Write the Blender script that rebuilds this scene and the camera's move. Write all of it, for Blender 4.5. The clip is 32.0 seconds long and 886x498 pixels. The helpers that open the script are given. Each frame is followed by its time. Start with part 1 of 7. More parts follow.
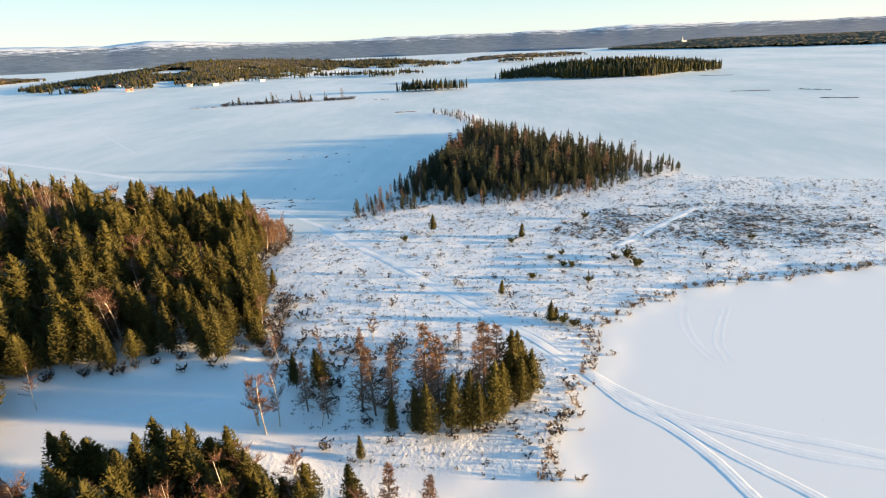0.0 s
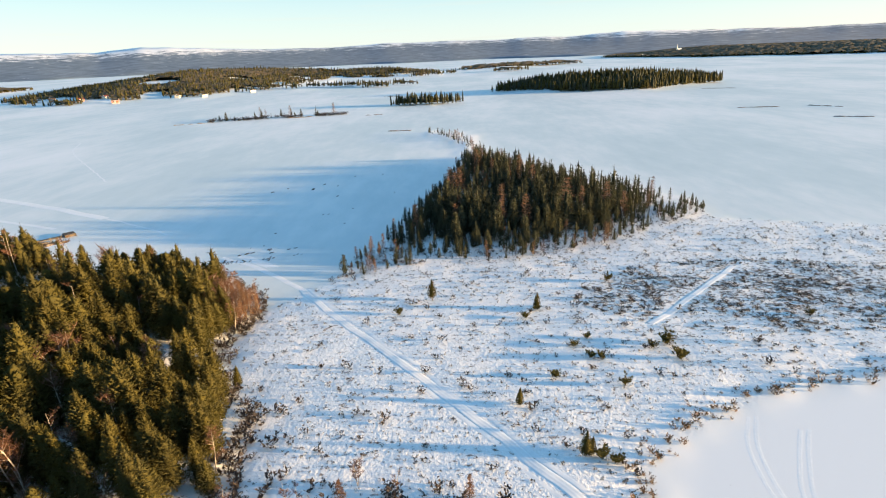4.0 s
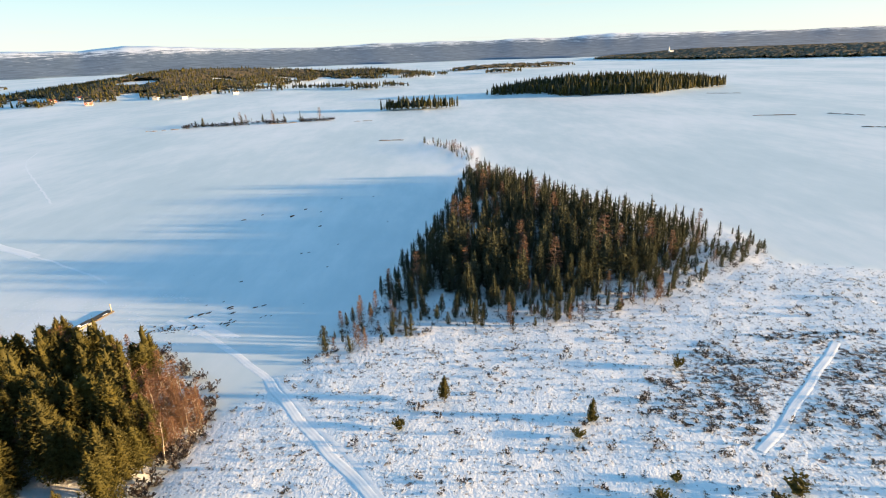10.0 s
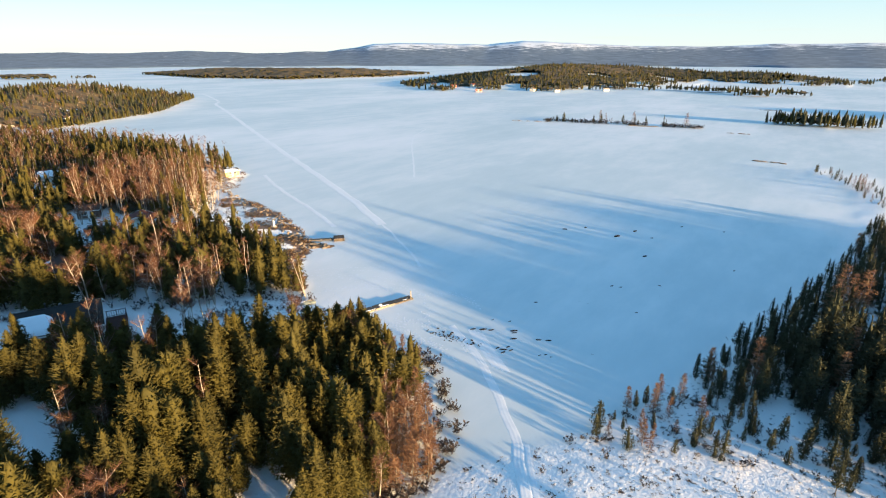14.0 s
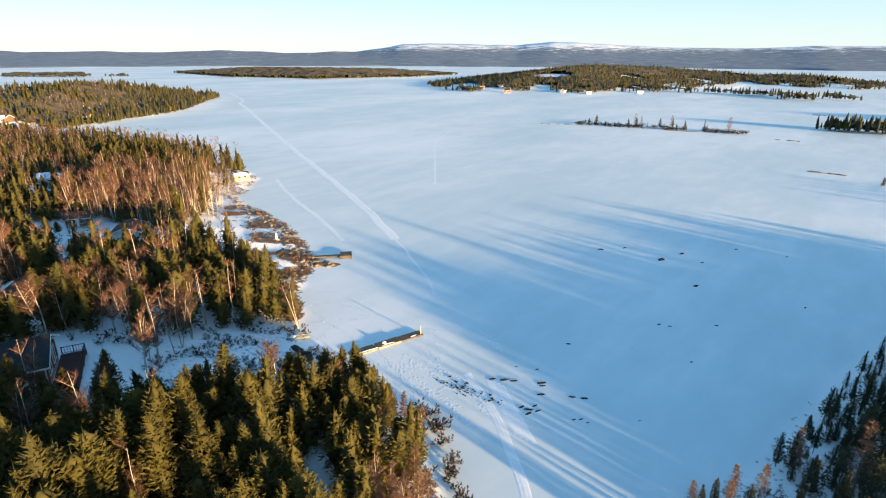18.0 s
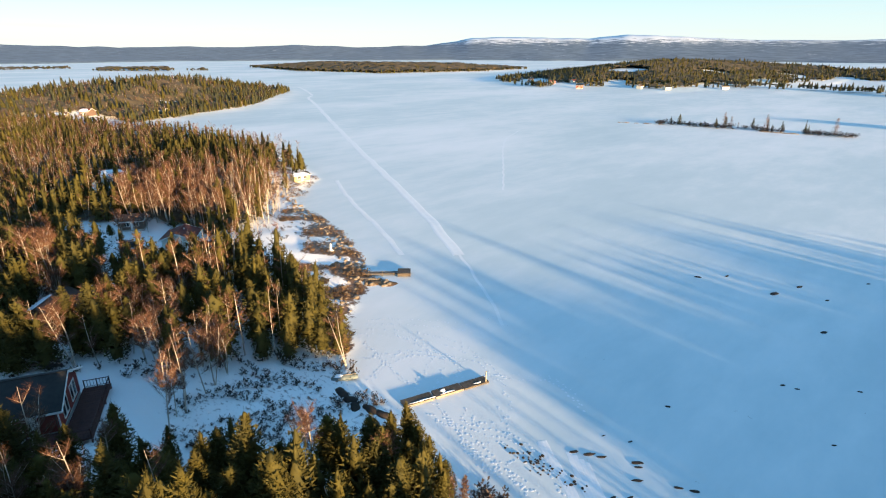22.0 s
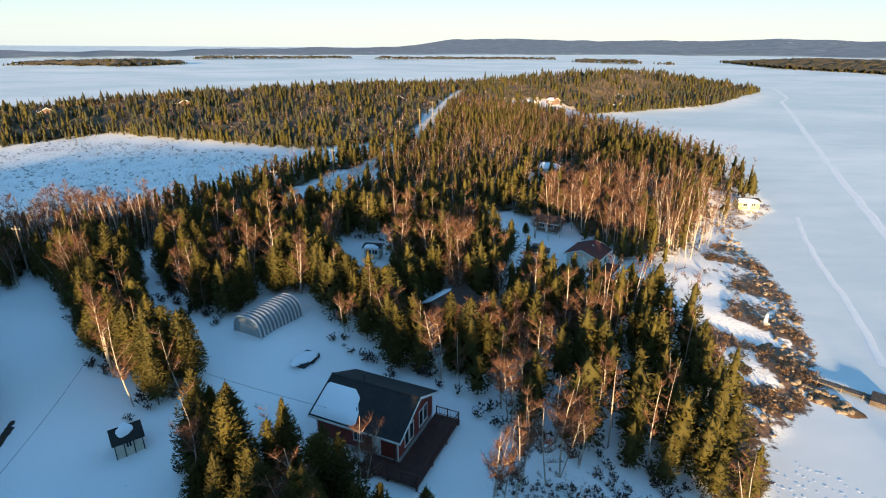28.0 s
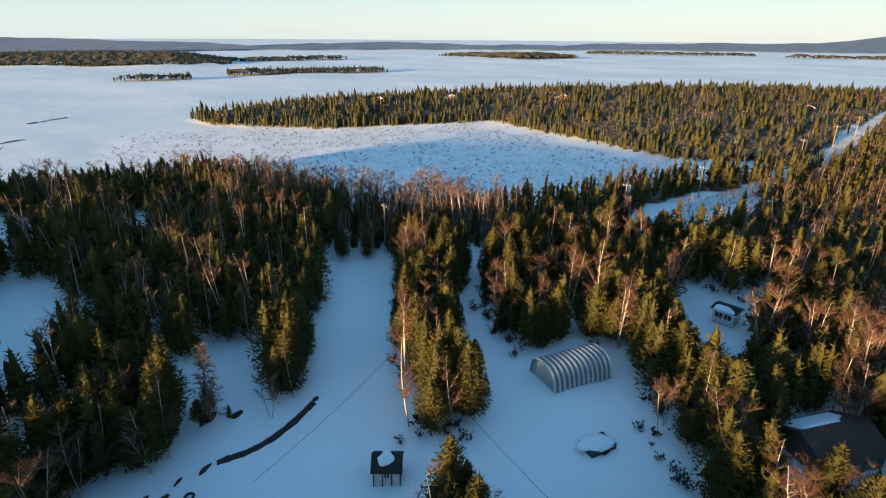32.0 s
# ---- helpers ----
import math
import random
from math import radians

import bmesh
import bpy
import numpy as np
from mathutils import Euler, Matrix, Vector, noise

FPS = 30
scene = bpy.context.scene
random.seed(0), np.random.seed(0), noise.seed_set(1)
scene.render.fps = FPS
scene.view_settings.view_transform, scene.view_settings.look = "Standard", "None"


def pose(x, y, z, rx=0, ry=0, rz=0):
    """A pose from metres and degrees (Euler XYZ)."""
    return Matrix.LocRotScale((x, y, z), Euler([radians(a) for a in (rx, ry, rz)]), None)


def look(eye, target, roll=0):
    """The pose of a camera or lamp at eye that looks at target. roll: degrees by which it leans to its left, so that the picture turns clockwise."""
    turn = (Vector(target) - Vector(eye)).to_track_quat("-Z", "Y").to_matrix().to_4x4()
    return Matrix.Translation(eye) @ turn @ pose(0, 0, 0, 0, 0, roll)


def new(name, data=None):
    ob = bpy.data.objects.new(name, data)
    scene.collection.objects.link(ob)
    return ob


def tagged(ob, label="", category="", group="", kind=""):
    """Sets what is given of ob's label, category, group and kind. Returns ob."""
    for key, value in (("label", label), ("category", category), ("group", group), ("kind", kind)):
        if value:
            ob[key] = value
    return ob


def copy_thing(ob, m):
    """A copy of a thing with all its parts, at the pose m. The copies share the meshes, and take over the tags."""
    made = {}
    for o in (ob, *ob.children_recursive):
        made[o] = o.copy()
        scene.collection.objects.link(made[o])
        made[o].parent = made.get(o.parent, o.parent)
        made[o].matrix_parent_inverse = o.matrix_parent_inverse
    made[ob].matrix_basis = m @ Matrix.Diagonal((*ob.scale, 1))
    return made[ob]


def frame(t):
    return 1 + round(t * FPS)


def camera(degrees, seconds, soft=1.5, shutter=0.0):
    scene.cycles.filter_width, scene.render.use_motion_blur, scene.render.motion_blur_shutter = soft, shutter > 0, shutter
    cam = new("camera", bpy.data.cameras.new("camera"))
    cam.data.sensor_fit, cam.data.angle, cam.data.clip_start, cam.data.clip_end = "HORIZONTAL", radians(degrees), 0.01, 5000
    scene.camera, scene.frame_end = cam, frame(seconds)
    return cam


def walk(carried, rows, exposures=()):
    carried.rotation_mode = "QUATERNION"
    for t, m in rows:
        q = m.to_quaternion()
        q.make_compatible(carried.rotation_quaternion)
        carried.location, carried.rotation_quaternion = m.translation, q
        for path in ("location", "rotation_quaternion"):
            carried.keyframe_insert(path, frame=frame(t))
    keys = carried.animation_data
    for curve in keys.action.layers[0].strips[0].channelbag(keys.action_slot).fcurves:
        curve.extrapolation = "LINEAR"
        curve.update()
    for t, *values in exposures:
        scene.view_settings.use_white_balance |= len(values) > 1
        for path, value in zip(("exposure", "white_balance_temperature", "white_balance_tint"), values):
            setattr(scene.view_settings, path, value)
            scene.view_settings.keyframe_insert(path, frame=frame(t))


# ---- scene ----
cam = camera(78.3, 32.0, 1.1)
PATH = [
    (0, (1.72, 2.0, 34.38), (0.89, 20.71, 27.37), -2.5),
    (0.5, (1.53, 4.32, 34.5), (0.75, 23.04, 27.49), -2.4),
    (1, (1.31, 6.52, 34.74), (0.57, 25.23, 27.71), -2.3),
    (1.5, (1.14, 8.5, 35.18), (0.43, 27.21, 28.17), -2.2),
    (2, (1.01, 10.51, 35.87), (0.31, 29.23, 28.87), -2.4),
    (2.5, (0.94, 12.62, 36.79), (0.25, 31.35, 29.81), -2.5),
    (3, (0.89, 14.94, 37.82), (0.22, 33.68, 30.87), -2.4),
    (3.5, (0.78, 17.48, 38.64), (0.13, 36.27, 31.8), -2.4),
    (5.5, (-1.39, 27.8, 40.44), (-1.89, 46.57, 33.57), -2.4),
    (6, (-1.72, 29.91, 40.48), (-2.17, 48.68, 33.6), -2.3),
    (6.5, (-1.95, 31.86, 40.43), (-2.37, 50.64, 33.55), -2.4),
    (7, (-2.14, 33.86, 40.37), (-2.54, 52.64, 33.49), -2.3),
    (7.5, (-2.38, 35.9, 40.29), (-2.74, 54.68, 33.42), -2.3),
    (8, (-2.54, 38.02, 40.23), (-2.88, 56.8, 33.37), -2.3),
    (8.5, (-2.75, 40.09, 40.19), (-3.05, 58.88, 33.34), -2.2),
    (9, (-2.95, 42.17, 40.22), (-3.24, 60.95, 33.37), -2.2),
    (9.5, (-3.08, 44.32, 40.25), (-3.35, 63.11, 33.4), -2.2),
    (10, (-3.32, 46.71, 40.24), (-3.55, 65.5, 33.4), -2.1),
    (10.5, (-3.55, 49.1, 40.23), (-4.03, 67.89, 33.39), -2.1),
    (11, (-3.68, 51.44, 40.23), (-5.5, 70.17, 33.43), -1.8),
    (11.5, (-3.8, 53.75, 40.22), (-7.69, 72.17, 33.48), -1.4),
    (12, (-4.09, 56.08, 40.18), (-10.28, 73.87, 33.48), -0.9),
    (12.5, (-4.22, 58.09, 40.15), (-12.54, 75.0, 33.46), -0.5),
    (13, (-4.33, 60.15, 40.18), (-14.33, 76.13, 33.5), -0.2),
    (13.5, (-4.57, 62.31, 40.22), (-15.47, 77.69, 33.54), -0.1),
    (14, (-5.11, 64.45, 40.22), (-16.38, 79.56, 33.52), -0.1),
    (14.5, (-5.89, 66.41, 40.17), (-17.35, 81.37, 33.48), -0.1),
    (16.5, (-9.59, 73.13, 39.59), (-21.44, 87.8, 32.92), -0.1),
    (17, (-10.68, 74.47, 39.53), (-22.58, 89.09, 32.87), 0.0),
    (17.5, (-11.84, 75.77, 39.47), (-23.79, 90.35, 32.81), 0.1),
    (18, (-12.96, 76.97, 39.38), (-24.96, 91.52, 32.7), 0.2),
    (18.5, (-14.12, 78.2, 39.33), (-26.16, 92.7, 32.63), 0.2),
    (19, (-15.32, 79.42, 39.33), (-27.41, 93.87, 32.63), 0.1),
    (19.5, (-16.6, 80.7, 39.36), (-28.74, 95.1, 32.63), 0.2),
    (20, (-17.81, 81.85, 39.36), (-29.99, 96.2, 32.6), 0.2),
    (20.5, (-19.01, 82.91, 39.4), (-31.36, 97.11, 32.62), 0.1),
    (21, (-20.2, 84.08, 39.45), (-33.29, 97.58, 32.64), 0.2),
    (21.5, (-21.39, 85.14, 39.52), (-34.76, 98.34, 32.67), 0.0),
    (22, (-22.67, 86.1, 39.6), (-36.26, 99.07, 32.73), 0.0),
    (22.5, (-23.94, 87.09, 39.63), (-38.39, 99.09, 32.75), 0.1),
    (23, (-25.2, 88.04, 39.65), (-39.97, 99.63, 32.76), 0.0),
    (23.5, (-26.62, 88.95, 39.7), (-41.58, 100.29, 32.8), 0.0),
    (24, (-28.03, 89.69, 39.8), (-43.67, 100.06, 32.87), 0.1),
    (24.5, (-29.44, 90.43, 39.9), (-46.02, 99.19, 32.94), 0.3),
    (25, (-30.86, 91.18, 39.96), (-48.2, 98.25, 32.95), 0.4),
    (25.5, (-32.32, 91.85, 39.95), (-50.22, 97.35, 32.93), 0.3),
    (27.5, (-39.32, 93.83, 40.04), (-58.0, 95.0, 32.98), 0.3),
    (28, (-41.35, 94.02, 40.06), (-60.05, 93.85, 32.97), 0.3),
    (28.5, (-43.18, 94.05, 40.13), (-61.74, 91.9, 33.0), 0.4),
    (29, (-45.11, 94.1, 40.25), (-63.3, 89.91, 33.07), 0.4),
    (29.5, (-46.98, 93.95, 40.39), (-64.68, 88.05, 33.19), 0.4),
    (30, (-48.97, 93.61, 40.45), (-65.99, 85.99, 33.21), 0.5),
    (30.5, (-50.84, 93.13, 40.49), (-66.97, 83.81, 33.22), 0.5),
    (31, (-52.73, 92.5, 40.52), (-67.88, 81.67, 33.22), 0.6),
    (31.5, (-54.49, 91.73, 40.52), (-69.29, 80.44, 33.22), 0.5),
    (32, (-56.21, 90.69, 40.46), (-70.91, 79.26, 33.15), 0.4),
]
walk(cam, [(t, look(eye, target, roll)) for t, eye, target, roll in PATH], exposures=[(0.0, 1.95, 6950, 11), (10.0, 1.95, 6850, 11), (14.0, 1.95, 6550, 10), (25.0, 1.93, 6500, 10), (30.0, 1.80, 6600, 12), (32.0, 1.75, 6600, 12)])

# ---- light ----
SUN_UP, SUN_AZ = 5.2, 96.0            # degrees above the horizon; degrees clockwise from +y
sun_way = Vector((math.sin(radians(SUN_AZ)) * math.cos(radians(SUN_UP)), math.cos(radians(SUN_AZ)) * math.cos(radians(SUN_UP)), math.sin(radians(SUN_UP))))
sun = new("sun", bpy.data.lights.new("sun", "SUN"))
sun.data.energy, sun.data.angle, sun.data.color = 4.8, radians(1.8), (1.0, 0.70, 0.37)
sun.matrix_world = look(sun_way * 200, (0, 0, 0))
world = bpy.data.worlds.new("winter_sky")
scene.world = world
world.use_nodes = True
wn, wl = world.node_tree.nodes, world.node_tree.links
sky = wn.new("ShaderNodeTexSky")
sky.sky_type, sky.sun_disc = "NISHITA", False
sky.sun_elevation, sky.sun_rotation = radians(SUN_UP), radians(SUN_AZ)
sky.altitude, sky.air_density, sky.dust_density, sky.ozone_density = 100.0, 1.0, 0.4, 1.0
coord, split = wn.new("ShaderNodeTexCoord"), wn.new("ShaderNodeSeparateXYZ")
wl.new(coord.outputs["Generated"], split.inputs[0])
haze = wn.new("ShaderNodeValToRGB")    # thin high haze, pale at the horizon and deep blue overhead
for k, (at, colour) in enumerate(((0.0, (0.66, 0.82, 0.87, 1)), (0.10, (0.42, 0.68, 0.84, 1)), (0.30, (0.145, 0.41, 0.72, 1)), (1.0, (0.064, 0.242, 0.525, 1)))):
    e = haze.color_ramp.elements[k] if k < 2 else haze.color_ramp.elements.new(at)
    e.position, e.color = at, colour
wl.new(split.outputs[2], haze.inputs[0])
strength = wn.new("ShaderNodeVectorMath")
strength.operation = "SCALE"
strength.inputs["Scale"].default_value = 3.0
streaks, flat = wn.new("ShaderNodeTexNoise"), wn.new("ShaderNodeMapping")
flat.inputs["Scale"].default_value = (3.0, 3.0, 60.0)
streaks.inputs["Scale"].default_value, streaks.inputs["Detail"].default_value = 1.3, 4.0
wl.new(coord.outputs["Generated"], flat.inputs[0])
wl.new(flat.outputs[0], streaks.inputs["Vector"])
wisp = wn.new("ShaderNodeValToRGB")
wisp.color_ramp.elements[0].position, wisp.color_ramp.elements[1].position = 0.56, 0.74
wisp.color_ramp.elements[1].color = (0.4, 0.4, 0.4, 1)
wl.new(streaks.outputs[0], wisp.inputs[0])
cloud = wn.new("ShaderNodeMix")
cloud.data_type = "RGBA"
cloud.inputs[7].default_value = (0.62, 0.70, 0.74, 1)
wl.new(wisp.outputs[0], cloud.inputs[0])
wl.new(haze.outputs[0], cloud.inputs[6])
wl.new(cloud.outputs[2], strength.inputs[0])
veil = wn.new("ShaderNodeMix")
veil.data_type, veil.blend_type = "RGBA", "MIX"
veil.inputs[0].default_value = 0.84
wl.new(sky.outputs[0], veil.inputs[6])
wl.new(strength.outputs[0], veil.inputs[7])
wl.new(veil.outputs[2], wn["Background"].inputs[0])
wn["Background"].inputs[1].default_value = 0.108

# ---- materials ----


def material(name, rough=0.8, metal=0.0):
    m = bpy.data.materials.new(name)
    m.use_nodes = True
    b = m.node_tree.nodes["Principled BSDF"]
    b.inputs["Roughness"].default_value, b.inputs["Metallic"].default_value = rough, metal
    return m, m.node_tree.nodes, m.node_tree.links, b


def node_noise(nodes, links, scale, detail=3.0, rough=0.55, stretch=None):
    """Noise in world metres."""
    g = nodes.new("ShaderNodeNewGeometry")
    n = nodes.new("ShaderNodeTexNoise")
    n.inputs["Scale"].default_value, n.inputs["Detail"].default_value, n.inputs["Roughness"].default_value = scale, detail, rough
    if stretch:
        mp = nodes.new("ShaderNodeMapping")
        mp.inputs["Scale"].default_value = stretch
        links.new(g.outputs["Position"], mp.inputs[0])
        links.new(mp.outputs[0], n.inputs["Vector"])
    else:
        links.new(g.outputs["Position"], n.inputs["Vector"])
    return n


def ramp(nodes, links, source, stops):
    r = nodes.new("ShaderNodeValToRGB")
    e = r.color_ramp.elements
    while len(e) < len(stops):
        e.new(0.5)
    for k, (at, colour) in zip(e, stops):
        k.position, k.color = at, (*colour, 1) if len(colour) == 3 else colour
    links.new(source, r.inputs[0])
    return r


def mix(nodes, links, fac, a, b, kind="MIX"):
    m = nodes.new("ShaderNodeMix")
    m.data_type, m.blend_type = "RGBA", kind
    for slot, v in ((0, fac), (6, a), (7, b)):
        if isinstance(v, (int, float)):
            m.inputs[slot].default_value = v if slot == 0 else (v, v, v, 1)
        elif isinstance(v, tuple):
            m.inputs[slot].default_value = (*v, 1)
        else:
            links.new(v, m.inputs[slot])
    return m.outputs[2]


def bump(nodes, links, b, source, strength, distance):
    k = nodes.new("ShaderNodeBump")
    k.inputs["Strength"].default_value, k.inputs["Distance"].default_value = strength, distance
    links.new(source, k.inputs["Height"])
    links.new(k.outputs[0], b.inputs["Normal"])


def grainy(name, dark, light, scale, rough=0.8, metal=0.0, relief=0.02, per_piece=0.0, stretch=None, thin=0.0):
    """A surface that varies between two colours at two scales, with fine relief; per_piece: how far pieces differ."""
    m, nodes, links, b = material(name, rough, metal)
    big, fine = node_noise(nodes, links, scale * 0.15), node_noise(nodes, links, scale, 4.0, 0.6, stretch)
    f = mix(nodes, links, 0.5, big.outputs[0], fine.outputs[0])
    r = ramp(nodes, links, f, [(0.32, dark), (0.68, light)])
    out = r.outputs[0]
    if per_piece:
        info, geo = nodes.new("ShaderNodeObjectInfo"), nodes.new("ShaderNodeNewGeometry")
        add = nodes.new("ShaderNodeMath")
        add.operation = "ADD"
        links.new(info.outputs["Random"], add.inputs[0])
        links.new(geo.outputs["Random Per Island"], add.inputs[1])
        sc = nodes.new("ShaderNodeMapRange")
        sc.inputs[1].default_value, sc.inputs[2].default_value = 0.0, 2.0
        sc.inputs[3].default_value, sc.inputs[4].default_value = 1.0 - per_piece, 1.0 + per_piece
        links.new(add.outputs[0], sc.inputs[0])
        hs = nodes.new("ShaderNodeHueSaturation")
        links.new(sc.outputs[0], hs.inputs["Value"])
        links.new(out, hs.inputs["Color"])
        out = hs.outputs[0]
    links.new(out, b.inputs["Base Color"])
    if relief:
        bump(nodes, links, b, fine.outputs[0], 0.6, relief)
    if thin:
        through_leaf, blend = nodes.new("ShaderNodeBsdfTranslucent"), nodes.new("ShaderNodeMixShader")
        blend.inputs[0].default_value = thin
        b.inputs["Specular IOR Level"].default_value = 0.2
        links.new(out, through_leaf.inputs["Color"])
        links.new(b.outputs[0], blend.inputs[1])
        links.new(through_leaf.outputs[0], blend.inputs[2])
        links.new(blend.outputs[0], [n for n in nodes if n.type == "OUTPUT_MATERIAL"][0].inputs[0])
    return m


def ground_material():
    m, nodes, links, b = material("snow_ground", 0.5)
    wind = node_noise(nodes, links, 0.035, 4.0, 0.6, (1.0, 0.45, 1.0))
    patch = node_noise(nodes, links, 0.011, 3.0, 0.5, (1.0, 0.6, 1.0))
    streak = node_noise(nodes, links, 0.16, 5.0, 0.65, (1.0, 0.35, 1.0))
    ice = mix(nodes, links, 0.35, patch.outputs[0], wind.outputs[0])
    ice = mix(nodes, links, 0.22, ice, streak.outputs[0])
    r = ramp(nodes, links, ice, [(0.34, (0.56, 0.645, 0.66)), (0.46, (0.66, 0.725, 0.735)), (0.53, (0.77, 0.80, 0.80)), (0.61, (0.86, 0.86, 0.86))])
    land = nodes.new("ShaderNodeAttribute")
    land.attribute_name = "land"
    drift = nodes.new("ShaderNodeAttribute")
    drift.attribute_name = "drift"
    snow = mix(nodes, links, drift.outputs["Fac"], r.outputs[0], (0.89, 0.875, 0.865))
    heath = nodes.new("ShaderNodeAttribute")
    heath.attribute_name = "heath"
    tuft = node_noise(nodes, links, 1.1, 5.0, 0.68, (1.0, 1.5, 1.0))
    coarse = node_noise(nodes, links, 0.12, 3.0, 0.6)
    a = nodes.new("ShaderNodeMath")
    a.operation = "MULTIPLY_ADD"
    links.new(heath.outputs["Fac"], a.inputs[0])
    a.inputs[1].default_value = 0.36
    links.new(tuft.outputs[0], a.inputs[2])
    c = nodes.new("ShaderNodeMath")
    c.operation = "MULTIPLY_ADD"
    links.new(coarse.outputs[0], c.inputs[0])
    c.inputs[1].default_value = 0.3
    links.new(a.outputs[0], c.inputs[2])
    cover = ramp(nodes, links, c.outputs[0], [(0.86, (0, 0, 0)), (0.98, (1, 1, 1))])
    brown = ramp(nodes, links, tuft.outputs[0], [(0.35, (0.035, 0.024, 0.02)), (0.7, (0.13, 0.075, 0.05))])
    out = mix(nodes, links, cover.outputs[0], snow, brown.outputs[0])
    turf = nodes.new("ShaderNodeAttribute")
    turf.attribute_name = "turf"
    ragged = node_noise(nodes, links, 0.8, 5.0, 0.7)
    t = nodes.new("ShaderNodeMath")
    t.operation = "MULTIPLY_ADD"
    links.new(ragged.outputs[0], t.inputs[0])
    t.inputs[1].default_value = 0.9
    links.new(turf.outputs["Fac"], t.inputs[2])
    bare = ramp(nodes, links, t.outputs[0], [(0.80, (0, 0, 0)), (0.90, (1, 1, 1))])
    sod = ramp(nodes, links, tuft.outputs[0], [(0.34, (0.045, 0.026, 0.017)), (0.52, (0.14, 0.078, 0.040)), (0.68, (0.30, 0.19, 0.105))])
    out = mix(nodes, links, bare.outputs[0], out, sod.outputs[0])
    links.new(out, b.inputs["Base Color"])
    fine, lumps = node_noise(nodes, links, 0.9, 4.0, 0.6), node_noise(nodes, links, 2.6, 3.0, 0.6)
    hb = mix(nodes, links, land.outputs["Fac"], 0.5, mix(nodes, links, 0.5, fine.outputs[0], lumps.outputs[0]))
    bump(nodes, links, b, hb, 0.6, 0.24)
    return m


SNOW = grainy("snow", (0.82, 0.84, 0.87), (0.88, 0.89, 0.91), 1.2, 0.6, relief=0.05)
GROUND = ground_material()
NEEDLES = grainy("spruce_needles", (0.055, 0.052, 0.021), (0.104, 0.084, 0.016), 2.2, 0.75, relief=0, per_piece=0.35, thin=0.36)
FIR_NEEDLES = grainy("fir_needles", (0.056, 0.054, 0.021), (0.110, 0.090, 0.017), 2.2, 0.75, relief=0, per_piece=0.35, thin=0.36)
THIN_NEEDLES = grainy("black_spruce_needles", (0.046, 0.050, 0.032), (0.078, 0.080, 0.044), 2.2, 0.75, relief=0, per_piece=0.35, thin=0.36)
BARK = grainy("conifer_bark", (0.10, 0.075, 0.055), (0.22, 0.17, 0.13), 6.0, 0.9, relief=0.02)
BIRCH_BARK = grainy("birch_bark", (0.25, 0.20, 0.165), (0.64, 0.565, 0.475), 3.0, 0.7, relief=0.01)
TWIGS = grainy("birch_twigs", (0.078, 0.034, 0.018), (0.158, 0.070, 0.036), 0.4, 0.8, relief=0, per_piece=0.3)
BRUSHWOOD = grainy("brushwood", (0.034, 0.030, 0.016), (0.125, 0.088, 0.045), 0.5, 0.9, relief=0.0, per_piece=0.0)
LARCH_TWIGS = grainy("larch_twigs", (0.12, 0.058, 0.028), (0.26, 0.128, 0.062), 0.4, 0.8, relief=0, per_piece=0.3)
SHRUB = grainy("heath_shrub", (0.020, 0.015, 0.013), (0.062, 0.043, 0.034), 1.2, 0.85, relief=0, per_piece=0.4)
ROCK = grainy("granite", (0.085, 0.066, 0.050), (0.27, 0.21, 0.15), 2.0, 0.85, relief=0.06, per_piece=0.3)

# ---- the plan ----
MAIN = [(-22, 59), (-26, 73), (-32, 81), (-35, 89), (-33, 97), (-40, 110), (-52, 118), (-63, 119.5), (-71, 118), (-75, 119.5), (-83, 124.5), (-89, 128), (-95, 133.5), (-98, 139),
        (-104, 142), (-111, 145.5), (-127, 151.5), (-149, 155), (-163, 160), (-178, 178), (-195, 184), (-240, 192), (-280, 182), (-345, 158), (-366, 160), (-389, 212), (-425, 274), (-545, 372),
        (-640, 350), (-640, 230), (-560, 90), (-545, 0), (-400, -140), (-270, -180), (-196, -182)]
MAIN += [(-193, -156), (-220, -106), (-290, -60), (-272, -12), (-256, 36), (-216, 42), (-179, 28), (-155, 16), (-143, -8), (-140, -55), (-93, -78), (-40, -70), (-5, -20), (5, 20), (0, 36), (-10, 40), (-20, 45),
         (-37, 41), (-58, 42), (-50, 51), (-38, 54), (-25, 55)]
BOG = [(8.7, 37.4), (10.6, 44.4), (16.5, 56), (18, 62.3), (22, 66.6), (36, 74.7), (59, 79.4), (90, 86), (125, 100), (120, 128), (78, 138), (60, 144), (62, 161), (52, 175), (32, 200), (14, 235), (10, 255),
       (12, 290), (-14, 309), (-18, 301), (-2, 275), (0, 245), (-5, 188), (-13.5, 153), (-17.5, 131), (-20, 122), (-23, 114), (-31, 102), (-34.5, 97), (-34, 87), (-27, 74), (-23, 60), (-20, 50), (-10, 40)]
ISLAND_WOOD = [(-16, 131.5), (-13, 128), (-3, 125.5), (11.6, 124), (30, 131.5), (49, 147), (56, 159), (48, 170), (30, 193), (14, 222), (5, 236), (2, 225), (-4, 188), (-12, 153)]
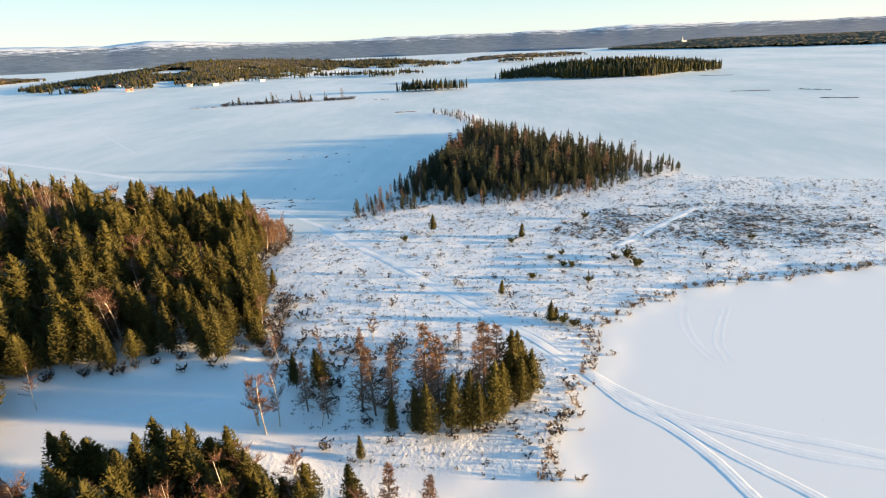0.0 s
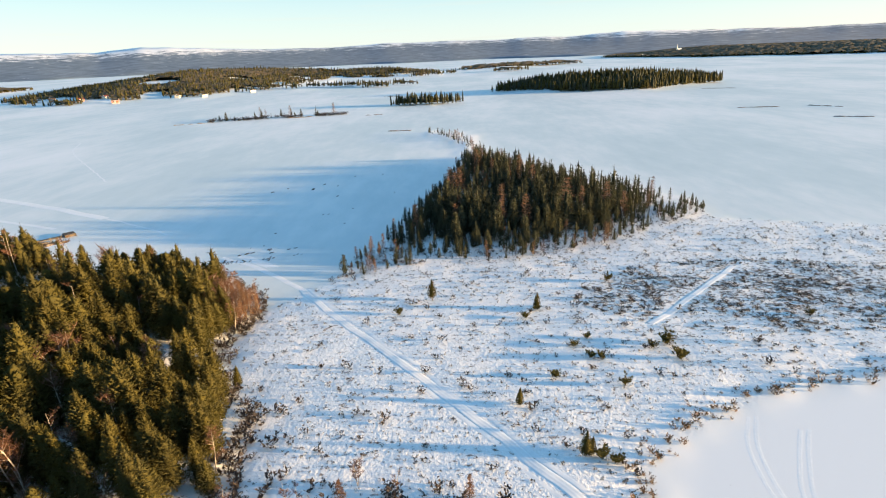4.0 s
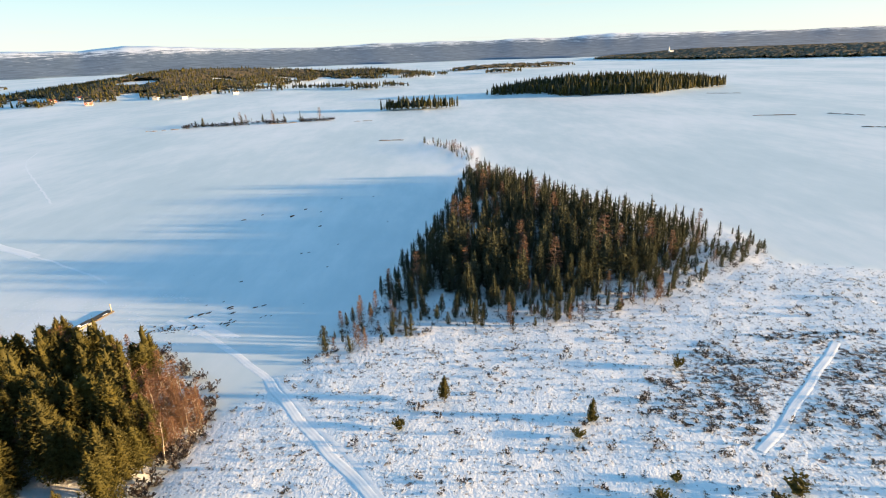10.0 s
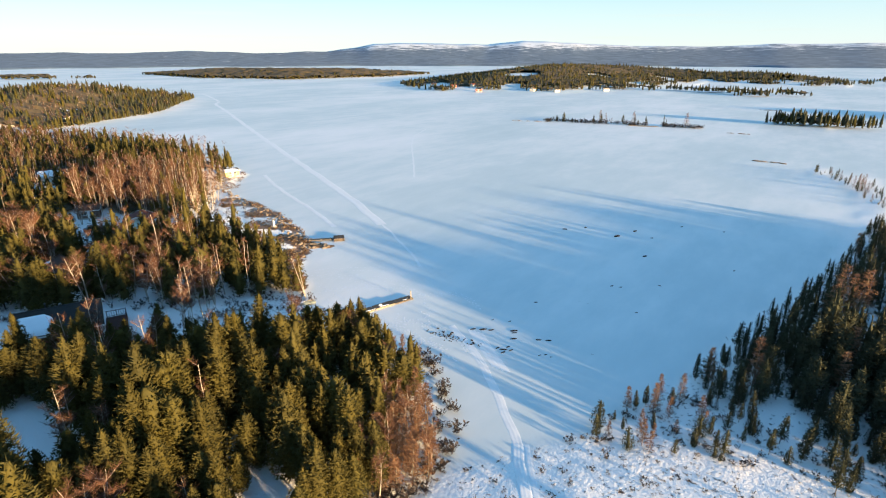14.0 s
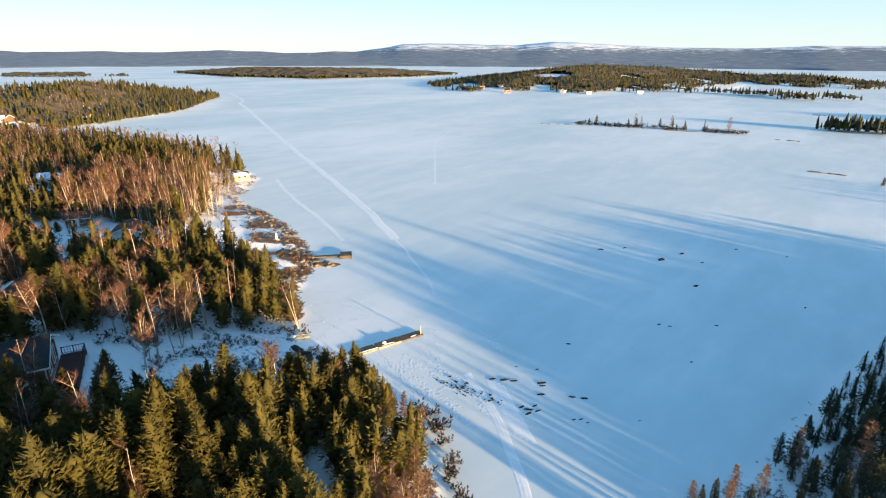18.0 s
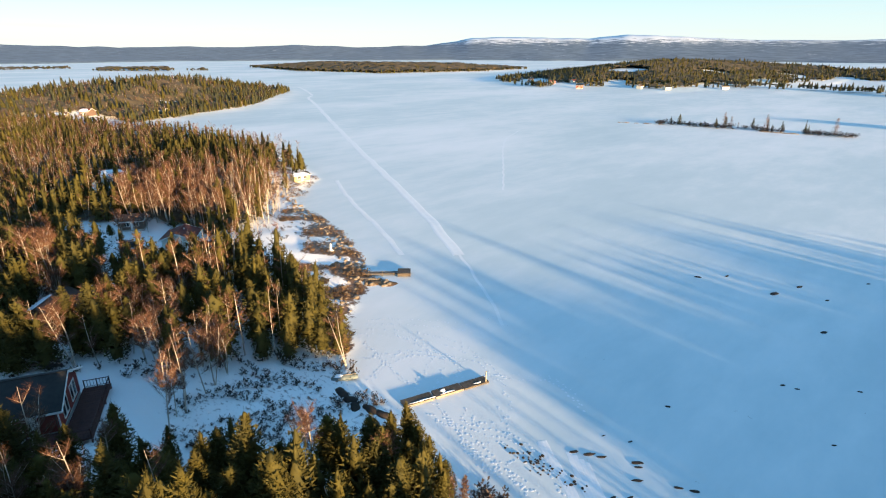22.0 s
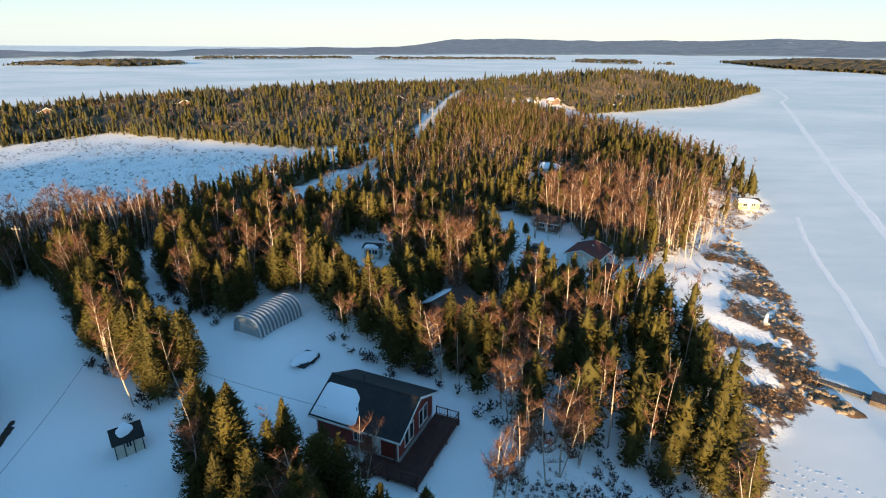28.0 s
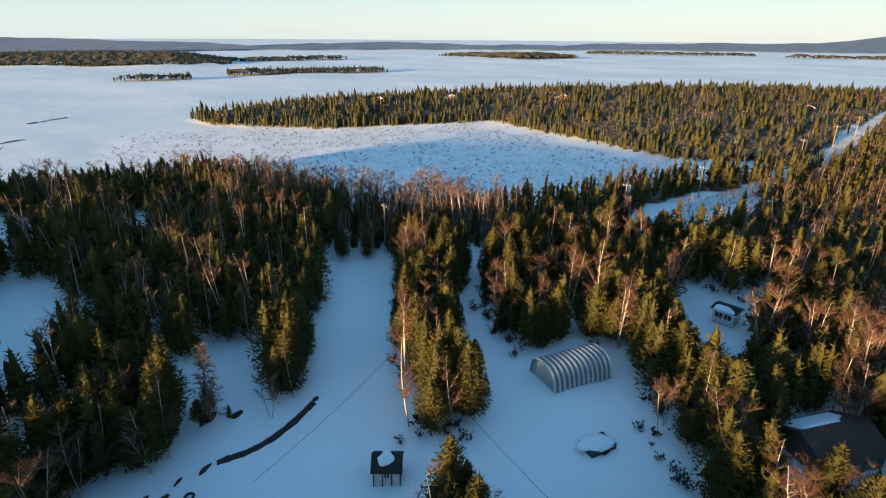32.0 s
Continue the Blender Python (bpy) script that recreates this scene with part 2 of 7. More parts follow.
FAR_LANDS = {
    "big_island": [(33, 560), (98, 522), (168, 513), (265, 579), (240, 598), (150, 592), (70, 588)],
    "islet": [(-53, 458), (-18, 453), (12, 467), (-10, 472), (-45, 474)],
    "village_shore": [(-560, 700), (-502, 648), (-454, 617), (-381, 589), (-335, 633), (-289, 627), (-236, 704), (-163, 712), (-81, 716), (-42, 747), (-70, 775), (-220, 800), (-190, 960), (-54, 968), (10, 1080), (-60, 1190), (-380, 1260), (-720, 1120)],
    "west_island": [(-1325, 690), (-1047, 657), (-832, 707), (-766, 916), (-800, 1100), (-1300, 900)],
    "outer_island": [(-1335, 363), (-1204, 473), (-1225, 500), (-1370, 400)],
    "outer_islet": [(-1228, 497), (-1177, 537), (-1210, 550)],
    "north_island": [(3, 1186), (130, 1220), (296, 1322), (250, 1370), (20, 1260)],
    "north_islet": [(60, 1040), (110, 1046), (150, 1090), (80, 1085)],
    "north_shore": [(440, 1760), (497, 1600), (589, 1392), (839, 1152), (1300, 900), (2100, 700), (2100, 1600), (600, 2100)],
    "south_west_island": [(-976, -643), (-950, -501), (-937, -435), (-1087, -376), (-1110, -450), (-1010, -640)],
    "far_bar": [(-1381, -507), (-1497, -156), (-1540, -156), (-1430, -520)],
    "long_bar": [(-1459, -94), (-1498, 372), (-1530, 372), (-1500, -94)],
    "short_bar": [(-1369, 374), (-1317, 513), (-1350, 520), (-1400, 390)],
    "small_island": [(-270, -447), (-327, -416), (-345, -440), (-285, -470)],
    "flat_island": [(-371, -435), (-450, -405), (-537, -363), (-560, -395), (-400, -475)],
    "south_island": [(-200, -800), (-270, -750), (-370, -686), (-440, -636), (-513, -646), (-600, -760), (-480, -900), (-250, -960)],
    "south_bar": [(-542, -678), (-746, -653), (-760, -690), (-560, -720)],
    "west_bar": [(-932, -482), (-1111, -389), (-1130, -420), (-950, -515)],
}
HILLS = [(-45, .6), (-30, .68), (-21, .87), (-16, 1.0), (-11, .82), (-6, .79), (2, .88), (10.7, .78), (17, .75), (24.4, 1.15), (28.4, 1.38), (32, 1.0), (35, 1.05), (38, 1.22), (43, 1.05), (47.5, .39), (54, .25), (60, .45),
         (66, .16), (70.6, .35), (74.6, .12), (78.8, .31), (84, .39), (88, .32), (92, -.25), (98.6, -.6), (100.8, -.45), (104, -.65), (111, -.64), (113.5, -.86), (124, -.86), (130, -.64), (140, -.94), (143.5, -1.05), (147.5, -.86),
         (160, -.5), (165, -.35), (175, 0.1), (240, 0.4), (300, 0.5)]
COAST = [(-45, 1.05), (0, 1.0), (21, .95), (69, .95), (90, 1.1), (116, 1.3), (143, 1.46), (158, 1.7), (165, 2.4), (200, 2.4), (300, 1.1)]


def inside(poly, x, y):
    """Whether points lie in a polygon."""
    hit = np.zeros(np.shape(x), bool)
    for (ax, ay), (bx, by) in zip(poly, poly[1:] + poly[:1]):
        if ay != by:
            hit ^= ((ay > y) != (by > y)) & (x < (bx - ax) * (y - ay) / (by - ay) + ax)
    return hit


def depth(poly, x, y):
    """Metres from points to a polygon's edge: inside above zero, outside below."""
    x, y = np.asarray(x, float), np.asarray(y, float)
    best = np.full(x.shape, 1e9)
    for (ax, ay), (bx, by) in zip(poly, poly[1:] + poly[:1]):
        dx, dy = bx - ax, by - ay
        k = np.clip(((x - ax) * dx + (y - ay) * dy) / (dx * dx + dy * dy), 0, 1)
        best = np.minimum(best, np.hypot(x - ax - k * dx, y - ay - k * dy))
    return np.where(inside(poly, x, y), best, -best)


def step(a, b, v):
    k = np.clip((v - a) / (b - a), 0, 1)
    return k * k * (3 - 2 * k)


def waves(x, y, size, seed):
    """Smooth made-up relief of about that wavelength, -1 to 1."""
    r = np.random.RandomState(seed)
    out = 0.0
    for k in range(7):
        a, p, s = r.uniform(0, 6.283), r.uniform(0, 6.283), size * r.uniform(0.6, 1.6)
        out = out + np.sin((x * np.cos(a) + y * np.sin(a)) * 6.283 / s + p)
    return out / 4.0


def line_distance(line, x, y):
    best = np.full(np.shape(x), 1e9)
    for (ax, ay), (bx, by) in zip(line, line[1:]):
        dx, dy = bx - ax, by - ay
        k = np.clip(((x - ax) * dx + (y - ay) * dy) / (dx * dx + dy * dy), 0, 1)
        best = np.minimum(best, np.hypot(x - ax - k * dx, y - ay - k * dy))
    return best


def height(x, y):
    """The ground's height over the ice."""
    x, y = np.asarray(x, float), np.asarray(y, float)
    dm, db = depth(MAIN, x, y), depth(BOG, x, y)
    wob = waves(x, y, 9.0, 5)
    z = 0.5 * step(-0.5, 2.5, dm + wob) + 2.4 * step(1, 26, dm)
    far = step(20, 70, dm)
    z = z + far * (1.2 + 12.5 * np.exp(-((x + 470) ** 2 + (y - 245) ** 2) / 110.0 ** 2) + 2.2 * np.exp(-((x + 430) ** 2 + (y + 10) ** 2) / 130.0 ** 2))
    z = z + step(0, 8, dm) * 0.22 * waves(x, y, 14.0, 6)
    z = z - 1.1 * np.exp(-((x + 131) ** 2 + (y - 117) ** 2) / 12.0 ** 2)
    zb = 0.3 * step(-3.0, 7.0, db + 1.5 * waves(x, y, 7.0, 8)) + step(0, 4, db) * (0.035 * waves(x, y, 5.0, 9) + 0.06 * waves(x, y, 17.0, 10))
    z = np.maximum(z, zb)
    for name, poly in FAR_LANDS.items():
        d = depth(poly, x, y)
        rise, reach = {"big_island": (8.0, 38), "village_shore": (21.0, 240), "north_shore": (16.0, 300), "west_island": (9.0, 130), "south_island": (11.0, 90)}.get(name, (1.5, 40) if name == "islet" else (5.0, 50))
        z = np.maximum(z, 1.0 * step(-1, 6, d) + rise * step(3, reach, d))
    return z


def part(name, bm, mat, parent=None, label=""):
    """One mesh object from a bmesh or from (points, faces), under a thing or a part."""
    me = bpy.data.meshes.new(name)
    if isinstance(bm, tuple):
        me.from_pydata(bm[0], [], bm[1])
    else:
        bm.to_mesh(me)
        bm.free()
    me.materials.append(mat)
    ob = new(name, me)
    if parent:
        ob.parent = parent
    if label:
        tagged(ob, label)
    return ob


def big_mesh(name, points, tris, mats, face_mat=None, smooth=False):
    """A mesh of many triangles from arrays."""
    me = bpy.data.meshes.new(name)
    me.vertices.add(len(points))
    me.vertices.foreach_set("co", np.asarray(points, np.float32).ravel())
    n = len(tris)
    me.loops.add(3 * n)
    me.loops.foreach_set("vertex_index", np.asarray(tris, np.int32).ravel())
    me.polygons.add(n)
    me.polygons.foreach_set("loop_start", np.arange(0, 3 * n, 3, dtype=np.int32))
    me.polygons.foreach_set("loop_total", np.full(n, 3, np.int32))
    for m in mats:
        me.materials.append(m)
    if face_mat is not None:
        me.polygons.foreach_set("material_index", np.asarray(face_mat, np.int32))
    if smooth:
        me.polygons.foreach_set("use_smooth", np.ones(n, bool))
    me.update()
    me.validate()
    return me


# ---- ground ----


def axis(lo, hi, fine, start, end):
    """Grid lines that are fine from lo to hi and widen out to start and end."""
    mid = list(np.arange(lo, hi, fine))
    left, right, s = [], [], fine
    v = lo
    while v > start:
        s = min(s * 1.13, 260)
        v -= s
        left.append(v)
    s, v = fine, mid[-1]
    while v < end:
        s = min(s * 1.13, 260)
        v += s
        right.append(v)
    return np.array(left[::-1] + mid + right)


gx, gy = axis(-185, 95, 1.15, -4700, 4700), axis(12, 225, 1.15, -4700, 4700)
GX, GY = np.meshgrid(gx, gy)
GZ = height(GX, GY)
nx, ny = len(gx), len(gy)
idx = np.arange(nx * ny).reshape(ny, nx)
quads = np.stack([idx[:-1, :-1], idx[:-1, 1:], idx[1:, 1:], idx[1:, :-1]], -1).reshape(-1, 4)
tris = np.concatenate([quads[:, [0, 1, 2]], quads[:, [0, 2, 3]]])
ground_me = big_mesh("ground", np.stack([GX.ravel(), GY.ravel(), GZ.ravel()], -1), tris, [GROUND], smooth=True)
dm, db = depth(MAIN, GX, GY), depth(BOG, GX, GY)
land = np.maximum(step(-1, 2, dm), step(-1, 2, db))
HEATH_BED = [(20, 101), (25, 110), (37, 116), (54, 117), (78, 110), (76, 93), (56, 89), (38, 91), (25, 93)]
SHRUB_BANK = [(-77, 97), (-85, 103), (-79, 119), (-71, 119), (-62, 119), (-66, 106), (-70, 98)]
ROCKY_POINT = [(-150, 150), (-143, 144), (-124, 137), (-110, 129), (-97, 124), (-88, 121), (-80, 119), (-78, 122), (-88, 127), (-94, 134), (-98, 140), (-111, 146), (-127, 152), (-149, 156)]
heath = 0.36 * step(0, 5, db) + 0.23 * step(-4, 8, depth(HEATH_BED, GX, GY)) - 0.6 * step(-2, 6, depth(ISLAND_WOOD, GX, GY))
MARSH = [(-193, -156), (-220, -106), (-290, -60), (-272, -12), (-256, 36), (-216, 42), (-179, 28), (-155, 16), (-143, -8), (-140, -55), (-120, -100), (-150, -160)]
heath = np.maximum(heath, 0.50 * step(0, 12, depth(MARSH, GX, GY)))
LAGOON = [(8.7, 37.4), (10.6, 44.4), (16.5, 56), (18, 62.3), (22, 66.6), (36, 74.7), (59, 79.4), (90, 86), (125, 100), (140, 60), (90, 10), (10, -10)]
COVE = [(-60, 30), (-62, 52), (-22, 60), (-10, 47), (10, 40), (8, 20)]
drift = np.maximum(step(-6, 4, depth(LAGOON, GX, GY)), step(-4, 4, depth(COVE, GX, GY)))
land = np.maximum(land, step(-2, 4, depth(MARSH, GX, GY)))
heath = np.maximum(heath, 0.5 * step(-2, 3, depth(SHRUB_BANK, GX, GY)))
shoreside = step(7, 1, np.abs(dm - 1.0)) * step(-180, -165, GX) * step(-76, -84, GX) * (GY > 110)
turf = (0.29 + 0.30 * waves(GX, GY, 8.0, 44)) * step(-2, 2, depth(ROCKY_POINT, GX, GY)) + 0.30 * shoreside
for name, values in (("land", land), ("drift", np.maximum(land, drift)), ("heath", np.clip(heath, 0, 1.2)), ("turf", np.clip(turf, 0, 1.0))):
    ground_me.attributes.new(name, "FLOAT", "POINT").data.foreach_set("value", values.ravel().astype(np.float32))
ground = tagged(new("ground", ground_me), "snow-covered lake ice, bog and wooded shore in low sun", "ground", kind="structure")

# far hills, with distance haze put into their colour


def hill_material():
    m, nodes, links, b = material("hazy_hill_forest_and_snow", 0.9)
    n = node_noise(nodes, links, 0.011, 5.0, 0.65, (1, 1, 10.0))
    g = nodes.new("ShaderNodeNewGeometry")
    sep = nodes.new("ShaderNodeSeparateXYZ")
    links.new(g.outputs["Position"], sep.inputs[0])
    h = nodes.new("ShaderNodeMapRange")
    h.inputs[1].default_value, h.inputs[2].default_value, h.inputs[3].default_value, h.inputs[4].default_value = 50, 130, -0.11, 0.34
    links.new(sep.outputs[2], h.inputs[0])
    a = nodes.new("ShaderNodeMath")
    links.new(n.outputs[0], a.inputs[0])
    links.new(h.outputs[0], a.inputs[1])
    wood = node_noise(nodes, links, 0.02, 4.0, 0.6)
    # slate blue stands in for haze over the far forest
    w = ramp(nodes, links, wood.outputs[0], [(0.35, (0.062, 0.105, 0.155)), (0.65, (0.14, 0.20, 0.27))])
    speck = node_noise(nodes, links, 0.035, 5.0, 0.7, (1, 1, 6.0))
    a2 = nodes.new("ShaderNodeMath")
    a2.operation = "MULTIPLY_ADD"
    a2.inputs[1].default_value = 0.45
    links.new(speck.outputs[0], a2.inputs[0])
    links.new(a.outputs[0], a2.inputs[2])
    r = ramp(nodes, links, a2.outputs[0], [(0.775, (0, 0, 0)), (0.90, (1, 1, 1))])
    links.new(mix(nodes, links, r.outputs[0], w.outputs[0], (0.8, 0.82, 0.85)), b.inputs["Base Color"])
    return m


az = np.arange(-60, 300, 0.5)
el = np.interp(az, *zip(*HILLS)) + 0.06 * waves(az, az * 0, 5.0, 21) + 0.025 * waves(az, az * 0, 1.6, 22)
coast = 40.0 / np.tan(np.radians(np.interp(az, *zip(*COAST)))) * (1 + 0.03 * waves(az, az * 0, 9.0, 23))
crest = np.where(el > -0.3, 4300.0, np.minimum(4300.0, 33.0 / np.tan(np.radians(np.maximum(-el, 0.05)))))
crest = np.maximum(crest, coast * 1.12)
top = np.maximum(40.0 + crest * np.tan(np.radians(el)), 7.0)
rows = []
for k, (u, lift) in enumerate([(0, -1.0), (0.004, 0.012), (0.10, 0.06), (0.3, 0.22), (0.5, 0.40), (0.7, 0.66), (0.86, 0.86), (1.0, 1.0), (1.06, 0.6)]):
    r = coast + (crest - coast) * u
    z = np.where(lift < 0, -1.0, np.maximum(1.2 + k if k else -1, top * lift) * (1 + (0.03 * waves(az * 1.0, r * 0.01, 9.0, 30 + k) if 1 < k < 7 else 0)))
    rows.append(np.stack([-r * np.sin(np.radians(az)), r * np.cos(np.radians(az)), z], -1))
pts = np.concatenate(rows)
m = len(az)
hq = [(k * m + i, k * m + (i + 1) % m, (k + 1) * m + (i + 1) % m, (k + 1) * m + i) for k in range(len(rows) - 1) for i in range(m)]
hq = np.array(hq)
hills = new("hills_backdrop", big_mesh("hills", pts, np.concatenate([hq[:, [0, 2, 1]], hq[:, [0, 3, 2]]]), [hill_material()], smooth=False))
tagged(hills, "far forested hills, blue haze in their colour, snowy tops, beyond the lake", "hills", kind="structure")

# ---- trees ----


def tube(points, radii, sides=5):
    """A tapered tube through points: points and triangles."""
    v, t = [], []
    for p, r in zip(points, radii):
        for k in range(sides):
            a = 6.283 * k / sides
            v.append((p[0] + r * math.cos(a), p[1] + r * math.sin(a), p[2]))
    for i in range(len(points) - 1):
        for k in range(sides):
            a, b = i * sides + k, i * sides + (k + 1) % sides
            t += [(a, b, b + sides), (a, b + sides, a + sides)]
    return v, t


class Soup:
    """Points and triangles gathered up."""

    def __init__(self):
        self.v, self.t = [], []

    def add(self, v, t):
        n = len(self.v)
        self.v += v
        self.t += [(a + n, b + n, c + n) for a, b, c in t]

    def frond(self, p, way, side, long, wide, sag):
        """A drooping kite-shaped spray of twigs, folded along its ridge."""
        a = [p[k] + way[k] * long * 0.5 + side[k] * wide for k in range(3)]
        c = [p[k] + way[k] * long * 0.45 - side[k] * wide for k in range(3)]
        tip = [p[k] + way[k] * long for k in range(3)]
        tip[2] -= sag
        a[2] -= sag * 0.9
        c[2] -= sag * 0.9
        self.add([tuple(p), tuple(a), tuple(tip), tuple(c)], [(0, 1, 2), (0, 2, 3)])

    def sliver(self, p, q, w):
        d = (random.uniform(-1, 1) * w, random.uniform(-1, 1) * w, random.uniform(-0.3, 0.3) * w)
        self.add([tuple(p), (p[0] + d[0], p[1] + d[1], p[2] + d[2]), tuple(q)], [(0, 1, 2)])

    def arrays(self):
        return np.array(self.v, float), np.array(self.t, int)


def conifer(rng, tall, wide, tiers, boughs, tufts, bare=0.08, power=0.7, ragged=0.3, club=False, spray=0.3, core=1.0):
    """Trunk and crown of a conifer of that height and half width: tiers of drooping boughs with notches between them, and loose sprays of needles."""
    random.seed(rng)
    lean, sway = random.uniform(-0.03, 0.03) * tall, random.uniform(-0.03, 0.03) * tall
    trunk, crown = Soup(), Soup()
    trunk.add(*tube([(0, 0, -0.4), (lean * 0.2, sway * 0.2, tall * 0.3), (lean * 0.7, sway * 0.7, tall * 0.75)], [0.012 * tall, 0.009 * tall, 0.004 * tall], 5 if tufts > 99 else 3))
    n = 2 * boughs
    lop = [random.uniform(0.75, 1.2) for k in range(5)]
    side = [lop[int(5 * i / n)] for i in range(n)]
    rows, gap = [], tall * (1 - bare) / tiers

    def girth(u):
        if club and u > 0.8:
            return wide * (0.34 if u < 0.95 else 0.2)
        return wide * max((1 - u) ** power, 0.04) * (0.55 + 0.45 * min(1.0, u * 5))

    for k in range(tiers):
        u = k / tiers
        z, r, turn = tall * bare + k * gap, girth(u) * random.uniform(1 - ragged * 0.4, 1 + ragged * 0.3), random.uniform(0, 6.283 / boughs)
        for low in (True, False):
            row = []
            for i in range(n):
                a = turn + 6.283 * i / n + random.uniform(-0.5, 0.5) / boughs
                tip = i % 2 == 0
                if low:
                    rr = core * r * side[i] * (random.uniform(0.6, 0.95) if tip else random.uniform(0.28, 0.5)) * (0.6 if random.random() < ragged * 0.4 else 1.0)
                    zz = z + (random.uniform(-0.45, 0.05) if tip else random.uniform(-0.1, 0.35)) * gap
                else:
                    rr = core * girth(u + 0.55 / tiers) * side[i] * random.uniform(0.25, 0.5)
                    zz = z + random.uniform(0.35, 0.75) * gap
                row.append((lean * u + rr * math.cos(a), sway * u + rr * math.sin(a), zz))
            rows.append(row)
    flat = [p for row in rows for p in row] + [(lean, sway, tall * 0.97)]
    faces = [t for j in range(len(rows) - 1) for i in range(n) for t in ((j * n + i, j * n + (i + 1) % n, (j + 1) * n + i), (j * n + (i + 1) % n, (j + 1) * n + (i + 1) % n, (j + 1) * n + i))]
    last = (len(rows) - 1) * n
    crown.add(flat, faces + [(last + i, last + (i + 1) % n, len(flat) - 1) for i in range(n)])
    for k in range(tufts):
        u = 1 - random.random() ** 0.6
        a, r = random.uniform(0, 6.283), girth(u) * (1.08 - 0.6 * random.random() ** 1.6)
        r *= lop[int(a * 0.79577) % 5]
        out, along = Vector((math.cos(a), math.sin(a), 0)), Vector((-math.sin(a), math.cos(a), 0))
        q = Vector((lean * u, sway * u, tall * (bare + (0.98 - bare) * u) + random.uniform(-0.5, 0.2) * gap)) + out * r
        d = (out * random.uniform(0.2, 1.0) + along * random.uniform(-0.9, 0.9) + Vector((0, 0, random.uniform(-0.5, 0.4) + 0.7 * u))).normalized()
        e = d.cross(out * random.uniform(-0.2, 1.0) + Vector((0, 0, random.uniform(-0.2, 1.0))) + along * random.uniform(-0.9, 0.9)).normalized() * (spray * random.uniform(0.16, 0.26))
        p, c = q - d * (0.4 * spray), q + d * (spray * random.uniform(0.5, 0.9))
        crown.add([tuple(p + e), tuple(p - e), tuple(c)], [(0, 1, 2)])
    for i in range(3):
        a = 2.1 * i
        crown.add([(lean, sway, tall * 1.04), (lean + 0.05 * math.cos(a), sway + 0.05 * math.sin(a), tall * 0.9), (lean + 0.05 * math.cos(a + 1.6), sway + 0.05 * math.sin(a + 1.6), tall * 0.9)], [(0, 1, 2)])
    return trunk.arrays(), crown.arrays()


def spire(rng, tall, wide, tiers, sides, power=0.8):
    """A far conifer: ragged skirts of boughs stacked to a point."""
    random.seed(rng)
    crown = Soup()
    for k in range(tiers):
        u = k / tiers
        r = wide * (1 - u) ** power * (0.7 if k == 0 else 1.0) * random.uniform(0.8, 1.1) + 0.04 * wide
        foot, peak = tall * (0.06 + 0.86 * u), tall * min(1.02, 0.06 + 0.86 * u + 2.1 * 0.86 / tiers)
        turn = random.uniform(0, 6.283)
        rim = []
        for i in range(2 * sides):
            a = turn + 3.1416 * i / sides + random.uniform(-0.2, 0.2)
            rr = r * (random.uniform(0.85, 1.15) if i % 2 else random.uniform(0.4, 0.65))
            rim.append((rr * math.cos(a), rr * math.sin(a), foot + (0.0 if i % 2 else 0.05 * tall) + random.uniform(-0.02, 0.02) * tall))
        n = 2 * sides
        crown.add([(random.uniform(-0.02, 0.02) * wide, 0, peak)] + rim, [(0, 1 + i, 1 + (i + 1) % n) for i in range(n)])
    stem = Soup()
    stem.add(*tube([(0, 0, -0.3), (0, 0, tall * 0.3)], [0.012 * tall, 0.01 * tall], 3))
    return stem.arrays(), crown.arrays()


def birch(rng, tall, stems, twigs, sides=4, limbs=9, fine_wide=0.03):
    """White leaning stems and a cloud of fine bare twigs."""
    random.seed(rng)
    wood, fine = Soup(), Soup()
    for s in range(stems):
        a, out = random.uniform(0, 6.283), random.uniform(0.05, 0.26) * tall * (0.3 if stems == 1 else 1)
        h = tall * random.uniform(0.75, 1.0)
        bend = random.uniform(-0.06, 0.06) * tall
        line = []
        for u in (0, 0.25, 0.5, 0.75, 1.0):
            line.append((math.cos(a) * (out * u ** 1.2 + 0.12) + bend * math.sin(3 * u), math.sin(a) * (out * u ** 1.2 + 0.12) - bend * math.sin(2 * u), h * u - 0.3 * (u == 0)))
        r0 = (0.011 if limbs > 4 else 0.0065) * tall * random.uniform(0.7, 1.1)
        wood.add(*tube(line, [r0, r0 * 0.8, r0 * 0.6, r0 * 0.38, r0 * 0.12], sides))
        for k in range(limbs):
            u = random.uniform(0.3, 0.97)
            i = min(3, int(u * 4))
            f = u * 4 - i
            p = [line[i][j] * (1 - f) + line[i + 1][j] * f for j in range(3)]
            b = random.uniform(0, 6.283)
            reach = tall * random.uniform(0.10, 0.22) * (1.15 - u * 0.6)
            q = [p[0] + math.cos(b) * reach, p[1] + math.sin(b) * reach, p[2] + reach * random.uniform(0.6, 1.3)]
            if limbs > 8:
                wood.add(*tube([p, [(p[j] * 0.5 + q[j] * 0.5) for j in range(3)], q], [r0 * 0.26, r0 * 0.18, r0 * 0.05], 3))
            else:
                fine.sliver(p, q, r0 * 0.6)
            for w in range(twigs):
                g = random.uniform(0.15, 1.0)
                c = [p[j] * (1 - g) + q[j] * g for j in range(3)]
                e = random.uniform(0, 6.283)
                ln = tall * random.uniform(0.04, 0.10)
                fine.sliver(c, (c[0] + math.cos(e) * ln * 0.7, c[1] + math.sin(e) * ln * 0.7, c[2] + ln * random.uniform(0.1, 1.0)), fine_wide)
    return wood.arrays(), fine.arrays()


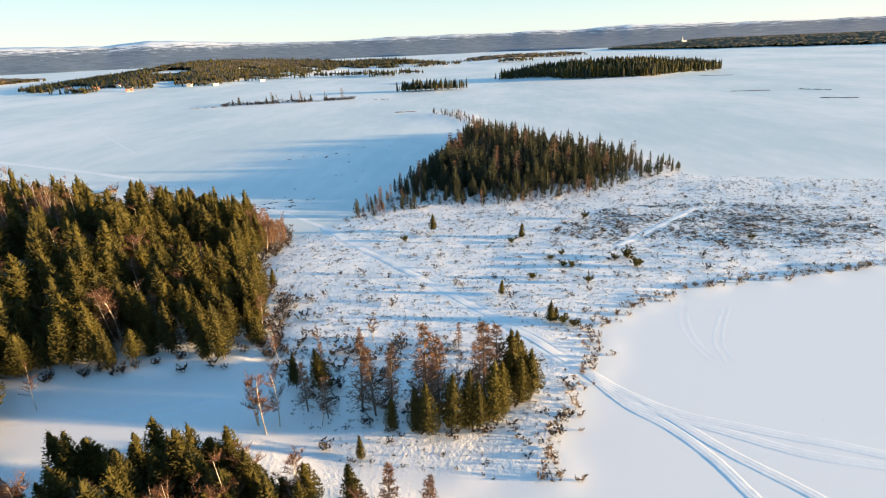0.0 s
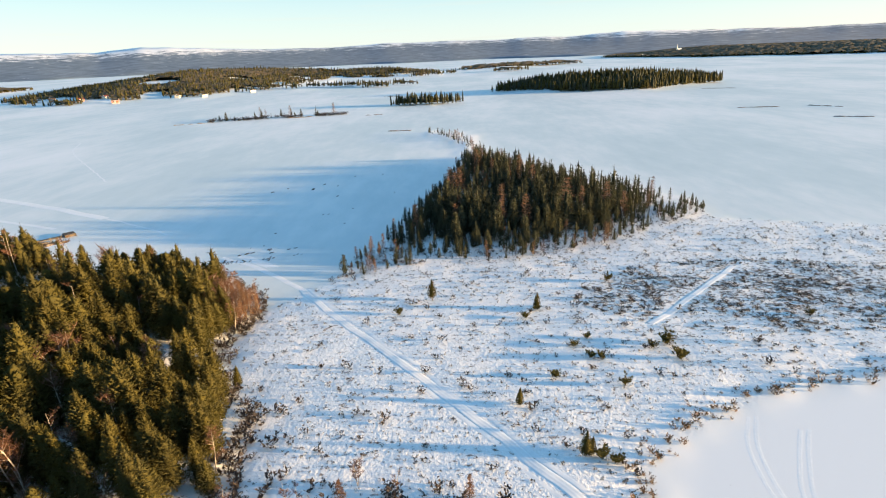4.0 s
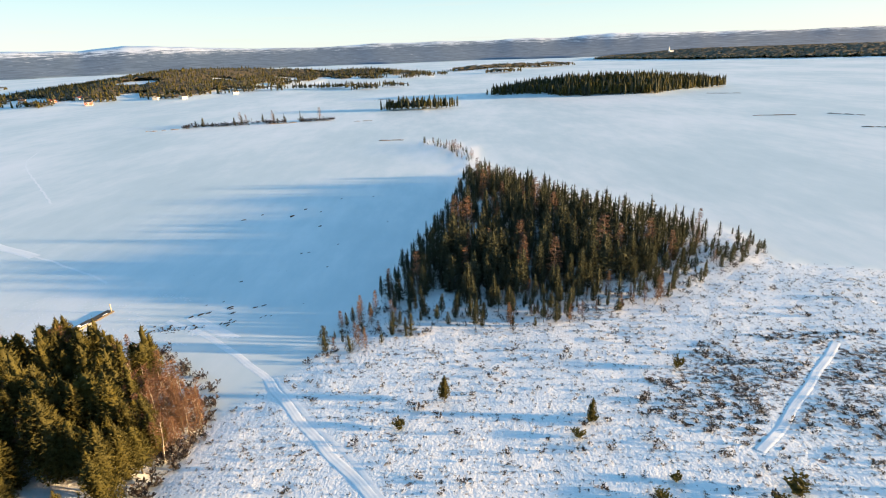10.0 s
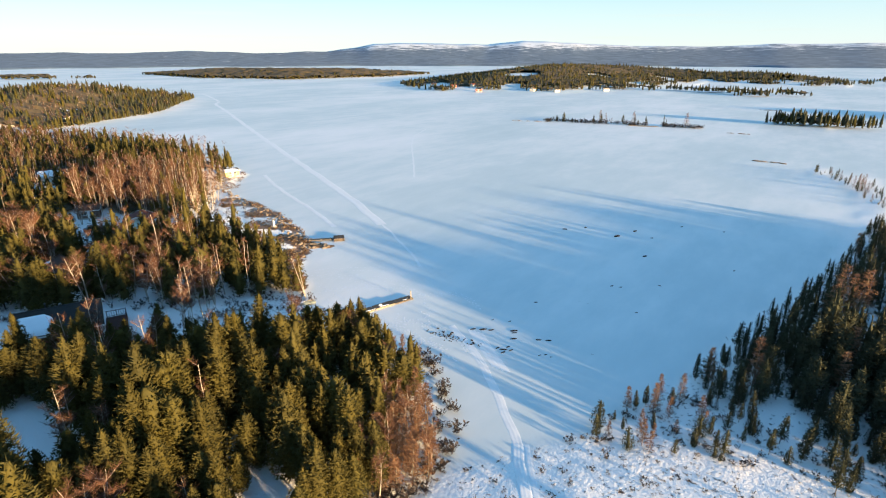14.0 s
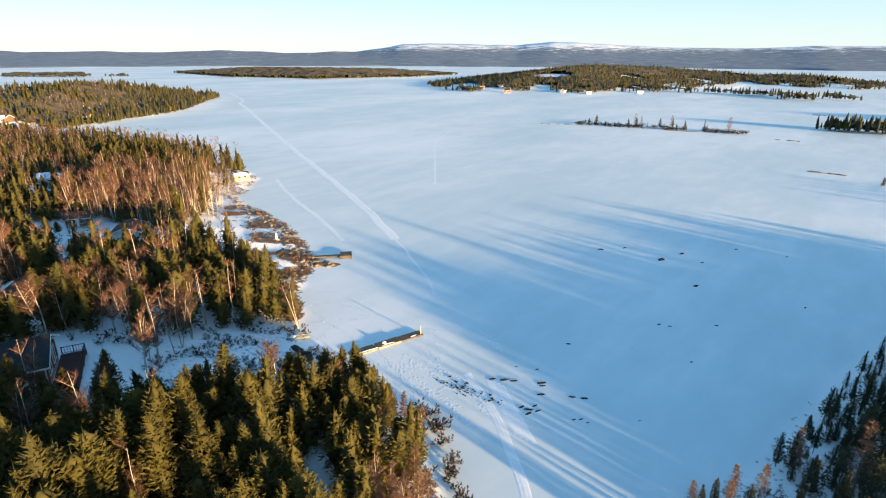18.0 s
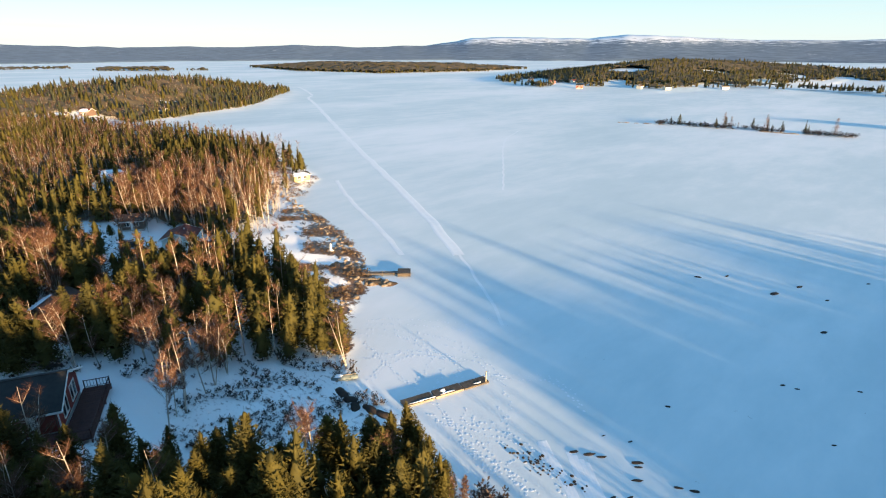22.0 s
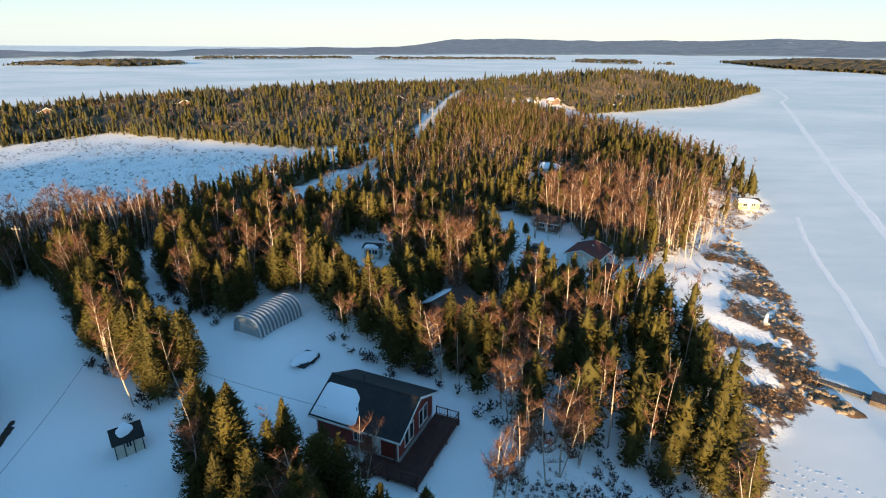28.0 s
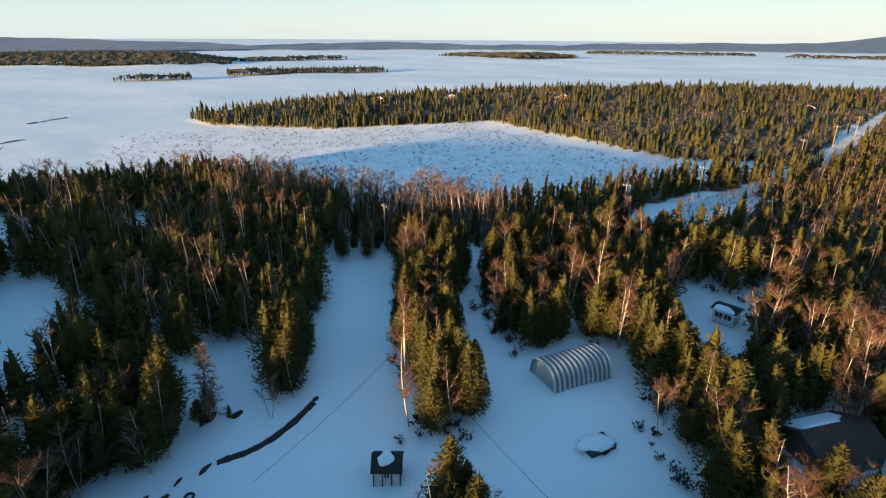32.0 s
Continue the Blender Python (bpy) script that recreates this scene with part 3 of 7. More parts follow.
def larch(rng, tall, whorls, arms, twigs):
    """A bare larch: straight trunk, level limbs, brown twigs."""
    random.seed(rng)
    wood, fine = Soup(), Soup()
    wood.add(*tube([(0, 0, -0.3), (0, 0, tall * 0.4), (0, 0, tall)], [0.016 * tall, 0.011 * tall, 0.002 * tall], 5))
    for k in range(whorls):
        u = (k + random.random()) / whorls
        z = tall * (0.1 + 0.88 * u)
        r = tall * 0.21 * (1 - u) ** 0.75 + 0.1
        for i in range(arms):
            a = random.uniform(0, 6.283)
            rr = r * random.uniform(0.6, 1.1)
            q = (math.cos(a) * rr, math.sin(a) * rr, z + rr * random.uniform(-0.1, 0.45))
            wood.add(*tube([(0, 0, z), q], [0.02, 0.006], 3))
            for w in range(twigs):
                g = random.uniform(0.2, 1)
                c = (q[0] * g, q[1] * g, z + (q[2] - z) * g)
                e = a + random.uniform(-1.3, 1.3)
                ln = random.uniform(0.2, 0.55)
                fine.sliver(c, (c[0] + math.cos(e) * ln, c[1] + math.sin(e) * ln, c[2] + ln * random.uniform(-0.5, 0.6)), 0.10 if twigs > 6 else 0.12)
    return wood.arrays(), fine.arrays()


def bush(rng, tall, wide, stems, leaves, leafy=1.0):
    """A low shrub: wiry stems with tufts."""
    random.seed(rng)
    s = Soup()
    for k in range(stems):
        a, r = random.uniform(0, 6.283), wide * random.uniform(0.1, 1) ** 0.7
        q = (math.cos(a) * r, math.sin(a) * r, tall * random.uniform(0.4, 1.0))
        s.sliver((q[0] * 0.25, q[1] * 0.25, -0.05), q, 0.05)
        for i in range(leaves):
            g = random.uniform(0.35, 1.05)
            c = (q[0] * g, q[1] * g, q[2] * g)
            e, ln = random.uniform(0, 6.283), random.uniform(0.12, 0.3) * tall * leafy
            s.frond(c, (math.cos(e), math.sin(e), random.uniform(0.0, 0.9)), (-math.sin(e), math.cos(e), random.uniform(-0.5, 0.5)), ln, ln * (0.28 if leafy < 1.5 else 0.4), 0.0)
    return s.arrays()


def tree_kind(name, label, category, group, makes, bark, leaf, leaf_name):
    """Templates of one kind of tree, parked out of use until copied: (thing, wood, leaf arrays)."""
    out = []
    for wood, fine in makes:
        root = new(name)
        root.empty_display_size = 0.2
        w, f = new("trunk", big_mesh("trunk", *wood, [bark])), new(leaf_name, big_mesh(leaf_name, *fine, [leaf]))
        w.parent = f.parent = root
        tagged(f, kind="stuff")
        tagged(root, label, category, group)
        out.append((root, wood, fine))
    return out


KINDS = {
    "spruce": tree_kind("spruce_tree", "olive green spruce with layered boughs standing in snow", "tree", "spruces on the shore",
                        [conifer(k, 8.2 + 0.5 * (k % 3), 1.85 + 0.18 * (k % 4), 12, 7, 1700, 0.06 + 0.05 * (k % 3), 0.62 + 0.06 * (k % 4), 0.4, False, 0.32) for k in range(8)], BARK, NEEDLES, "crown"),
    "fir": tree_kind("fir_tree", "bushy green fir with a blunt top standing in snow", "tree", "firs in the woods",
                     [conifer(220 + k, 7.4, 1.95 + 0.2 * (k % 3), 10, 7, 1700, 0.10 + 0.07 * (k % 3), 0.5, 0.5, False, 0.32) for k in range(8)], BARK, FIR_NEEDLES, "crown"),
    "black_spruce": tree_kind("black_spruce_tree", "slender ragged black spruce on the snowy bog", "tree", "black spruces on the bog island",
                              [conifer(20 + k, 5.8 + 0.45 * (k % 4), 0.75 + 0.2 * (k % 5), 9, 4, 560, 0.05 + 0.07 * (k % 4), 0.45 + 0.12 * (k % 4), 0.9, k % 3 == 0, 0.36, 0.62) for k in range(10)], BARK, THIN_NEEDLES, "crown"),
    "birch": tree_kind("birch_tree", "bare white-stemmed birch with reddish twigs in snow", "tree", "birches on the shore",
                       [birch(40 + k, 8.0, (1, 2, 1, 3, 1, 2, 1)[k], 80, 4, 14, 0.032) for k in range(7)], BIRCH_BARK, TWIGS, "twig_cloud"),
    "larch": tree_kind("larch_tree", "bare brown larch standing in snow", "tree", "larches by the cove",
                       [larch(60 + k, 7.5, 22, 7, 10) for k in range(5)], BARK, LARCH_TWIGS, "twig_cloud"),
}
MID = {
    "spruce": [conifer(80 + k, 8.2, 2.05, 6, 3, 330, 0.12, 0.66, 0.45, False, 0.46) for k in range(6)],
    "fir": [conifer(230 + k, 7.3, 2.1, 5, 3, 330, 0.16, 0.52, 0.5, False, 0.46) for k in range(6)],
    "black_spruce": [conifer(90 + k, 5.8 + 0.5 * (k % 3), 0.85 + 0.25 * (k % 3), 6, 3, 150, 0.06 + 0.06 * (k % 3), 0.5 + 0.14 * (k % 3), 0.9, k % 3 == 0, 0.46, 0.66) for k in range(8)],
    "birch": [birch(100 + k, 7.8, (1, 2, 1, 1, 3, 1)[k], 20, 3, 7, 0.07) for k in range(6)],
    "larch": [larch(110 + k, 7.5, 10, 4, 5) for k in range(3)],
}
FAR = {
    "spruce": [conifer(120 + k, 8.0, 1.6, 4, 3, 40, 0.12, 0.6, 0.4, False, 0.8) for k in range(6)],
    "fir": [conifer(240 + k, 7.0, 1.65, 4, 3, 40, 0.16, 0.5, 0.45, False, 0.8) for k in range(6)],
    "black_spruce": [spire(130 + k, 8.0, 1.25, 4, 4, 0.65) for k in range(5)],
    "birch": [birch(140 + k, 7.5, 2, 12, 3, 4, 0.12) for k in range(4)],
}
LOW_BIRCH = [birch(150 + k, 6.8, 1, 10, 3, 4, 0.22) for k in range(4)]
LOW = [spire(260 + k, 5.6 + 0.9 * (k % 4), 1.35 + 0.25 * (k % 3), 4, 4, 0.5 + 0.12 * (k % 3)) for k in range(8)]
LEAF = {"spruce": NEEDLES, "fir": FIR_NEEDLES, "black_spruce": THIN_NEEDLES, "birch": TWIGS, "larch": LARCH_TWIGS}
WOOD = {"spruce": BARK, "fir": BARK, "black_spruce": BARK, "birch": BIRCH_BARK, "larch": BARK}


def spread(poly, spacing, seed, edge=0.0):
    """Points strewn over a polygon, roughly that far apart."""
    r = np.random.RandomState(seed)
    xs, ys = [p[0] for p in poly], [p[1] for p in poly]
    X, Y = np.meshgrid(np.arange(min(xs), max(xs), spacing), np.arange(min(ys), max(ys), spacing))
    X, Y = X.ravel() + r.uniform(-0.48, 0.48, X.size) * spacing, Y.ravel() + r.uniform(-0.48, 0.48, Y.size) * spacing
    keep = depth(poly, X, Y) > edge
    return X[keep], Y[keep], r


def plant(kind, x, y, size, r, z=None):
    """One tree that stands as a thing of its own."""
    root = KINDS[kind][r.randint(len(KINDS[kind]))][0]
    m = pose(x, y, float(height(x, y)) if z is None else z, r.uniform(-3, 3), r.uniform(-3, 3), r.uniform(0, 360)) @ Matrix.Diagonal((size * r.uniform(0.85, 1.15), size * r.uniform(0.85, 1.15), size, 1))
    t = copy_thing(root, m)
    t.matrix_basis = m
    return t


class Wood:
    """Trees joined into one piece of woodland."""

    def __init__(self, kind):
        self.kind, self.v, self.t, self.m, self.n = kind, [], [], [], 0

    def add(self, shape, x, y, z, size, turn, fat=1.0, trunk=True):
        (wv, wt), (fv, ft) = shape
        c, s = math.cos(turn) * size * fat, math.sin(turn) * size * fat
        for k, (v, t) in enumerate(((wv, wt), (fv, ft))):
            if k == 0 and not trunk:
                continue
            p = np.stack([v[:, 0] * c - v[:, 1] * s + x, v[:, 0] * s + v[:, 1] * c + y, v[:, 2] * size + z], -1)
            self.v.append(p)
            self.t.append(t + self.n)
            self.m.append(np.full(len(t), k))
            self.n += len(p)

    def finish(self, name, label, category):
        if not self.v:
            return
        me = big_mesh(name, np.concatenate(self.v), np.concatenate(self.t), [WOOD[self.kind], LEAF[self.kind]], np.concatenate(self.m))
        tagged(new(name, me), label, category, kind="stuff")


# clearings, lanes and yards in the woods
ROAD = [(-150, 48), (-162, 57), (-192, 63), (-214, 69), (-256, 81), (-335, 88), (-400, 96), (-452, 105)]
CLEARINGS = [
    [(-116, 23.5), (-121, 30), (-99, 50), (-88, 58), (-84, 66), (-78, 67), (-70, 66), (-65, 54), (-65, 44), (-69, 44), (-76, 47), (-85, 47), (-101, 36), (-113, 22.5)],
    [(-134, 36), (-134, 42), (-114, 51), (-107, 62), (-107, 64), (-113, 70), (-110, 75), (-102, 79), (-97, 84), (-95, 92), (-90, 97), (-82, 100), (-75, 99), (-77, 88), (-84, 78), (-93, 71), (-97, 62), (-116, 48)],
    [(-114, 91), (-105, 90), (-101, 93), (-102, 97), (-107, 102), (-114, 101)],
    [(-116, 71), (-108, 62), (-98, 64), (-99, 80), (-108, 78)], [(-141, 107), (-129, 106), (-121, 112), (-116, 120), (-121, 127), (-132, 126)],
    SHRUB_BANK, [(-150, 158), (-134, 141), (-122, 136), (-111, 130), (-98, 129), (-90, 139), (-110, 150), (-140, 160)],
    [(-160, 99), (-156, 116), (-144, 121), (-126, 124), (-128, 118), (-137, 108), (-147, 101)],
    [(-76.5, 34.9), (-82.0, 31.5), (-87, 30.5), (-88, 34.5), (-85.6, 42.3), (-81, 47.1), (-73.2, 47.2), (-69.3, 45.7)],
    [(-75.5, -10), (-78.4, -5.2), (-79.7, 1.6), (-77.1, 10.2), (-73, 17), (-70, 22), (-62, 23), (-58, 0)], [(-106, -34.3), (-109.5, -33.0), (-96, -8), (-93, -11.3)],
    [(-86, 60), (-77, 60), (-70, 68), (-74, 73), (-80, 70), (-85, 67)],
    [(-59, 33.5), (-64, 35), (-70, 32.8), (-75, 32.8), (-73, 29.6), (-69.6, 29.6), (-62, 30.5)], [(-97, 54.5), (-95, 53), (-89.5, 59), (-91.5, 61)],
    [(-141, 72), (-126, 75.5), (-118, 81), (-120, 84.5), (-129, 84), (-138, 85)], [(-200, 116), (-192, 114), (-189, 126), (-196, 128)],
    [(-188, 168), (-178, 160), (-170, 170), (-180, 180)], [(-400, 130), (-366, 150), (-372, 175), (-405, 160)],
    [(-77, 59), (-66, 50), (-56, 57), (-65.5, 70.5)], [(-74, 75), (-60, 72), (-57, 77), (-70, 80)], [(-85, -60), (-60, -40), (-58, -10), (-90, -30)],
]


def wooded(x, y, margin=0.6):
    ok = np.ones(np.shape(x), bool)
    for c in CLEARINGS:
        ok &= depth(c, x, y) < -margin
    return ok & (line_distance(ROAD, x, y) > np.where((x > -258) & (x < -208), 2.2, np.where((x > -208) & (x < -160), 7.5, 3.9)))


used = {k: 8 for k in KINDS}
woods = {k: Wood(k) for k in KINDS}
far_woods = {k: Wood(k) for k in FAR}


def grow(poly, spacing, mixture, seed, size=(0.75, 1.15), things=True, cap=300, edge=0.3, gaps=-1.0, rise=0.0, unseen_shade=False, taper=0.0):
    """Woodland over a polygon; mixture: share of each kind."""
    x, y, r = spread(poly, spacing, seed, edge)
    ok = wooded(x, y)
    ok &= waves(x, y, 16.0, seed + 300) > gaps
    x, y = x[ok], y[ok]
    z, patchy = height(x, y), 1.0 + 0.13 * waves(x, y, 22.0, seed + 400)
    patchy = patchy * (1 + rise * step(-38, -55, x))
    if taper:
        patchy = patchy * (1 - taper + taper * step(0, 9, depth(poly, x, y)))
    names, share = list(mixture), np.array(list(mixture.values()), float)
    for k in range(len(x)):
        kind = names[r.choice(len(names), p=share / share.sum())]
        # trees out of view past this line are made taller to cast shade
        s = r.uniform(*size) * patchy[k] * (1.55 if unseen_shade and x[k] > -68 + 0.33 * y[k] else 1.0) * (1.22 if kind == "birch" else 1.0)
        if things and used[kind] < cap and not (unseen_shade and x[k] > -70 + 0.33 * y[k]):
            used[kind] += 1
            plant(kind, x[k], y[k], s, r, float(z[k]) - 0.05)
        elif unseen_shade and x[k] > -70 + 0.33 * y[k] and kind in FAR:
            far_woods[kind].add(FAR[kind][r.randint(len(FAR[kind]))], x[k], y[k], z[k] - 0.05, s, r.uniform(0, 6.28), 1.0)
        else:
            woods[kind].add(MID[kind][r.randint(len(MID[kind]))], x[k], y[k], z[k] - 0.05, s, r.uniform(0, 6.28), r.uniform(0.85, 1.15))


W_SHORE = [(-23, 58), (-27, 73), (-33, 81), (-36, 89), (-34, 97), (-41, 109), (-50, 114), (-57, 111), (-63, 105), (-68, 98), (-73, 92), (-78, 86), (-84, 76), (-83, 70), (-76, 68), (-66, 74), (-56, 73), (-54, 60), (-52, 53), (-38, 55.5), (-26, 56.5)]
W_COVE = [(-22, 58), (-17, 50), (-10, 47), (-5.4, 46), (0, 46), (4, 47.5), (8.3, 50.5), (6, 59), (-5, 61), (-18, 63)]
W_NEAR = [(-36, 18), (-35, 30.5), (-31, 30), (-29, 32.5), (-20, 34), (-14, 33), (-10, 31.5), (-8, 18)]
W_STRIP = [(-130, 28), (-121, 30), (-98, 51.5), (-89, 61), (-90, 66), (-97, 64), (-116, 49), (-128, 41)]
W_NORTH = [(-134, 42), (-114, 52), (-107, 63), (-112, 71), (-103, 80), (-97, 86), (-92, 97), (-84, 103), (-80, 114), (-75, 120), (-83, 123.5), (-92, 128), (-112, 128), (-126, 120), (-150, 98), (-165, 60), (-150, 50)]
W_SOUTH = [(-68, 42), (-76, 45.5), (-85, 45.5), (-101, 34), (-114, 19), (-130, 8), (-142, -6), (-138, -50), (-93, -74), (-45, -65), (-30, 0), (-45, 36), (-58, 39)]
W_MIDDLE = [(-134, 42), (-165, 60), (-150, 98), (-126, 120), (-137, 142), (-163, 159), (-178, 176), (-195, 182), (-240, 190), (-280, 180), (-345, 156), (-366, 140), (-366, 98), (-256, 84), (-216, 44), (-179, 30), (-155, 18), (-143, -6), (-130, 10)]
BIRCH_GROVE = [(-178, 123), (-157, 115.5), (-138, 127), (-138, 141), (-164, 158), (-176, 150)]
HEADLAND = [(-366, 98), (-366, 160), (-389, 211), (-425, 273), (-545, 371), (-640, 349), (-640, 230), (-560, 90), (-545, 0), (-400, -140), (-270, -179), (-197, -181), (-194, -156), (-220, -106), (-290, -60), (-272, -12), (-256, 36), (-250, 84)]

# two woods added east of the yard to block the low sun
W_YARD_SHADE = [(-66, 38), (-50, 36), (-44, 40), (-47, 46), (-52, 54), (-60, 52)]
W_GAP_SHADE = [(-58, 50), (-52, 49), (-49, 60), (-55, 67), (-61, 61)]
W_POINT = [(-32, 100), (-34, 92), (-38, 92), (-43, 104), (-41, 109)]
ISLAND_FRINGE = [(-21, 124), (-24, 112), (-14, 116), (-4, 120), (12, 119), (30, 127), (50, 141), (62, 150), (60, 164), (52, 150), (30, 133), (11, 125), (-4, 126.5), (-14, 130)]
CONIFERS = {"spruce": 0.5, "fir": 0.36, "birch": 0.14}
COVE_TREES = {
    "larch": [(-14.7, 47.5, 0.8), (-9.0, 47.0, 1.2), (-7.6, 46.4, 1.1), (-6.2, 48.2, 0.95), (-2.6, 47.6, 1.3), (-1.3, 46.4, 1.2), (3.2, 49.0, 1.25), (4.6, 49.8, 1.1), (-12.3, 46.2, 0.65)],
    "birch": [(-18.0, 44.4, 1.05), (-16.9, 45.2, 0.9), (-19.2, 45.6, 0.8), (-12.8, 45.2, 0.7), (-19.0, 50.0, 0.8)],
    "spruce": [(-3.4, 44.2, 0.6), (-2.2, 43.6, 0.7), (-0.1, 43.8, 0.7), (1.3, 44.6, 0.78), (3.9, 45.3, 0.85), (4.9, 46.2, 0.7), (6.0, 49.3, 0.9), (7.0, 48.4, 0.68), (8.1, 49.2, 0.6), (6.6, 51.2, 0.8), (-5.6, 44.1, 0.45), (7.4, 50.6, 0.5), (2.6, 44.2, 0.6), (-17.0, 51.5, 0.5), (-13.8, 50.4, 0.6)],
}
for kind, spots in COVE_TREES.items():
    for x, y, size in spots:
        plant(kind, x, y, size, np.random.RandomState(int(x * x + y * 17)))
grow(W_COVE, 4.2, {"larch": 0.6, "birch": 0.4}, 1, (0.3, 0.55), cap=200)
for kind, x, y, size in (("larch", -78.0, 42.9, 1.25), ("birch", -82.2, 47.6, 0.7), ("birch", -84.0, 46.6, 0.6), ("spruce", -79.6, 44.0, 0.2), ("spruce", -85.5, 44.5, 0.4)):
    plant(kind, x, y, size, np.random.RandomState(int(-x * 10)))
q = np.random.RandomState(33)
for k in range(22):
    x = -30.8 + 0.95 * k + q.uniform(-0.4, 0.4)
    plant(("spruce", "fir", "spruce", "fir", "birch")[q.randint(5)] if k < 17 else ("birch", "fir")[k % 2], x, (36.0 if k < 17 else 34.6) + q.uniform(-0.9, 0.6), q.uniform(0.6, 0.84) * (1.0 if k < 17 else 0.8), q)
grow(W_NEAR, 1.95, {"spruce": 0.46, "fir": 0.34, "birch": 0.15, "larch": 0.05}, 2, (0.65, 1.05), cap=230, gaps=-0.95)
for kind, x, y, size in (("spruce", -7.0, 32.8, 0.75), ("larch", -4.4, 32.2, 0.85), ("larch", -1.4, 31.6, 0.8), ("birch", -12.0, 34.4, 0.95), ("birch", -5.8, 31.0, 0.7), ("fir", -36.5, 33.0, 0.7), ("fir", -34.5, 33.6, 0.6)):
    plant(kind, x, y, size, np.random.RandomState(int(-x * 10)))
for x, y, size in ((-61, 77, 1.05), (-58.5, 77.8, 1.0), (-63.5, 78.5, 0.95), (-56, 80, 1.0), (-40, 62, 1.0), (-37, 62.4, 0.9), (-44, 48.5, 0.7),
                   (-84.8, 106.4, 1.2), (-83.2, 107.0, 1.15), (-81, 101.2, 1.35), (-79.6, 100.4, 1.25), (-78.1, 100.0, 1.3), (-75.8, 97.6, 1.2), (-77.4, 98.9, 1.1), (-81.8, 104.7, 1.3), (-80.6, 103.4, 1.2), (-87.2, 100.6, 1.3), (-90.5, 102.3, 1.25), (-92.0, 104.8, 1.3), (-97.8, 96.0, 1.25), (-100.0, 98.3, 1.2), (-98.8, 101.5, 1.1), (-102.8, 122, 0.95), (-98.7, 127, 0.8), (-97.3, 124.8, 0.9), (-97, 103.1, 0.9)):
    plant("birch", x, y, size, np.random.RandomState(int(-x * 10)))
# tall spruces added to keep the sun off the arched shelter
for x, y, size in ((-51, 64.5, 1.3), (-53.5, 66.5, 1.4), (-50, 68, 1.35), (-55.5, 69, 1.4), (-52.5, 70.5, 1.3), (-48, 66, 1.4), (-54.5, 62.5, 1.25), (-47.5, 70, 1.4), (-57, 71.5, 1.3)):
    plant("spruce", x, y, size, np.random.RandomState(int(-x * 10)))
for kind, x, y, size in (("spruce", -70.5, 41.5, 1.0), ("fir", -69.0, 40.0, 1.1), ("spruce", -71.5, 39.5, 1.1), ("birch", -68.0, 41.5, 1.1), ("spruce", -67.0, 39.5, 1.1), ("birch", -72.5, 37.8, 1.2), ("spruce", -70.0, 37.5, 1.2), ("birch", -66.0, 41.0, 1.1), ("fir", -68.2, 37.0, 1.1), ("spruce", -73.5, 36.0, 1.1), ("spruce", -65.0, 38.5, 1.2), ("fir", -71.8, 35.5, 1.1), ("birch", -74.5, 39.5, 0.9),
                         ("spruce", -86.0, 46.2, 1.0), ("spruce", -87.5, 44.8, 1.15), ("fir", -86.5, 43.8, 1.0), ("spruce", -88.5, 43.2, 1.15), ("fir", -89.8, 41.8, 1.2), ("spruce", -88.3, 41.0, 1.1), ("spruce", -90.5, 39.5, 1.1), ("fir", -87.2, 42.4, 0.9),
                         ("fir", -85.2, 45.3, 0.85), ("spruce", -91.5, 41.2, 1.0), ("fir", -92.5, 39.5, 1.1), ("birch", -85.8, 46.9, 0.85), ("birch", -82.3, 47.4, 0.8), ("fir", -79.0, 41.2, 0.5), ("fir", -77.2, 42.6, 0.45)):
    plant(kind, x, y, size, np.random.RandomState(int(-x * 10)))
for kind, x, y, size in (("spruce", -56.9, 114.3, 0.8), ("fir", -55.2, 113.8, 0.75), ("spruce", -53.2, 113.4, 0.7), ("fir", -51.0, 113.6, 0.6), ("spruce", -55.8, 110.9, 0.95), ("fir", -53.6, 111.2, 0.85), ("spruce", -51.6, 111.6, 0.8), ("birch", -49.6, 112.3, 0.65), ("larch", -48.4, 113.4, 0.6), ("spruce", -54.6, 109.0, 0.95), ("fir", -57.6, 112.4, 0.6), ("birch", -46.4, 113.6, 0.5),
                         ("birch", -145.2, 111.6, 0.9), ("birch", -144.6, 114.2, 0.8), ("fir", -145.8, 109.8, 0.4), ("birch", -146.2, 116.8, 0.9), ("fir", -125.0, 113.2, 0.5), ("fir", -124.0, 115.4, 0.45), ("spruce", -122.8, 117.8, 0.5), ("fir", -126.6, 110.6, 0.55), ("spruce", -123.2, 120.6, 0.4), ("spruce", -120.0, 115.0, 0.65), ("fir", -128.6, 108.4, 0.6), ("fir", -122.0, 112.6, 0.6), ("spruce", -119.0, 118.0, 0.6)):
    plant(kind, x, y, size, np.random.RandomState(int(-x * 10)))
for kind, x, y, size in (("birch", -100.5, 92.5, 1.0), ("fir", -99.5, 95.5, 0.9), ("birch", -101.5, 97.5, 1.1), ("fir", -100.2, 90.5, 0.85), ("spruce", -98.8, 98.6, 0.9), ("spruce", -101.5, 99.5, 1.1), ("fir", -103.0, 101.5, 1.15), ("spruce", -104.5, 103.2, 1.1), ("spruce", -100.6, 97.0, 0.95), ("spruce", -100.3, 94.2, 1.0), ("fir", -106.8, 104.2, 1.1), ("birch", -99.3, 101.0, 1.15), ("spruce", -98.0, 96.4, 1.1)):
    plant(kind, x, y, size, np.random.RandomState(int(-x * 10)))
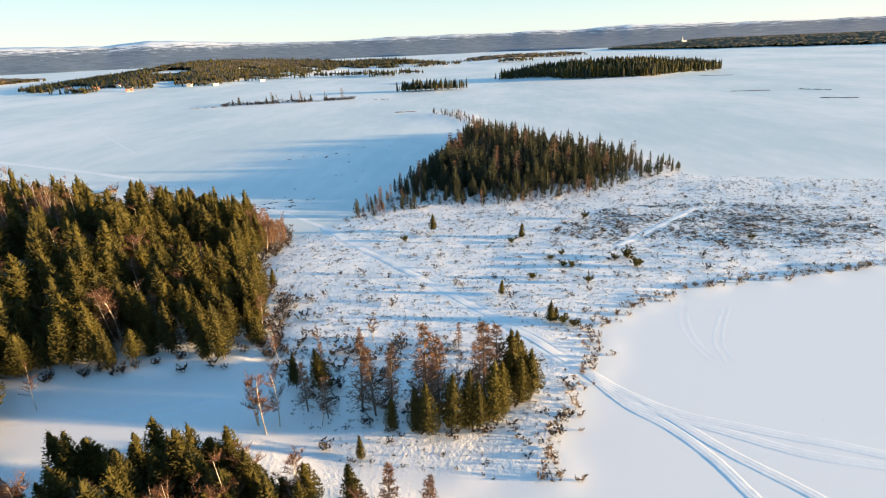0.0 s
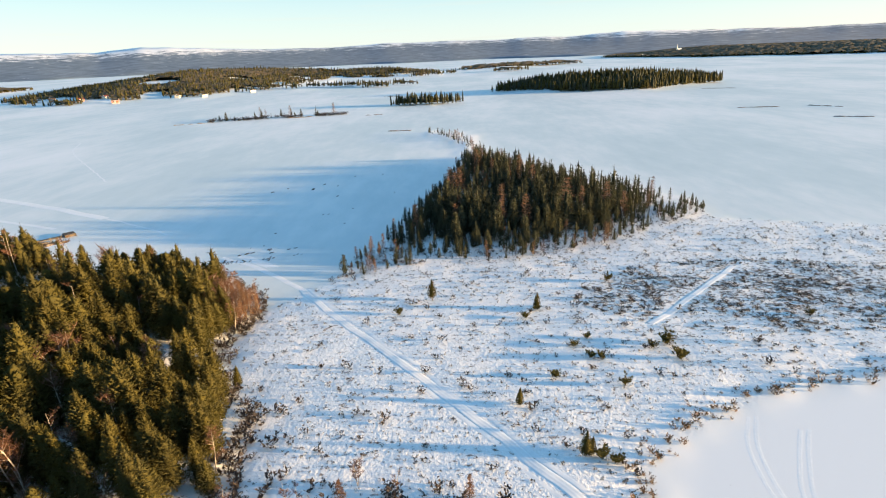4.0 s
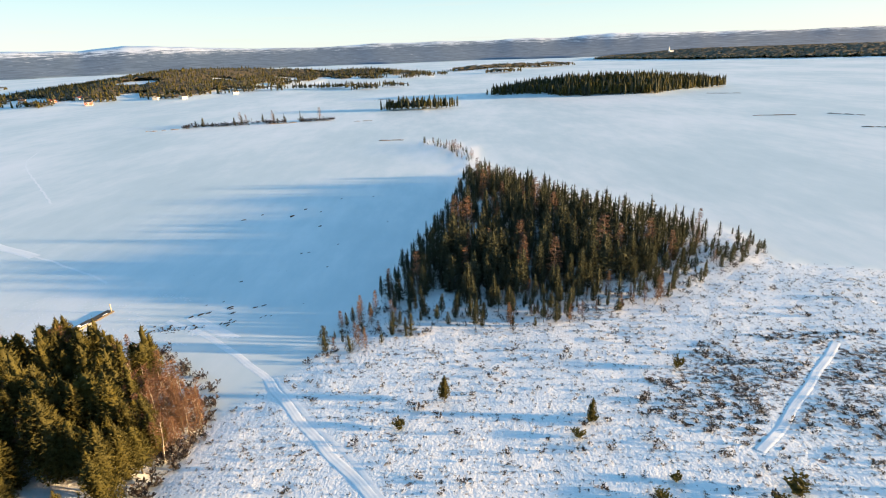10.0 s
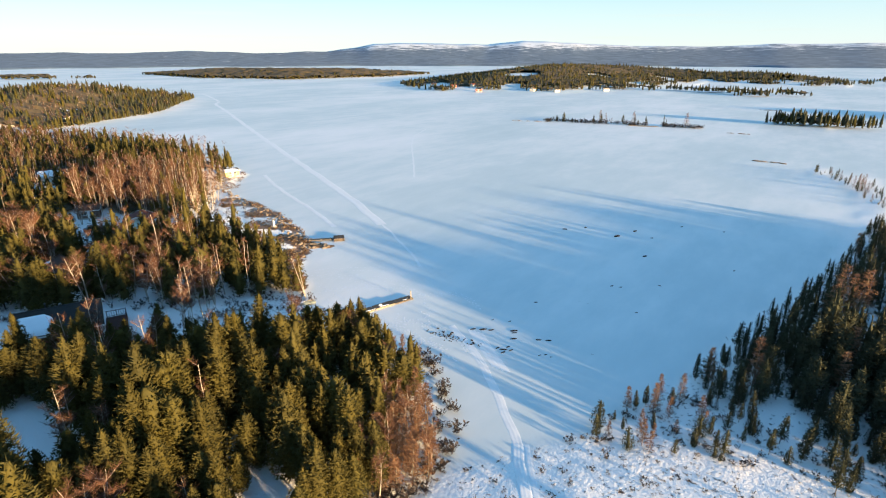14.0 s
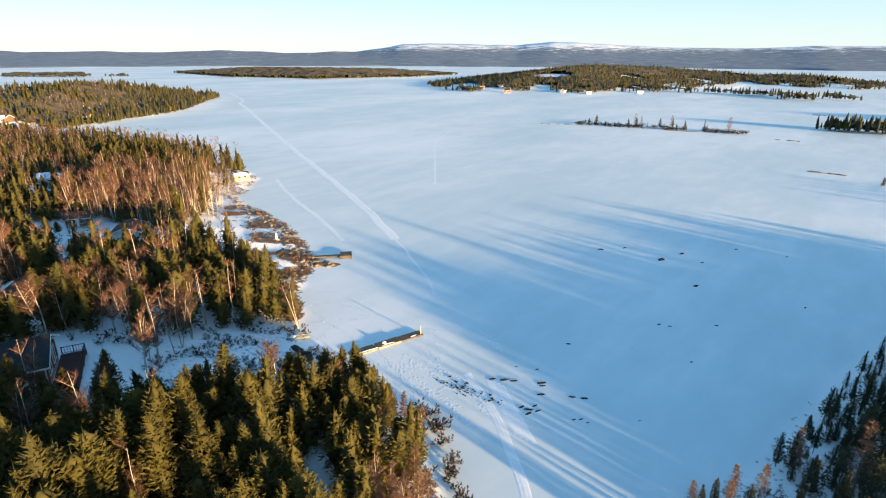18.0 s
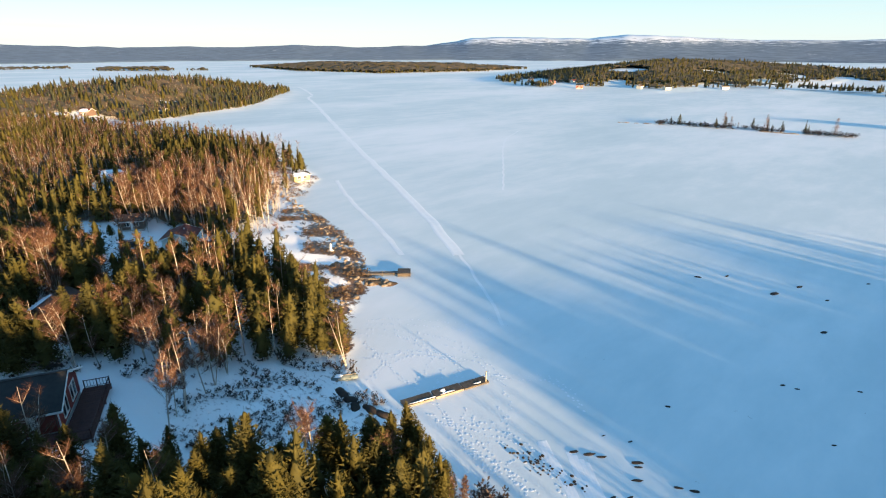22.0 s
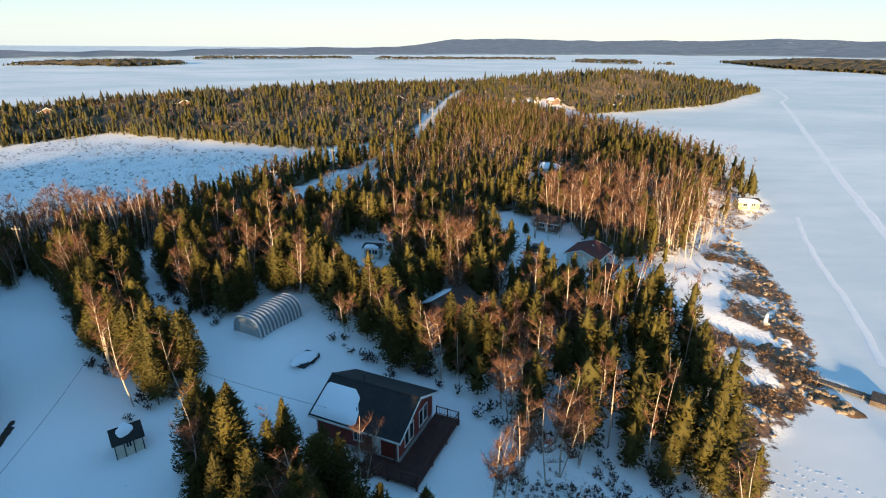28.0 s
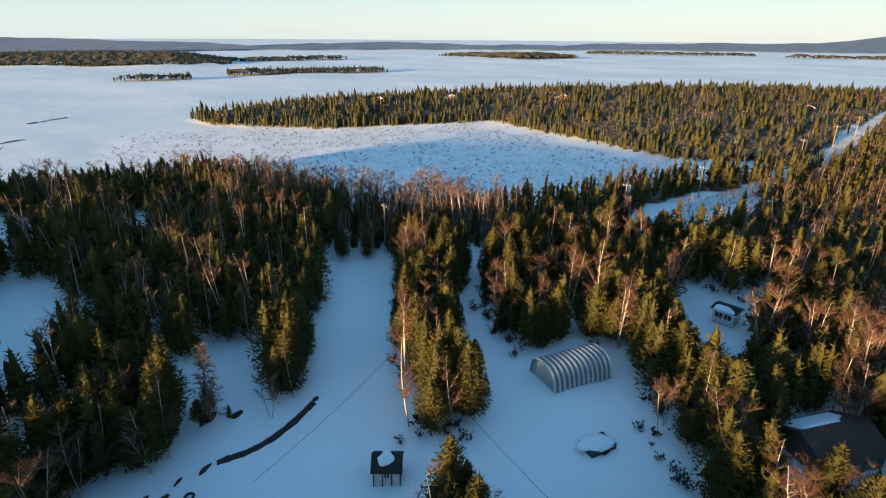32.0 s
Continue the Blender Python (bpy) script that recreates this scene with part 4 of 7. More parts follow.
for kind, x, y, size in (("spruce", -81.8, 71.2, 1.15), ("spruce", -83.3, 72.6, 0.95), ("birch", -81.0, 72.6, 1.0), ("fir", -80.6, 71.0, 0.8), ("birch", -83.0, 71.2, 0.8), ("birch", -84.2, 73.8, 0.7),
                         ("fir", -72.0, 43.5, 1.05), ("birch", -73.0, 44.2, 1.1), ("spruce", -73.5, 42.4, 1.15), ("fir", -74.5, 41.0, 1.1), ("birch", -71.2, 44.4, 1.0), ("spruce", -75.4, 39.6, 1.2), ("fir", -71.0, 42.6, 1.0), ("spruce", -76.2, 37.8, 1.2)):
    plant(kind, x, y, size, np.random.RandomState(int(-x * 10)))
grow([(-114, 21), (-130, 8), (-136, 18), (-126, 31), (-121.5, 31), (-117, 24)], 2.2, {"spruce": 0.35, "fir": 0.2, "birch": 0.45}, 18, (0.5, 0.9), cap=330)
grow(W_POINT, 1.3, {"larch": 0.85, "birch": 0.15}, 11, (0.45, 0.8))
grow(W_STRIP, 1.9, {"spruce": 0.5, "fir": 0.25, "birch": 0.25}, 4, (0.75, 1.2), cap=250)
grow(W_SHORE, 2.3, {"spruce": 0.56, "fir": 0.33, "birch": 0.11}, 3, (0.65, 1.18), cap=290, rise=0.12, taper=0.2, gaps=-0.78)
grow(W_YARD_SHADE, 2.0, CONIFERS, 12, (0.95, 1.35), cap=230)
grow(W_GAP_SHADE, 1.9, CONIFERS, 14, (0.8, 1.15), cap=230)
grow(ISLAND_WOOD, 1.75, {"black_spruce": 0.95, "larch": 0.05}, 5, (0.4, 1.4), cap=300, gaps=-0.66, taper=0.5)
grow(ISLAND_FRINGE, 2.2, {"larch": 0.3, "black_spruce": 0.7}, 13, (0.2, 0.65), cap=400)
grow(BIRCH_GROVE, 2.6, {"birch": 0.85, "spruce": 0.15}, 6, (0.9, 1.3), cap=200)
grow(W_NORTH, 2.3, {"spruce": 0.42, "fir": 0.34, "birch": 0.24}, 7, (0.65, 1.2), cap=330, gaps=-0.75)
grow([(-128, -40), (-142, -45), (-146, -6), (-158, 18), (-150, 40), (-137, 40), (-134, 20), (-132, 6), (-124, -10)], 2.3, {"birch": 0.9, "larch": 0.1}, 16, (0.95, 1.3))
grow(W_SOUTH, 2.15, {"spruce": 0.41, "fir": 0.29, "birch": 0.27, "larch": 0.03}, 8, (0.75, 1.25), cap=300, unseen_shade=True, gaps=-0.85)
x, y, r = spread(W_MIDDLE, 2.7, 9, 0.5)
ok = wooded(x, y) & (depth(BIRCH_GROVE, x, y) < 0)
for px, py, pz in zip(x[ok], y[ok], height(x[ok], y[ok])):
    kind = "birch" if r.random() < 0.42 + 0.34 * math.sin(px * 0.05) * math.sin(py * 0.07) else ("spruce", "fir")[r.randint(2)]
    far_woods[kind].add(FAR[kind][r.randint(len(FAR[kind]))], px, py, pz - 0.1, r.uniform(0.6, 1.15) * (1.2 if kind == "birch" else 1.0), r.uniform(0, 6.28), r.uniform(0.85, 1.15), kind == "birch")
x, y, r = spread(HEADLAND, 3.3, 10, 0.5)
ok = wooded(x, y) & (waves(x, y, 24.0, 610) > -0.75)
x, y = x[ok], y[ok]
stand, tallness = waves(x, y, 38.0, 611), 1 + 0.25 * waves(x, y, 15.0, 612)
for px, py, pz, leafless, tl in zip(x, y, height(x, y), stand, tallness):
    kind = "birch" if r.random() < 0.55 + 0.5 * leafless else ("black_spruce", "fir")[r.randint(2)]
    shapes = LOW_BIRCH if kind == "birch" else LOW
    far_woods[kind].add(shapes[r.randint(len(shapes))], px, py, pz - 0.1, r.uniform(0.55, 1.1) * tl, r.uniform(0, 6.28), r.uniform(0.8, 1.25), kind == "birch")


x, y, r = spread(HEADLAND, 2.3, 17, 0.2)
ok = wooded(x, y) & (depth(HEADLAND, x, y) < 6.0)
for px, py, pz in zip(x[ok], y[ok], height(x[ok], y[ok])):
    kind = ("black_spruce", "fir")[r.randint(2)]
    far_woods[kind].add(LOW[r.randint(len(LOW))], px, py, pz - 0.1, r.uniform(0.4, 0.95), r.uniform(0, 6.28), r.uniform(0.8, 1.1), False)


def scrub_floor(poly, cell, tall, seed, margin):
    """Low tangled brushwood under far trees: one uneven sheet over the wood's floor."""
    xs, ys = np.arange(min(p[0] for p in poly), max(p[0] for p in poly), cell), np.arange(min(p[1] for p in poly), max(p[1] for p in poly), cell)
    X, Y = np.meshgrid(xs, ys)
    r = np.random.RandomState(seed)
    X, Y = X + r.uniform(-0.35, 0.35, X.shape) * cell, Y + r.uniform(-0.35, 0.35, X.shape) * cell
    d = depth(poly, X, Y)
    ok = (d > margin) & wooded(X, Y, 1.5)
    if poly is FAR_LANDS.get("village_shore"):
        ok &= (waves(X, Y, 90.0, 77) > -0.6) & (((waves(X, Y, 35.0, 78) > 0.12) & ((d > 24) | (X < -400) | (X > -150))) | (d > 60))
    Z = height(X, Y) + tall * r.uniform(0.2, 1.0, X.shape)
    i = np.arange(X.size).reshape(X.shape)
    whole = ok[:-1, :-1] & ok[:-1, 1:] & ok[1:, 1:] & ok[1:, :-1]
    a, b, c, e = i[:-1, :-1][whole], i[:-1, 1:][whole], i[1:, 1:][whole], i[1:, :-1][whole]
    me = big_mesh("brushwood", np.stack([X.ravel(), Y.ravel(), Z.ravel()], -1), np.concatenate([np.stack([a, b, c], -1), np.stack([a, c, e], -1)]), [BRUSHWOOD])
    tagged(new("brushwood", me), "dark brown brushwood under the far trees", "brushwood", kind="stuff")


scrub_floor(HEADLAND, 3.0, 3.2, 501, 0.4)
scrub_floor(W_MIDDLE, 2.4, 1.2, 502, 4.0)
for n, (name, poly) in enumerate(FAR_LANDS.items()):
    away = min(math.hypot(px, py) for px, py in poly)
    if name == "big_island":
        gap, size, fat = 2.8, (0.9, 1.4), 1.1
    elif name == "islet":
        gap, size, fat = 2.3, (0.5, 1.2), 1.0
    elif away < 800:
        gap, size, fat = 5.0, ((0.6, 1.1) if name == "village_shore" else (0.45, 0.9)), 1.25
    else:
        gap, size, fat = 8.5, (0.5, 0.95), 2.1
    scrub_floor(poly, 4.0 if away < 800 else 7.0, 4.6 if away < 800 else 6.5, 600 + n, 2.0)
    x, y, r = spread(poly, gap, 200 + n, 1.0)
    d = depth(poly, x, y)
    ok = (d < 110) | (r.uniform(0, 1, len(x)) < (0.25 if away > 800 else 0.6))
    ok &= r.uniform(0, 1, len(x)) < (0.97 if name in ("big_island", "islet") else 0.88)
    if name == "north_shore":
        ok &= d < 420
    if name == "village_shore":
        ok &= waves(x, y, 90.0, 77) > -0.6
        ok &= ((waves(x, y, 35.0, 78) > 0.12) & ((d > 24) | (x < -400) | (x > -150))) | (d > 60)
        ok &= ~((abs(x + 350) < 45) & (abs(y - 975) < 18))
    x, y = x[ok], y[ok]
    for px, py, pz in zip(x, y, height(x, y)):
        kind = ("black_spruce", "fir")[r.randint(2)] if away < 800 else "fir"
        shapes = FAR[kind] if name in ("islet", "big_island") else LOW
        far_woods[kind].add(shapes[r.randint(len(shapes))], px, py, pz - 0.1, r.uniform(*size), r.uniform(0, 6.28), fat, False)


# ---- materials of made things ----
RED_WALL = grainy("red_boards", (0.16, 0.022, 0.016), (0.26, 0.040, 0.028), 3.0, 0.7, relief=0.02)
DARK_RED_DECK = grainy("dark_red_deck", (0.045, 0.016, 0.013), (0.10, 0.035, 0.026), 2.0, 0.75, relief=0.02, per_piece=0.3)
SHINGLE = grainy("dark_shingles", (0.012, 0.012, 0.012), (0.030, 0.028, 0.026), 2.5, 0.9, relief=0.03)
RED_ROOF = grainy("dark_red_shingles", (0.075, 0.018, 0.014), (0.15, 0.036, 0.026), 2.5, 0.85, relief=0.03)
BROWN_ROOF = grainy("brown_shingles", (0.055, 0.032, 0.024), (0.11, 0.066, 0.048), 2.5, 0.9, relief=0.03)
WHITE_TRIM = grainy("white_trim", (0.66, 0.63, 0.60), (0.80, 0.78, 0.75), 2.0, 0.55, relief=0.005)
CREAM = grainy("cream_boards", (0.52, 0.48, 0.40), (0.68, 0.63, 0.52), 2.0, 0.65, relief=0.01)
PALE_GREEN = grainy("pale_green_boards", (0.50, 0.56, 0.50), (0.64, 0.69, 0.62), 2.0, 0.65, relief=0.01)
YELLOW_WALL = grainy("pale_yellow_boards", (0.40, 0.31, 0.13), (0.52, 0.41, 0.18), 2.0, 0.65, relief=0.01)
BROWN_WALL = grainy("brown_boards", (0.10, 0.06, 0.045), (0.19, 0.12, 0.085), 2.0, 0.75, relief=0.02)
CONCRETE = grainy("concrete", (0.34, 0.33, 0.32), (0.50, 0.49, 0.47), 2.0, 0.85, relief=0.01)
OLD_TIMBER = grainy("weathered_timber", (0.13, 0.105, 0.08), (0.31, 0.26, 0.20), 3.0, 0.85, relief=0.02, per_piece=0.3)
DOCK_TIMBER = grainy("dark_dock_timber", (0.045, 0.036, 0.028), (0.13, 0.10, 0.075), 3.0, 0.85, relief=0.02, per_piece=0.3)
LIGHT_TIMBER = grainy("light_timber", (0.38, 0.32, 0.22), (0.60, 0.52, 0.38), 3.0, 0.8, relief=0.01, per_piece=0.25)
METAL = grainy("galvanised_metal", (0.40, 0.41, 0.42), (0.58, 0.59, 0.60), 4.0, 0.45, 0.7, relief=0.005)
DARK_METAL = grainy("dark_metal", (0.03, 0.03, 0.032), (0.07, 0.07, 0.072), 4.0, 0.5, 0.5, relief=0.005)
RUBBER = grainy("black_rubber", (0.012, 0.012, 0.012), (0.03, 0.03, 0.03), 4.0, 0.8, relief=0.005)
SHEETING = grainy("silvery_sheeting", (0.16, 0.165, 0.17), (0.27, 0.275, 0.28), 1.5, 0.35, 0.1, relief=0.03)
SILVER = grainy("silver_rib", (0.50, 0.51, 0.52), (0.66, 0.67, 0.68), 3.0, 0.4, 0.2, relief=0.01)
GREEN_SHEET = grainy("grey_green_end_sheet", (0.24, 0.29, 0.30), (0.36, 0.42, 0.42), 1.5, 0.5, relief=0.02)
# the boat's green, darkened to carry the shade on its hull
SHADED_GREEN = grainy("shaded_green_paint", (0.10, 0.125, 0.12), (0.18, 0.21, 0.20), 1.5, 0.7, relief=0.02)
CAR_PAINT = grainy("dark_car_paint", (0.015, 0.017, 0.022), (0.035, 0.037, 0.045), 2.0, 0.3, 0.3, relief=0)
ROAD_ICE = grainy("packed_snow_road", (0.50, 0.47, 0.44), (0.72, 0.70, 0.67), 0.9, 0.6, relief=0.04)
TRACK_SNOW = grainy("packed_track_snow", (0.82, 0.83, 0.84), (0.93, 0.93, 0.93), 2.2, 0.55, relief=0.012)
GRASS = grainy("dry_grass_mat", (0.07, 0.040, 0.020), (0.25, 0.142, 0.066), 2.5, 0.95, relief=0.08)
PEAT = grainy("bare_peat", (0.020, 0.014, 0.011), (0.055, 0.040, 0.030), 2.0, 0.95, relief=0.06)
ORANGE_WALL = grainy("orange_red_boards", (0.42, 0.10, 0.05), (0.55, 0.15, 0.08), 2.0, 0.7, relief=0.01)
m_, n_, l_, b_ = material("window_glass", 0.08)
b_.inputs["Base Color"].default_value = (0.02, 0.025, 0.03, 1)
PANE = m_


def box(x0, x1, y0, y1, z0, z1, edge=0.0):
    bm = bmesh.new()
    bmesh.ops.create_cube(bm, size=1)
    for v in bm.verts:
        v.co = Vector((x0 + (v.co.x + 0.5) * (x1 - x0), y0 + (v.co.y + 0.5) * (y1 - y0), z0 + (v.co.z + 0.5) * (z1 - z0)))
    if edge:
        bmesh.ops.bevel(bm, geom=list(bm.edges), offset=edge, segments=1, affect="EDGES")
    return bm


def prism(outline, lo, hi, axis="x"):
    """A solid whose outline is (y, z) drawn along x, (x, z) along y or (x, y) along z."""
    bm = bmesh.new()
    put = {"x": lambda a, b, t: (t, a, b), "y": lambda a, b, t: (a, t, b), "z": lambda a, b, t: (a, b, t)}[axis]
    one, two = [bm.verts.new(put(a, b, lo)) for a, b in outline], [bm.verts.new(put(a, b, hi)) for a, b in outline]
    bm.faces.new(one), bm.faces.new(two[::-1])
    for k in range(len(one)):
        bm.faces.new((one[k], one[k - 1], two[k - 1], two[k]))
    bmesh.ops.recalc_face_normals(bm, faces=list(bm.faces))
    return bm


def pipe(a, b, r, sides=8, r2=None):
    """A round bar from a to b."""
    bm = bmesh.new()
    a, b = Vector(a), Vector(b)
    bmesh.ops.create_cone(bm, cap_ends=True, segments=sides, radius1=r, radius2=r if r2 is None else r2, depth=(b - a).length,
                          matrix=Matrix.Translation((a + b) / 2) @ (b - a).to_track_quat("Z", "Y").to_matrix().to_4x4())
    return bm


def stone(rng, size, flat=0.6):
    """A rough boulder."""
    bm = bmesh.new()
    bmesh.ops.create_icosphere(bm, subdivisions=2, radius=1)
    off = Vector((rng * 3.7, rng * 1.3, 0))
    for v in bm.verts:
        k = 1 + 0.35 * noise.noise(v.co * 1.3 + off) + 0.12 * noise.noise(v.co * 3.5 + off)
        v.co = Vector((v.co.x * size[0] * k, v.co.y * size[1] * k, v.co.z * size[2] * k))
    return bm


def mound(rx, ry, h, rng, rings=5, sides=18, wobble=0.25):
    """A soft heap with an uneven rim."""
    bm = bmesh.new()
    rows = []
    for j in range(rings + 1):
        u = j / rings
        row = []
        for k in range(sides):
            a = 6.283 * k / sides
            w = 1 + wobble * noise.noise(Vector((math.cos(a) * 1.2 + rng, math.sin(a) * 1.2, rng * 0.7)))
            row.append(bm.verts.new((rx * w * (1 - u) * math.cos(a), ry * w * (1 - u) * math.sin(a), h * math.sin(u * 1.5708) ** 0.7 - 0.02 * (j == 0))) if j < rings else None)
        rows.append(row)
    top = bm.verts.new((0, 0, h))
    for j in range(rings - 1):
        for k in range(sides):
            bm.faces.new((rows[j][k], rows[j][(k + 1) % sides], rows[j + 1][(k + 1) % sides], rows[j + 1][k]))
    for k in range(sides):
        bm.faces.new((rows[rings - 1][k], rows[rings - 1][(k + 1) % sides], top))
    return bm


def thing(name, label, category, x, y, turn=0.0, z=None, group=""):
    root = new(name)
    root.matrix_world = pose(x, y, float(height(x, y)) if z is None else z, 0, 0, turn)
    return tagged(root, label, category, group)


def window(parent, axis, at, across, sill, wide, high, out, bars=1):
    """A framed window on a wall that lies at `at` on that axis; out: which way the wall faces."""
    def bx(a0, a1, z0, z1, d0, d1):
        d0, d1 = sorted((at + out * d0, at + out * d1))
        return box(d0, d1, a0, a1, z0, z1) if axis == "x" else box(a0, a1, d0, d1, z0, z1)
    a0, a1, z0, z1, f = across - wide / 2, across + wide / 2, sill, sill + high, 0.09
    w = part("window", bx(a0, a1, z0, z1, -0.02, 0.02), PANE, parent, "dark glass window in a white frame")
    part("jamb", bx(a0 - f, a0, z0, z1, -0.01, 0.06), WHITE_TRIM, w)
    part("jamb", bx(a1, a1 + f, z0, z1, -0.01, 0.06), WHITE_TRIM, w)
    part("head", bx(a0 - f, a1 + f, z1, z1 + f, -0.01, 0.07), WHITE_TRIM, w)
    part("sill", bx(a0 - f, a1 + f, z0 - f, z0, -0.01, 0.10), WHITE_TRIM, w)
    for k in range(bars):
        c = a0 + wide * (k + 1) / (bars + 1)
        part("mullion", bx(c - 0.03, c + 0.03, z0, z1, 0.022, 0.05), WHITE_TRIM, w)
    return w


def gable_house(root, long, wide, base, eave, rise, walls, roofing, trim, over=0.45, footing=0.5, thick=0.16):
    """Walls, footing, two roof slopes and barge boards; long along x, ridge in the middle of y."""
    h = wide / 2
    part("footing", box(0.05, long - 0.05, 0.05, wide - 0.05, -0.6, footing), CONCRETE, root, "pale concrete footing")
    part("side_wall", box(0, long, 0, 0.16, footing, eave), walls, root)
    part("side_wall", box(0, long, wide - 0.16, wide, footing, eave), walls, root)
    peak = eave + rise * (h - 0.0) / (h + over)
    for x0 in (0.0, long - 0.16):
        part("gable_wall", prism([(0.162, footing), (wide - 0.162, footing), (wide - 0.162, eave + 0.05), (h, peak), (0.162, eave + 0.05)], x0, x0 + 0.16), walls, root)
    roofs = []
    for sign in (-1, 1):
        e, r = h + sign * (h + over), h
        pts = [(e, eave + 0.06), (r, eave + 0.06 + rise), (r, eave + 0.06 + rise + thick), (e, eave + 0.06 + thick)]
        roofs.append(part("roof_slope", prism(pts, -over, long + over), roofing, root))
        part("eave_board", box(-over, long + over, min(e, e + sign * 0.03), max(e, e + sign * 0.03), eave + 0.02, eave + 0.06 + thick + 0.02), trim, root)
        for xx in (-over - 0.03, long + over):
            part("barge_board", prism([(e, eave), (r, eave + rise), (r, eave + rise + thick + 0.10), (e, eave + thick + 0.10)], xx, xx + 0.03), trim, root)
    part("ridge_cap", box(-over, long + over, h - 0.14, h + 0.14, eave + 0.04 + rise + thick, eave + 0.09 + rise + thick), roofing, root)
    return roofs


def roof_snow(roof, x0, x1, eave, rise, half, y_edge, u0, u1, rng, deep=0.22, n=14):
    """A rounded blanket of snow lying on a roof slope that climbs from y_edge; u: 0 at the eave, 1 at the ridge."""
    bm = bmesh.new()
    rows = []
    for i in range(n + 1):
        row = []
        for j in range(n + 1):
            a, c = i / n, j / n
            edge = min(a, 1 - a, c, 1 - c)
            cut = 0.16 * noise.noise(Vector((a * 3, c * 3, rng)))
            k = max(0.0, 1 - (max(a, c) if rng > 0 else 0) * 0.0)
            aa = a * (1 - 0.35 * c * c) + cut * a * c
            lift = deep * min(1.0, edge * 6) ** 0.5
            y = y_edge[0] + (y_edge[1] - y_edge[0]) * (u0 + (u1 - u0) * c)
            row.append(bm.verts.new((x0 + (x1 - x0) * aa, y, eave + 0.225 + rise * (u0 + (u1 - u0) * c) + lift - 0.01)))
        rows.append(row)
    for i in range(n):
        for j in range(n):
            bm.faces.new((rows[i][j], rows[i + 1][j], rows[i + 1][j + 1], rows[i][j + 1]))
    bmesh.ops.recalc_face_normals(bm, faces=list(bm.faces))
    ob = part("snow_blanket", bm, SNOW, roof, "white snow lying on the roof")
    for p in ob.data.polygons:
        p.use_smooth = True
    return ob


def rail_run(parent, a, b, z, high=0.95, posts=4):
    """A deck railing: posts, top and bottom rails, balusters."""
    a, b = Vector(a), Vector(b)
    for k in range(posts):
        p = a.lerp(b, k / (posts - 1))
        part("railing_post", box(p.x - 0.05, p.x + 0.05, p.y - 0.05, p.y + 0.05, z, z + high + 0.08), DARK_RED_DECK, parent)
    d = (b - a)
    n = max(2, int(d.length / 0.3))
    for zz, r in ((z + high, 0.05), (z + 0.15, 0.035)):
        part("rail", pipe((a.x, a.y, zz), (b.x, b.y, zz), r, 6), DARK_RED_DECK, parent)
    for k in range(1, n):
        p = a.lerp(b, k / n)
        part("baluster", pipe((p.x, p.y, z + 0.15), (p.x, p.y, z + high), 0.022, 4), DARK_RED_DECK, parent)


# ---- red cabin ----
cabin = thing("cabin", "red wooden cabin with dark shingle roof, white trim and deck", "house", -85.2, 81.3, 67.0, 2.95)
cabin_roofs = gable_house(cabin, 9.0, 7.6, 0, 3.05, 2.1, RED_WALL, SHINGLE, WHITE_TRIM, 0.55, 0.75)
roof_snow(cabin_roofs[0], -0.4, 4.6, 3.05, 2.1, 3.8, (-0.55, 3.8), 0.04, 0.80, 3.0, 0.28)
window(cabin, "y", 0.0, 4.7, 1.6, 0.8, 0.95, -1, 1)
for c in (1.75, 2.75, 4.85, 5.85):
    window(cabin, "x", 9.0, c, 1.25, 0.72, 1.75, 1, 0)
door = part("door", box(6.3, 7.2, -0.05, 0.0, 0.8, 2.85), WHITE_TRIM, cabin, "white entrance door")
part("door_handle", box(6.38, 6.45, -0.11, -0.05, 1.75, 1.85), DARK_METAL, door)
for x0, y0 in ((-0.02, -0.02), (8.9, -0.02), (8.9, 7.5), (5.8, -0.02)):
    part("corner_board", box(x0, x0 + 0.12, y0, y0 + 0.12, 0.75, 3.05), WHITE_TRIM, cabin)
flue = part("chimney", pipe((3.0, 4.3, 4.6), (3.0, 4.3, 5.8), 0.09, 10), DARK_METAL, cabin, "thin metal chimney pipe")
part("chimney_cap", pipe((3.0, 4.3, 5.83), (3.0, 4.3, 5.95), 0.17, 10, 0.07), DARK_METAL, flue)
part("vent_pipe", pipe((4.1, 1.0, 3.4), (4.1, 1.0, 4.5), 0.05), DARK_METAL, cabin)
deck = part("deck", box(5.9, 12.0, -2.1, -0.05, 0.45, 0.6), DARK_RED_DECK, cabin, "dark red timber deck")
part("deck_frame", box(9.22, 12.0, -0.05, 7.9, 0.45, 0.6), DARK_RED_DECK, deck)
for k in range(22):
    part("deck_board", box(9.25, 12.0, -2.05 + k * 0.45, -1.64 + k * 0.45, 0.604, 0.634), DARK_RED_DECK, deck)
for k in range(7):
    part("deck_board", box(5.95 + k * 0.46, 6.37 + k * 0.46, -2.05, -0.08, 0.604, 0.634), DARK_RED_DECK, deck)
for x, y in ((6.0, -2.0), (9.0, -2.0), (11.9, -2.0), (11.9, 1.3), (11.9, 4.6), (11.9, 7.8), (9.4, 7.8)):
    part("deck_post", box(x - 0.08, x + 0.08, y - 0.08, y + 0.08, -0.6, 0.45), DARK_RED_DECK, deck)
rail_run(deck, (11.9, -2.0, 0), (11.9, 7.8, 0), 0.63, posts=6)
rail_run(deck, (7.4, -2.0, 0), (11.9, -2.0, 0), 0.63, posts=4)
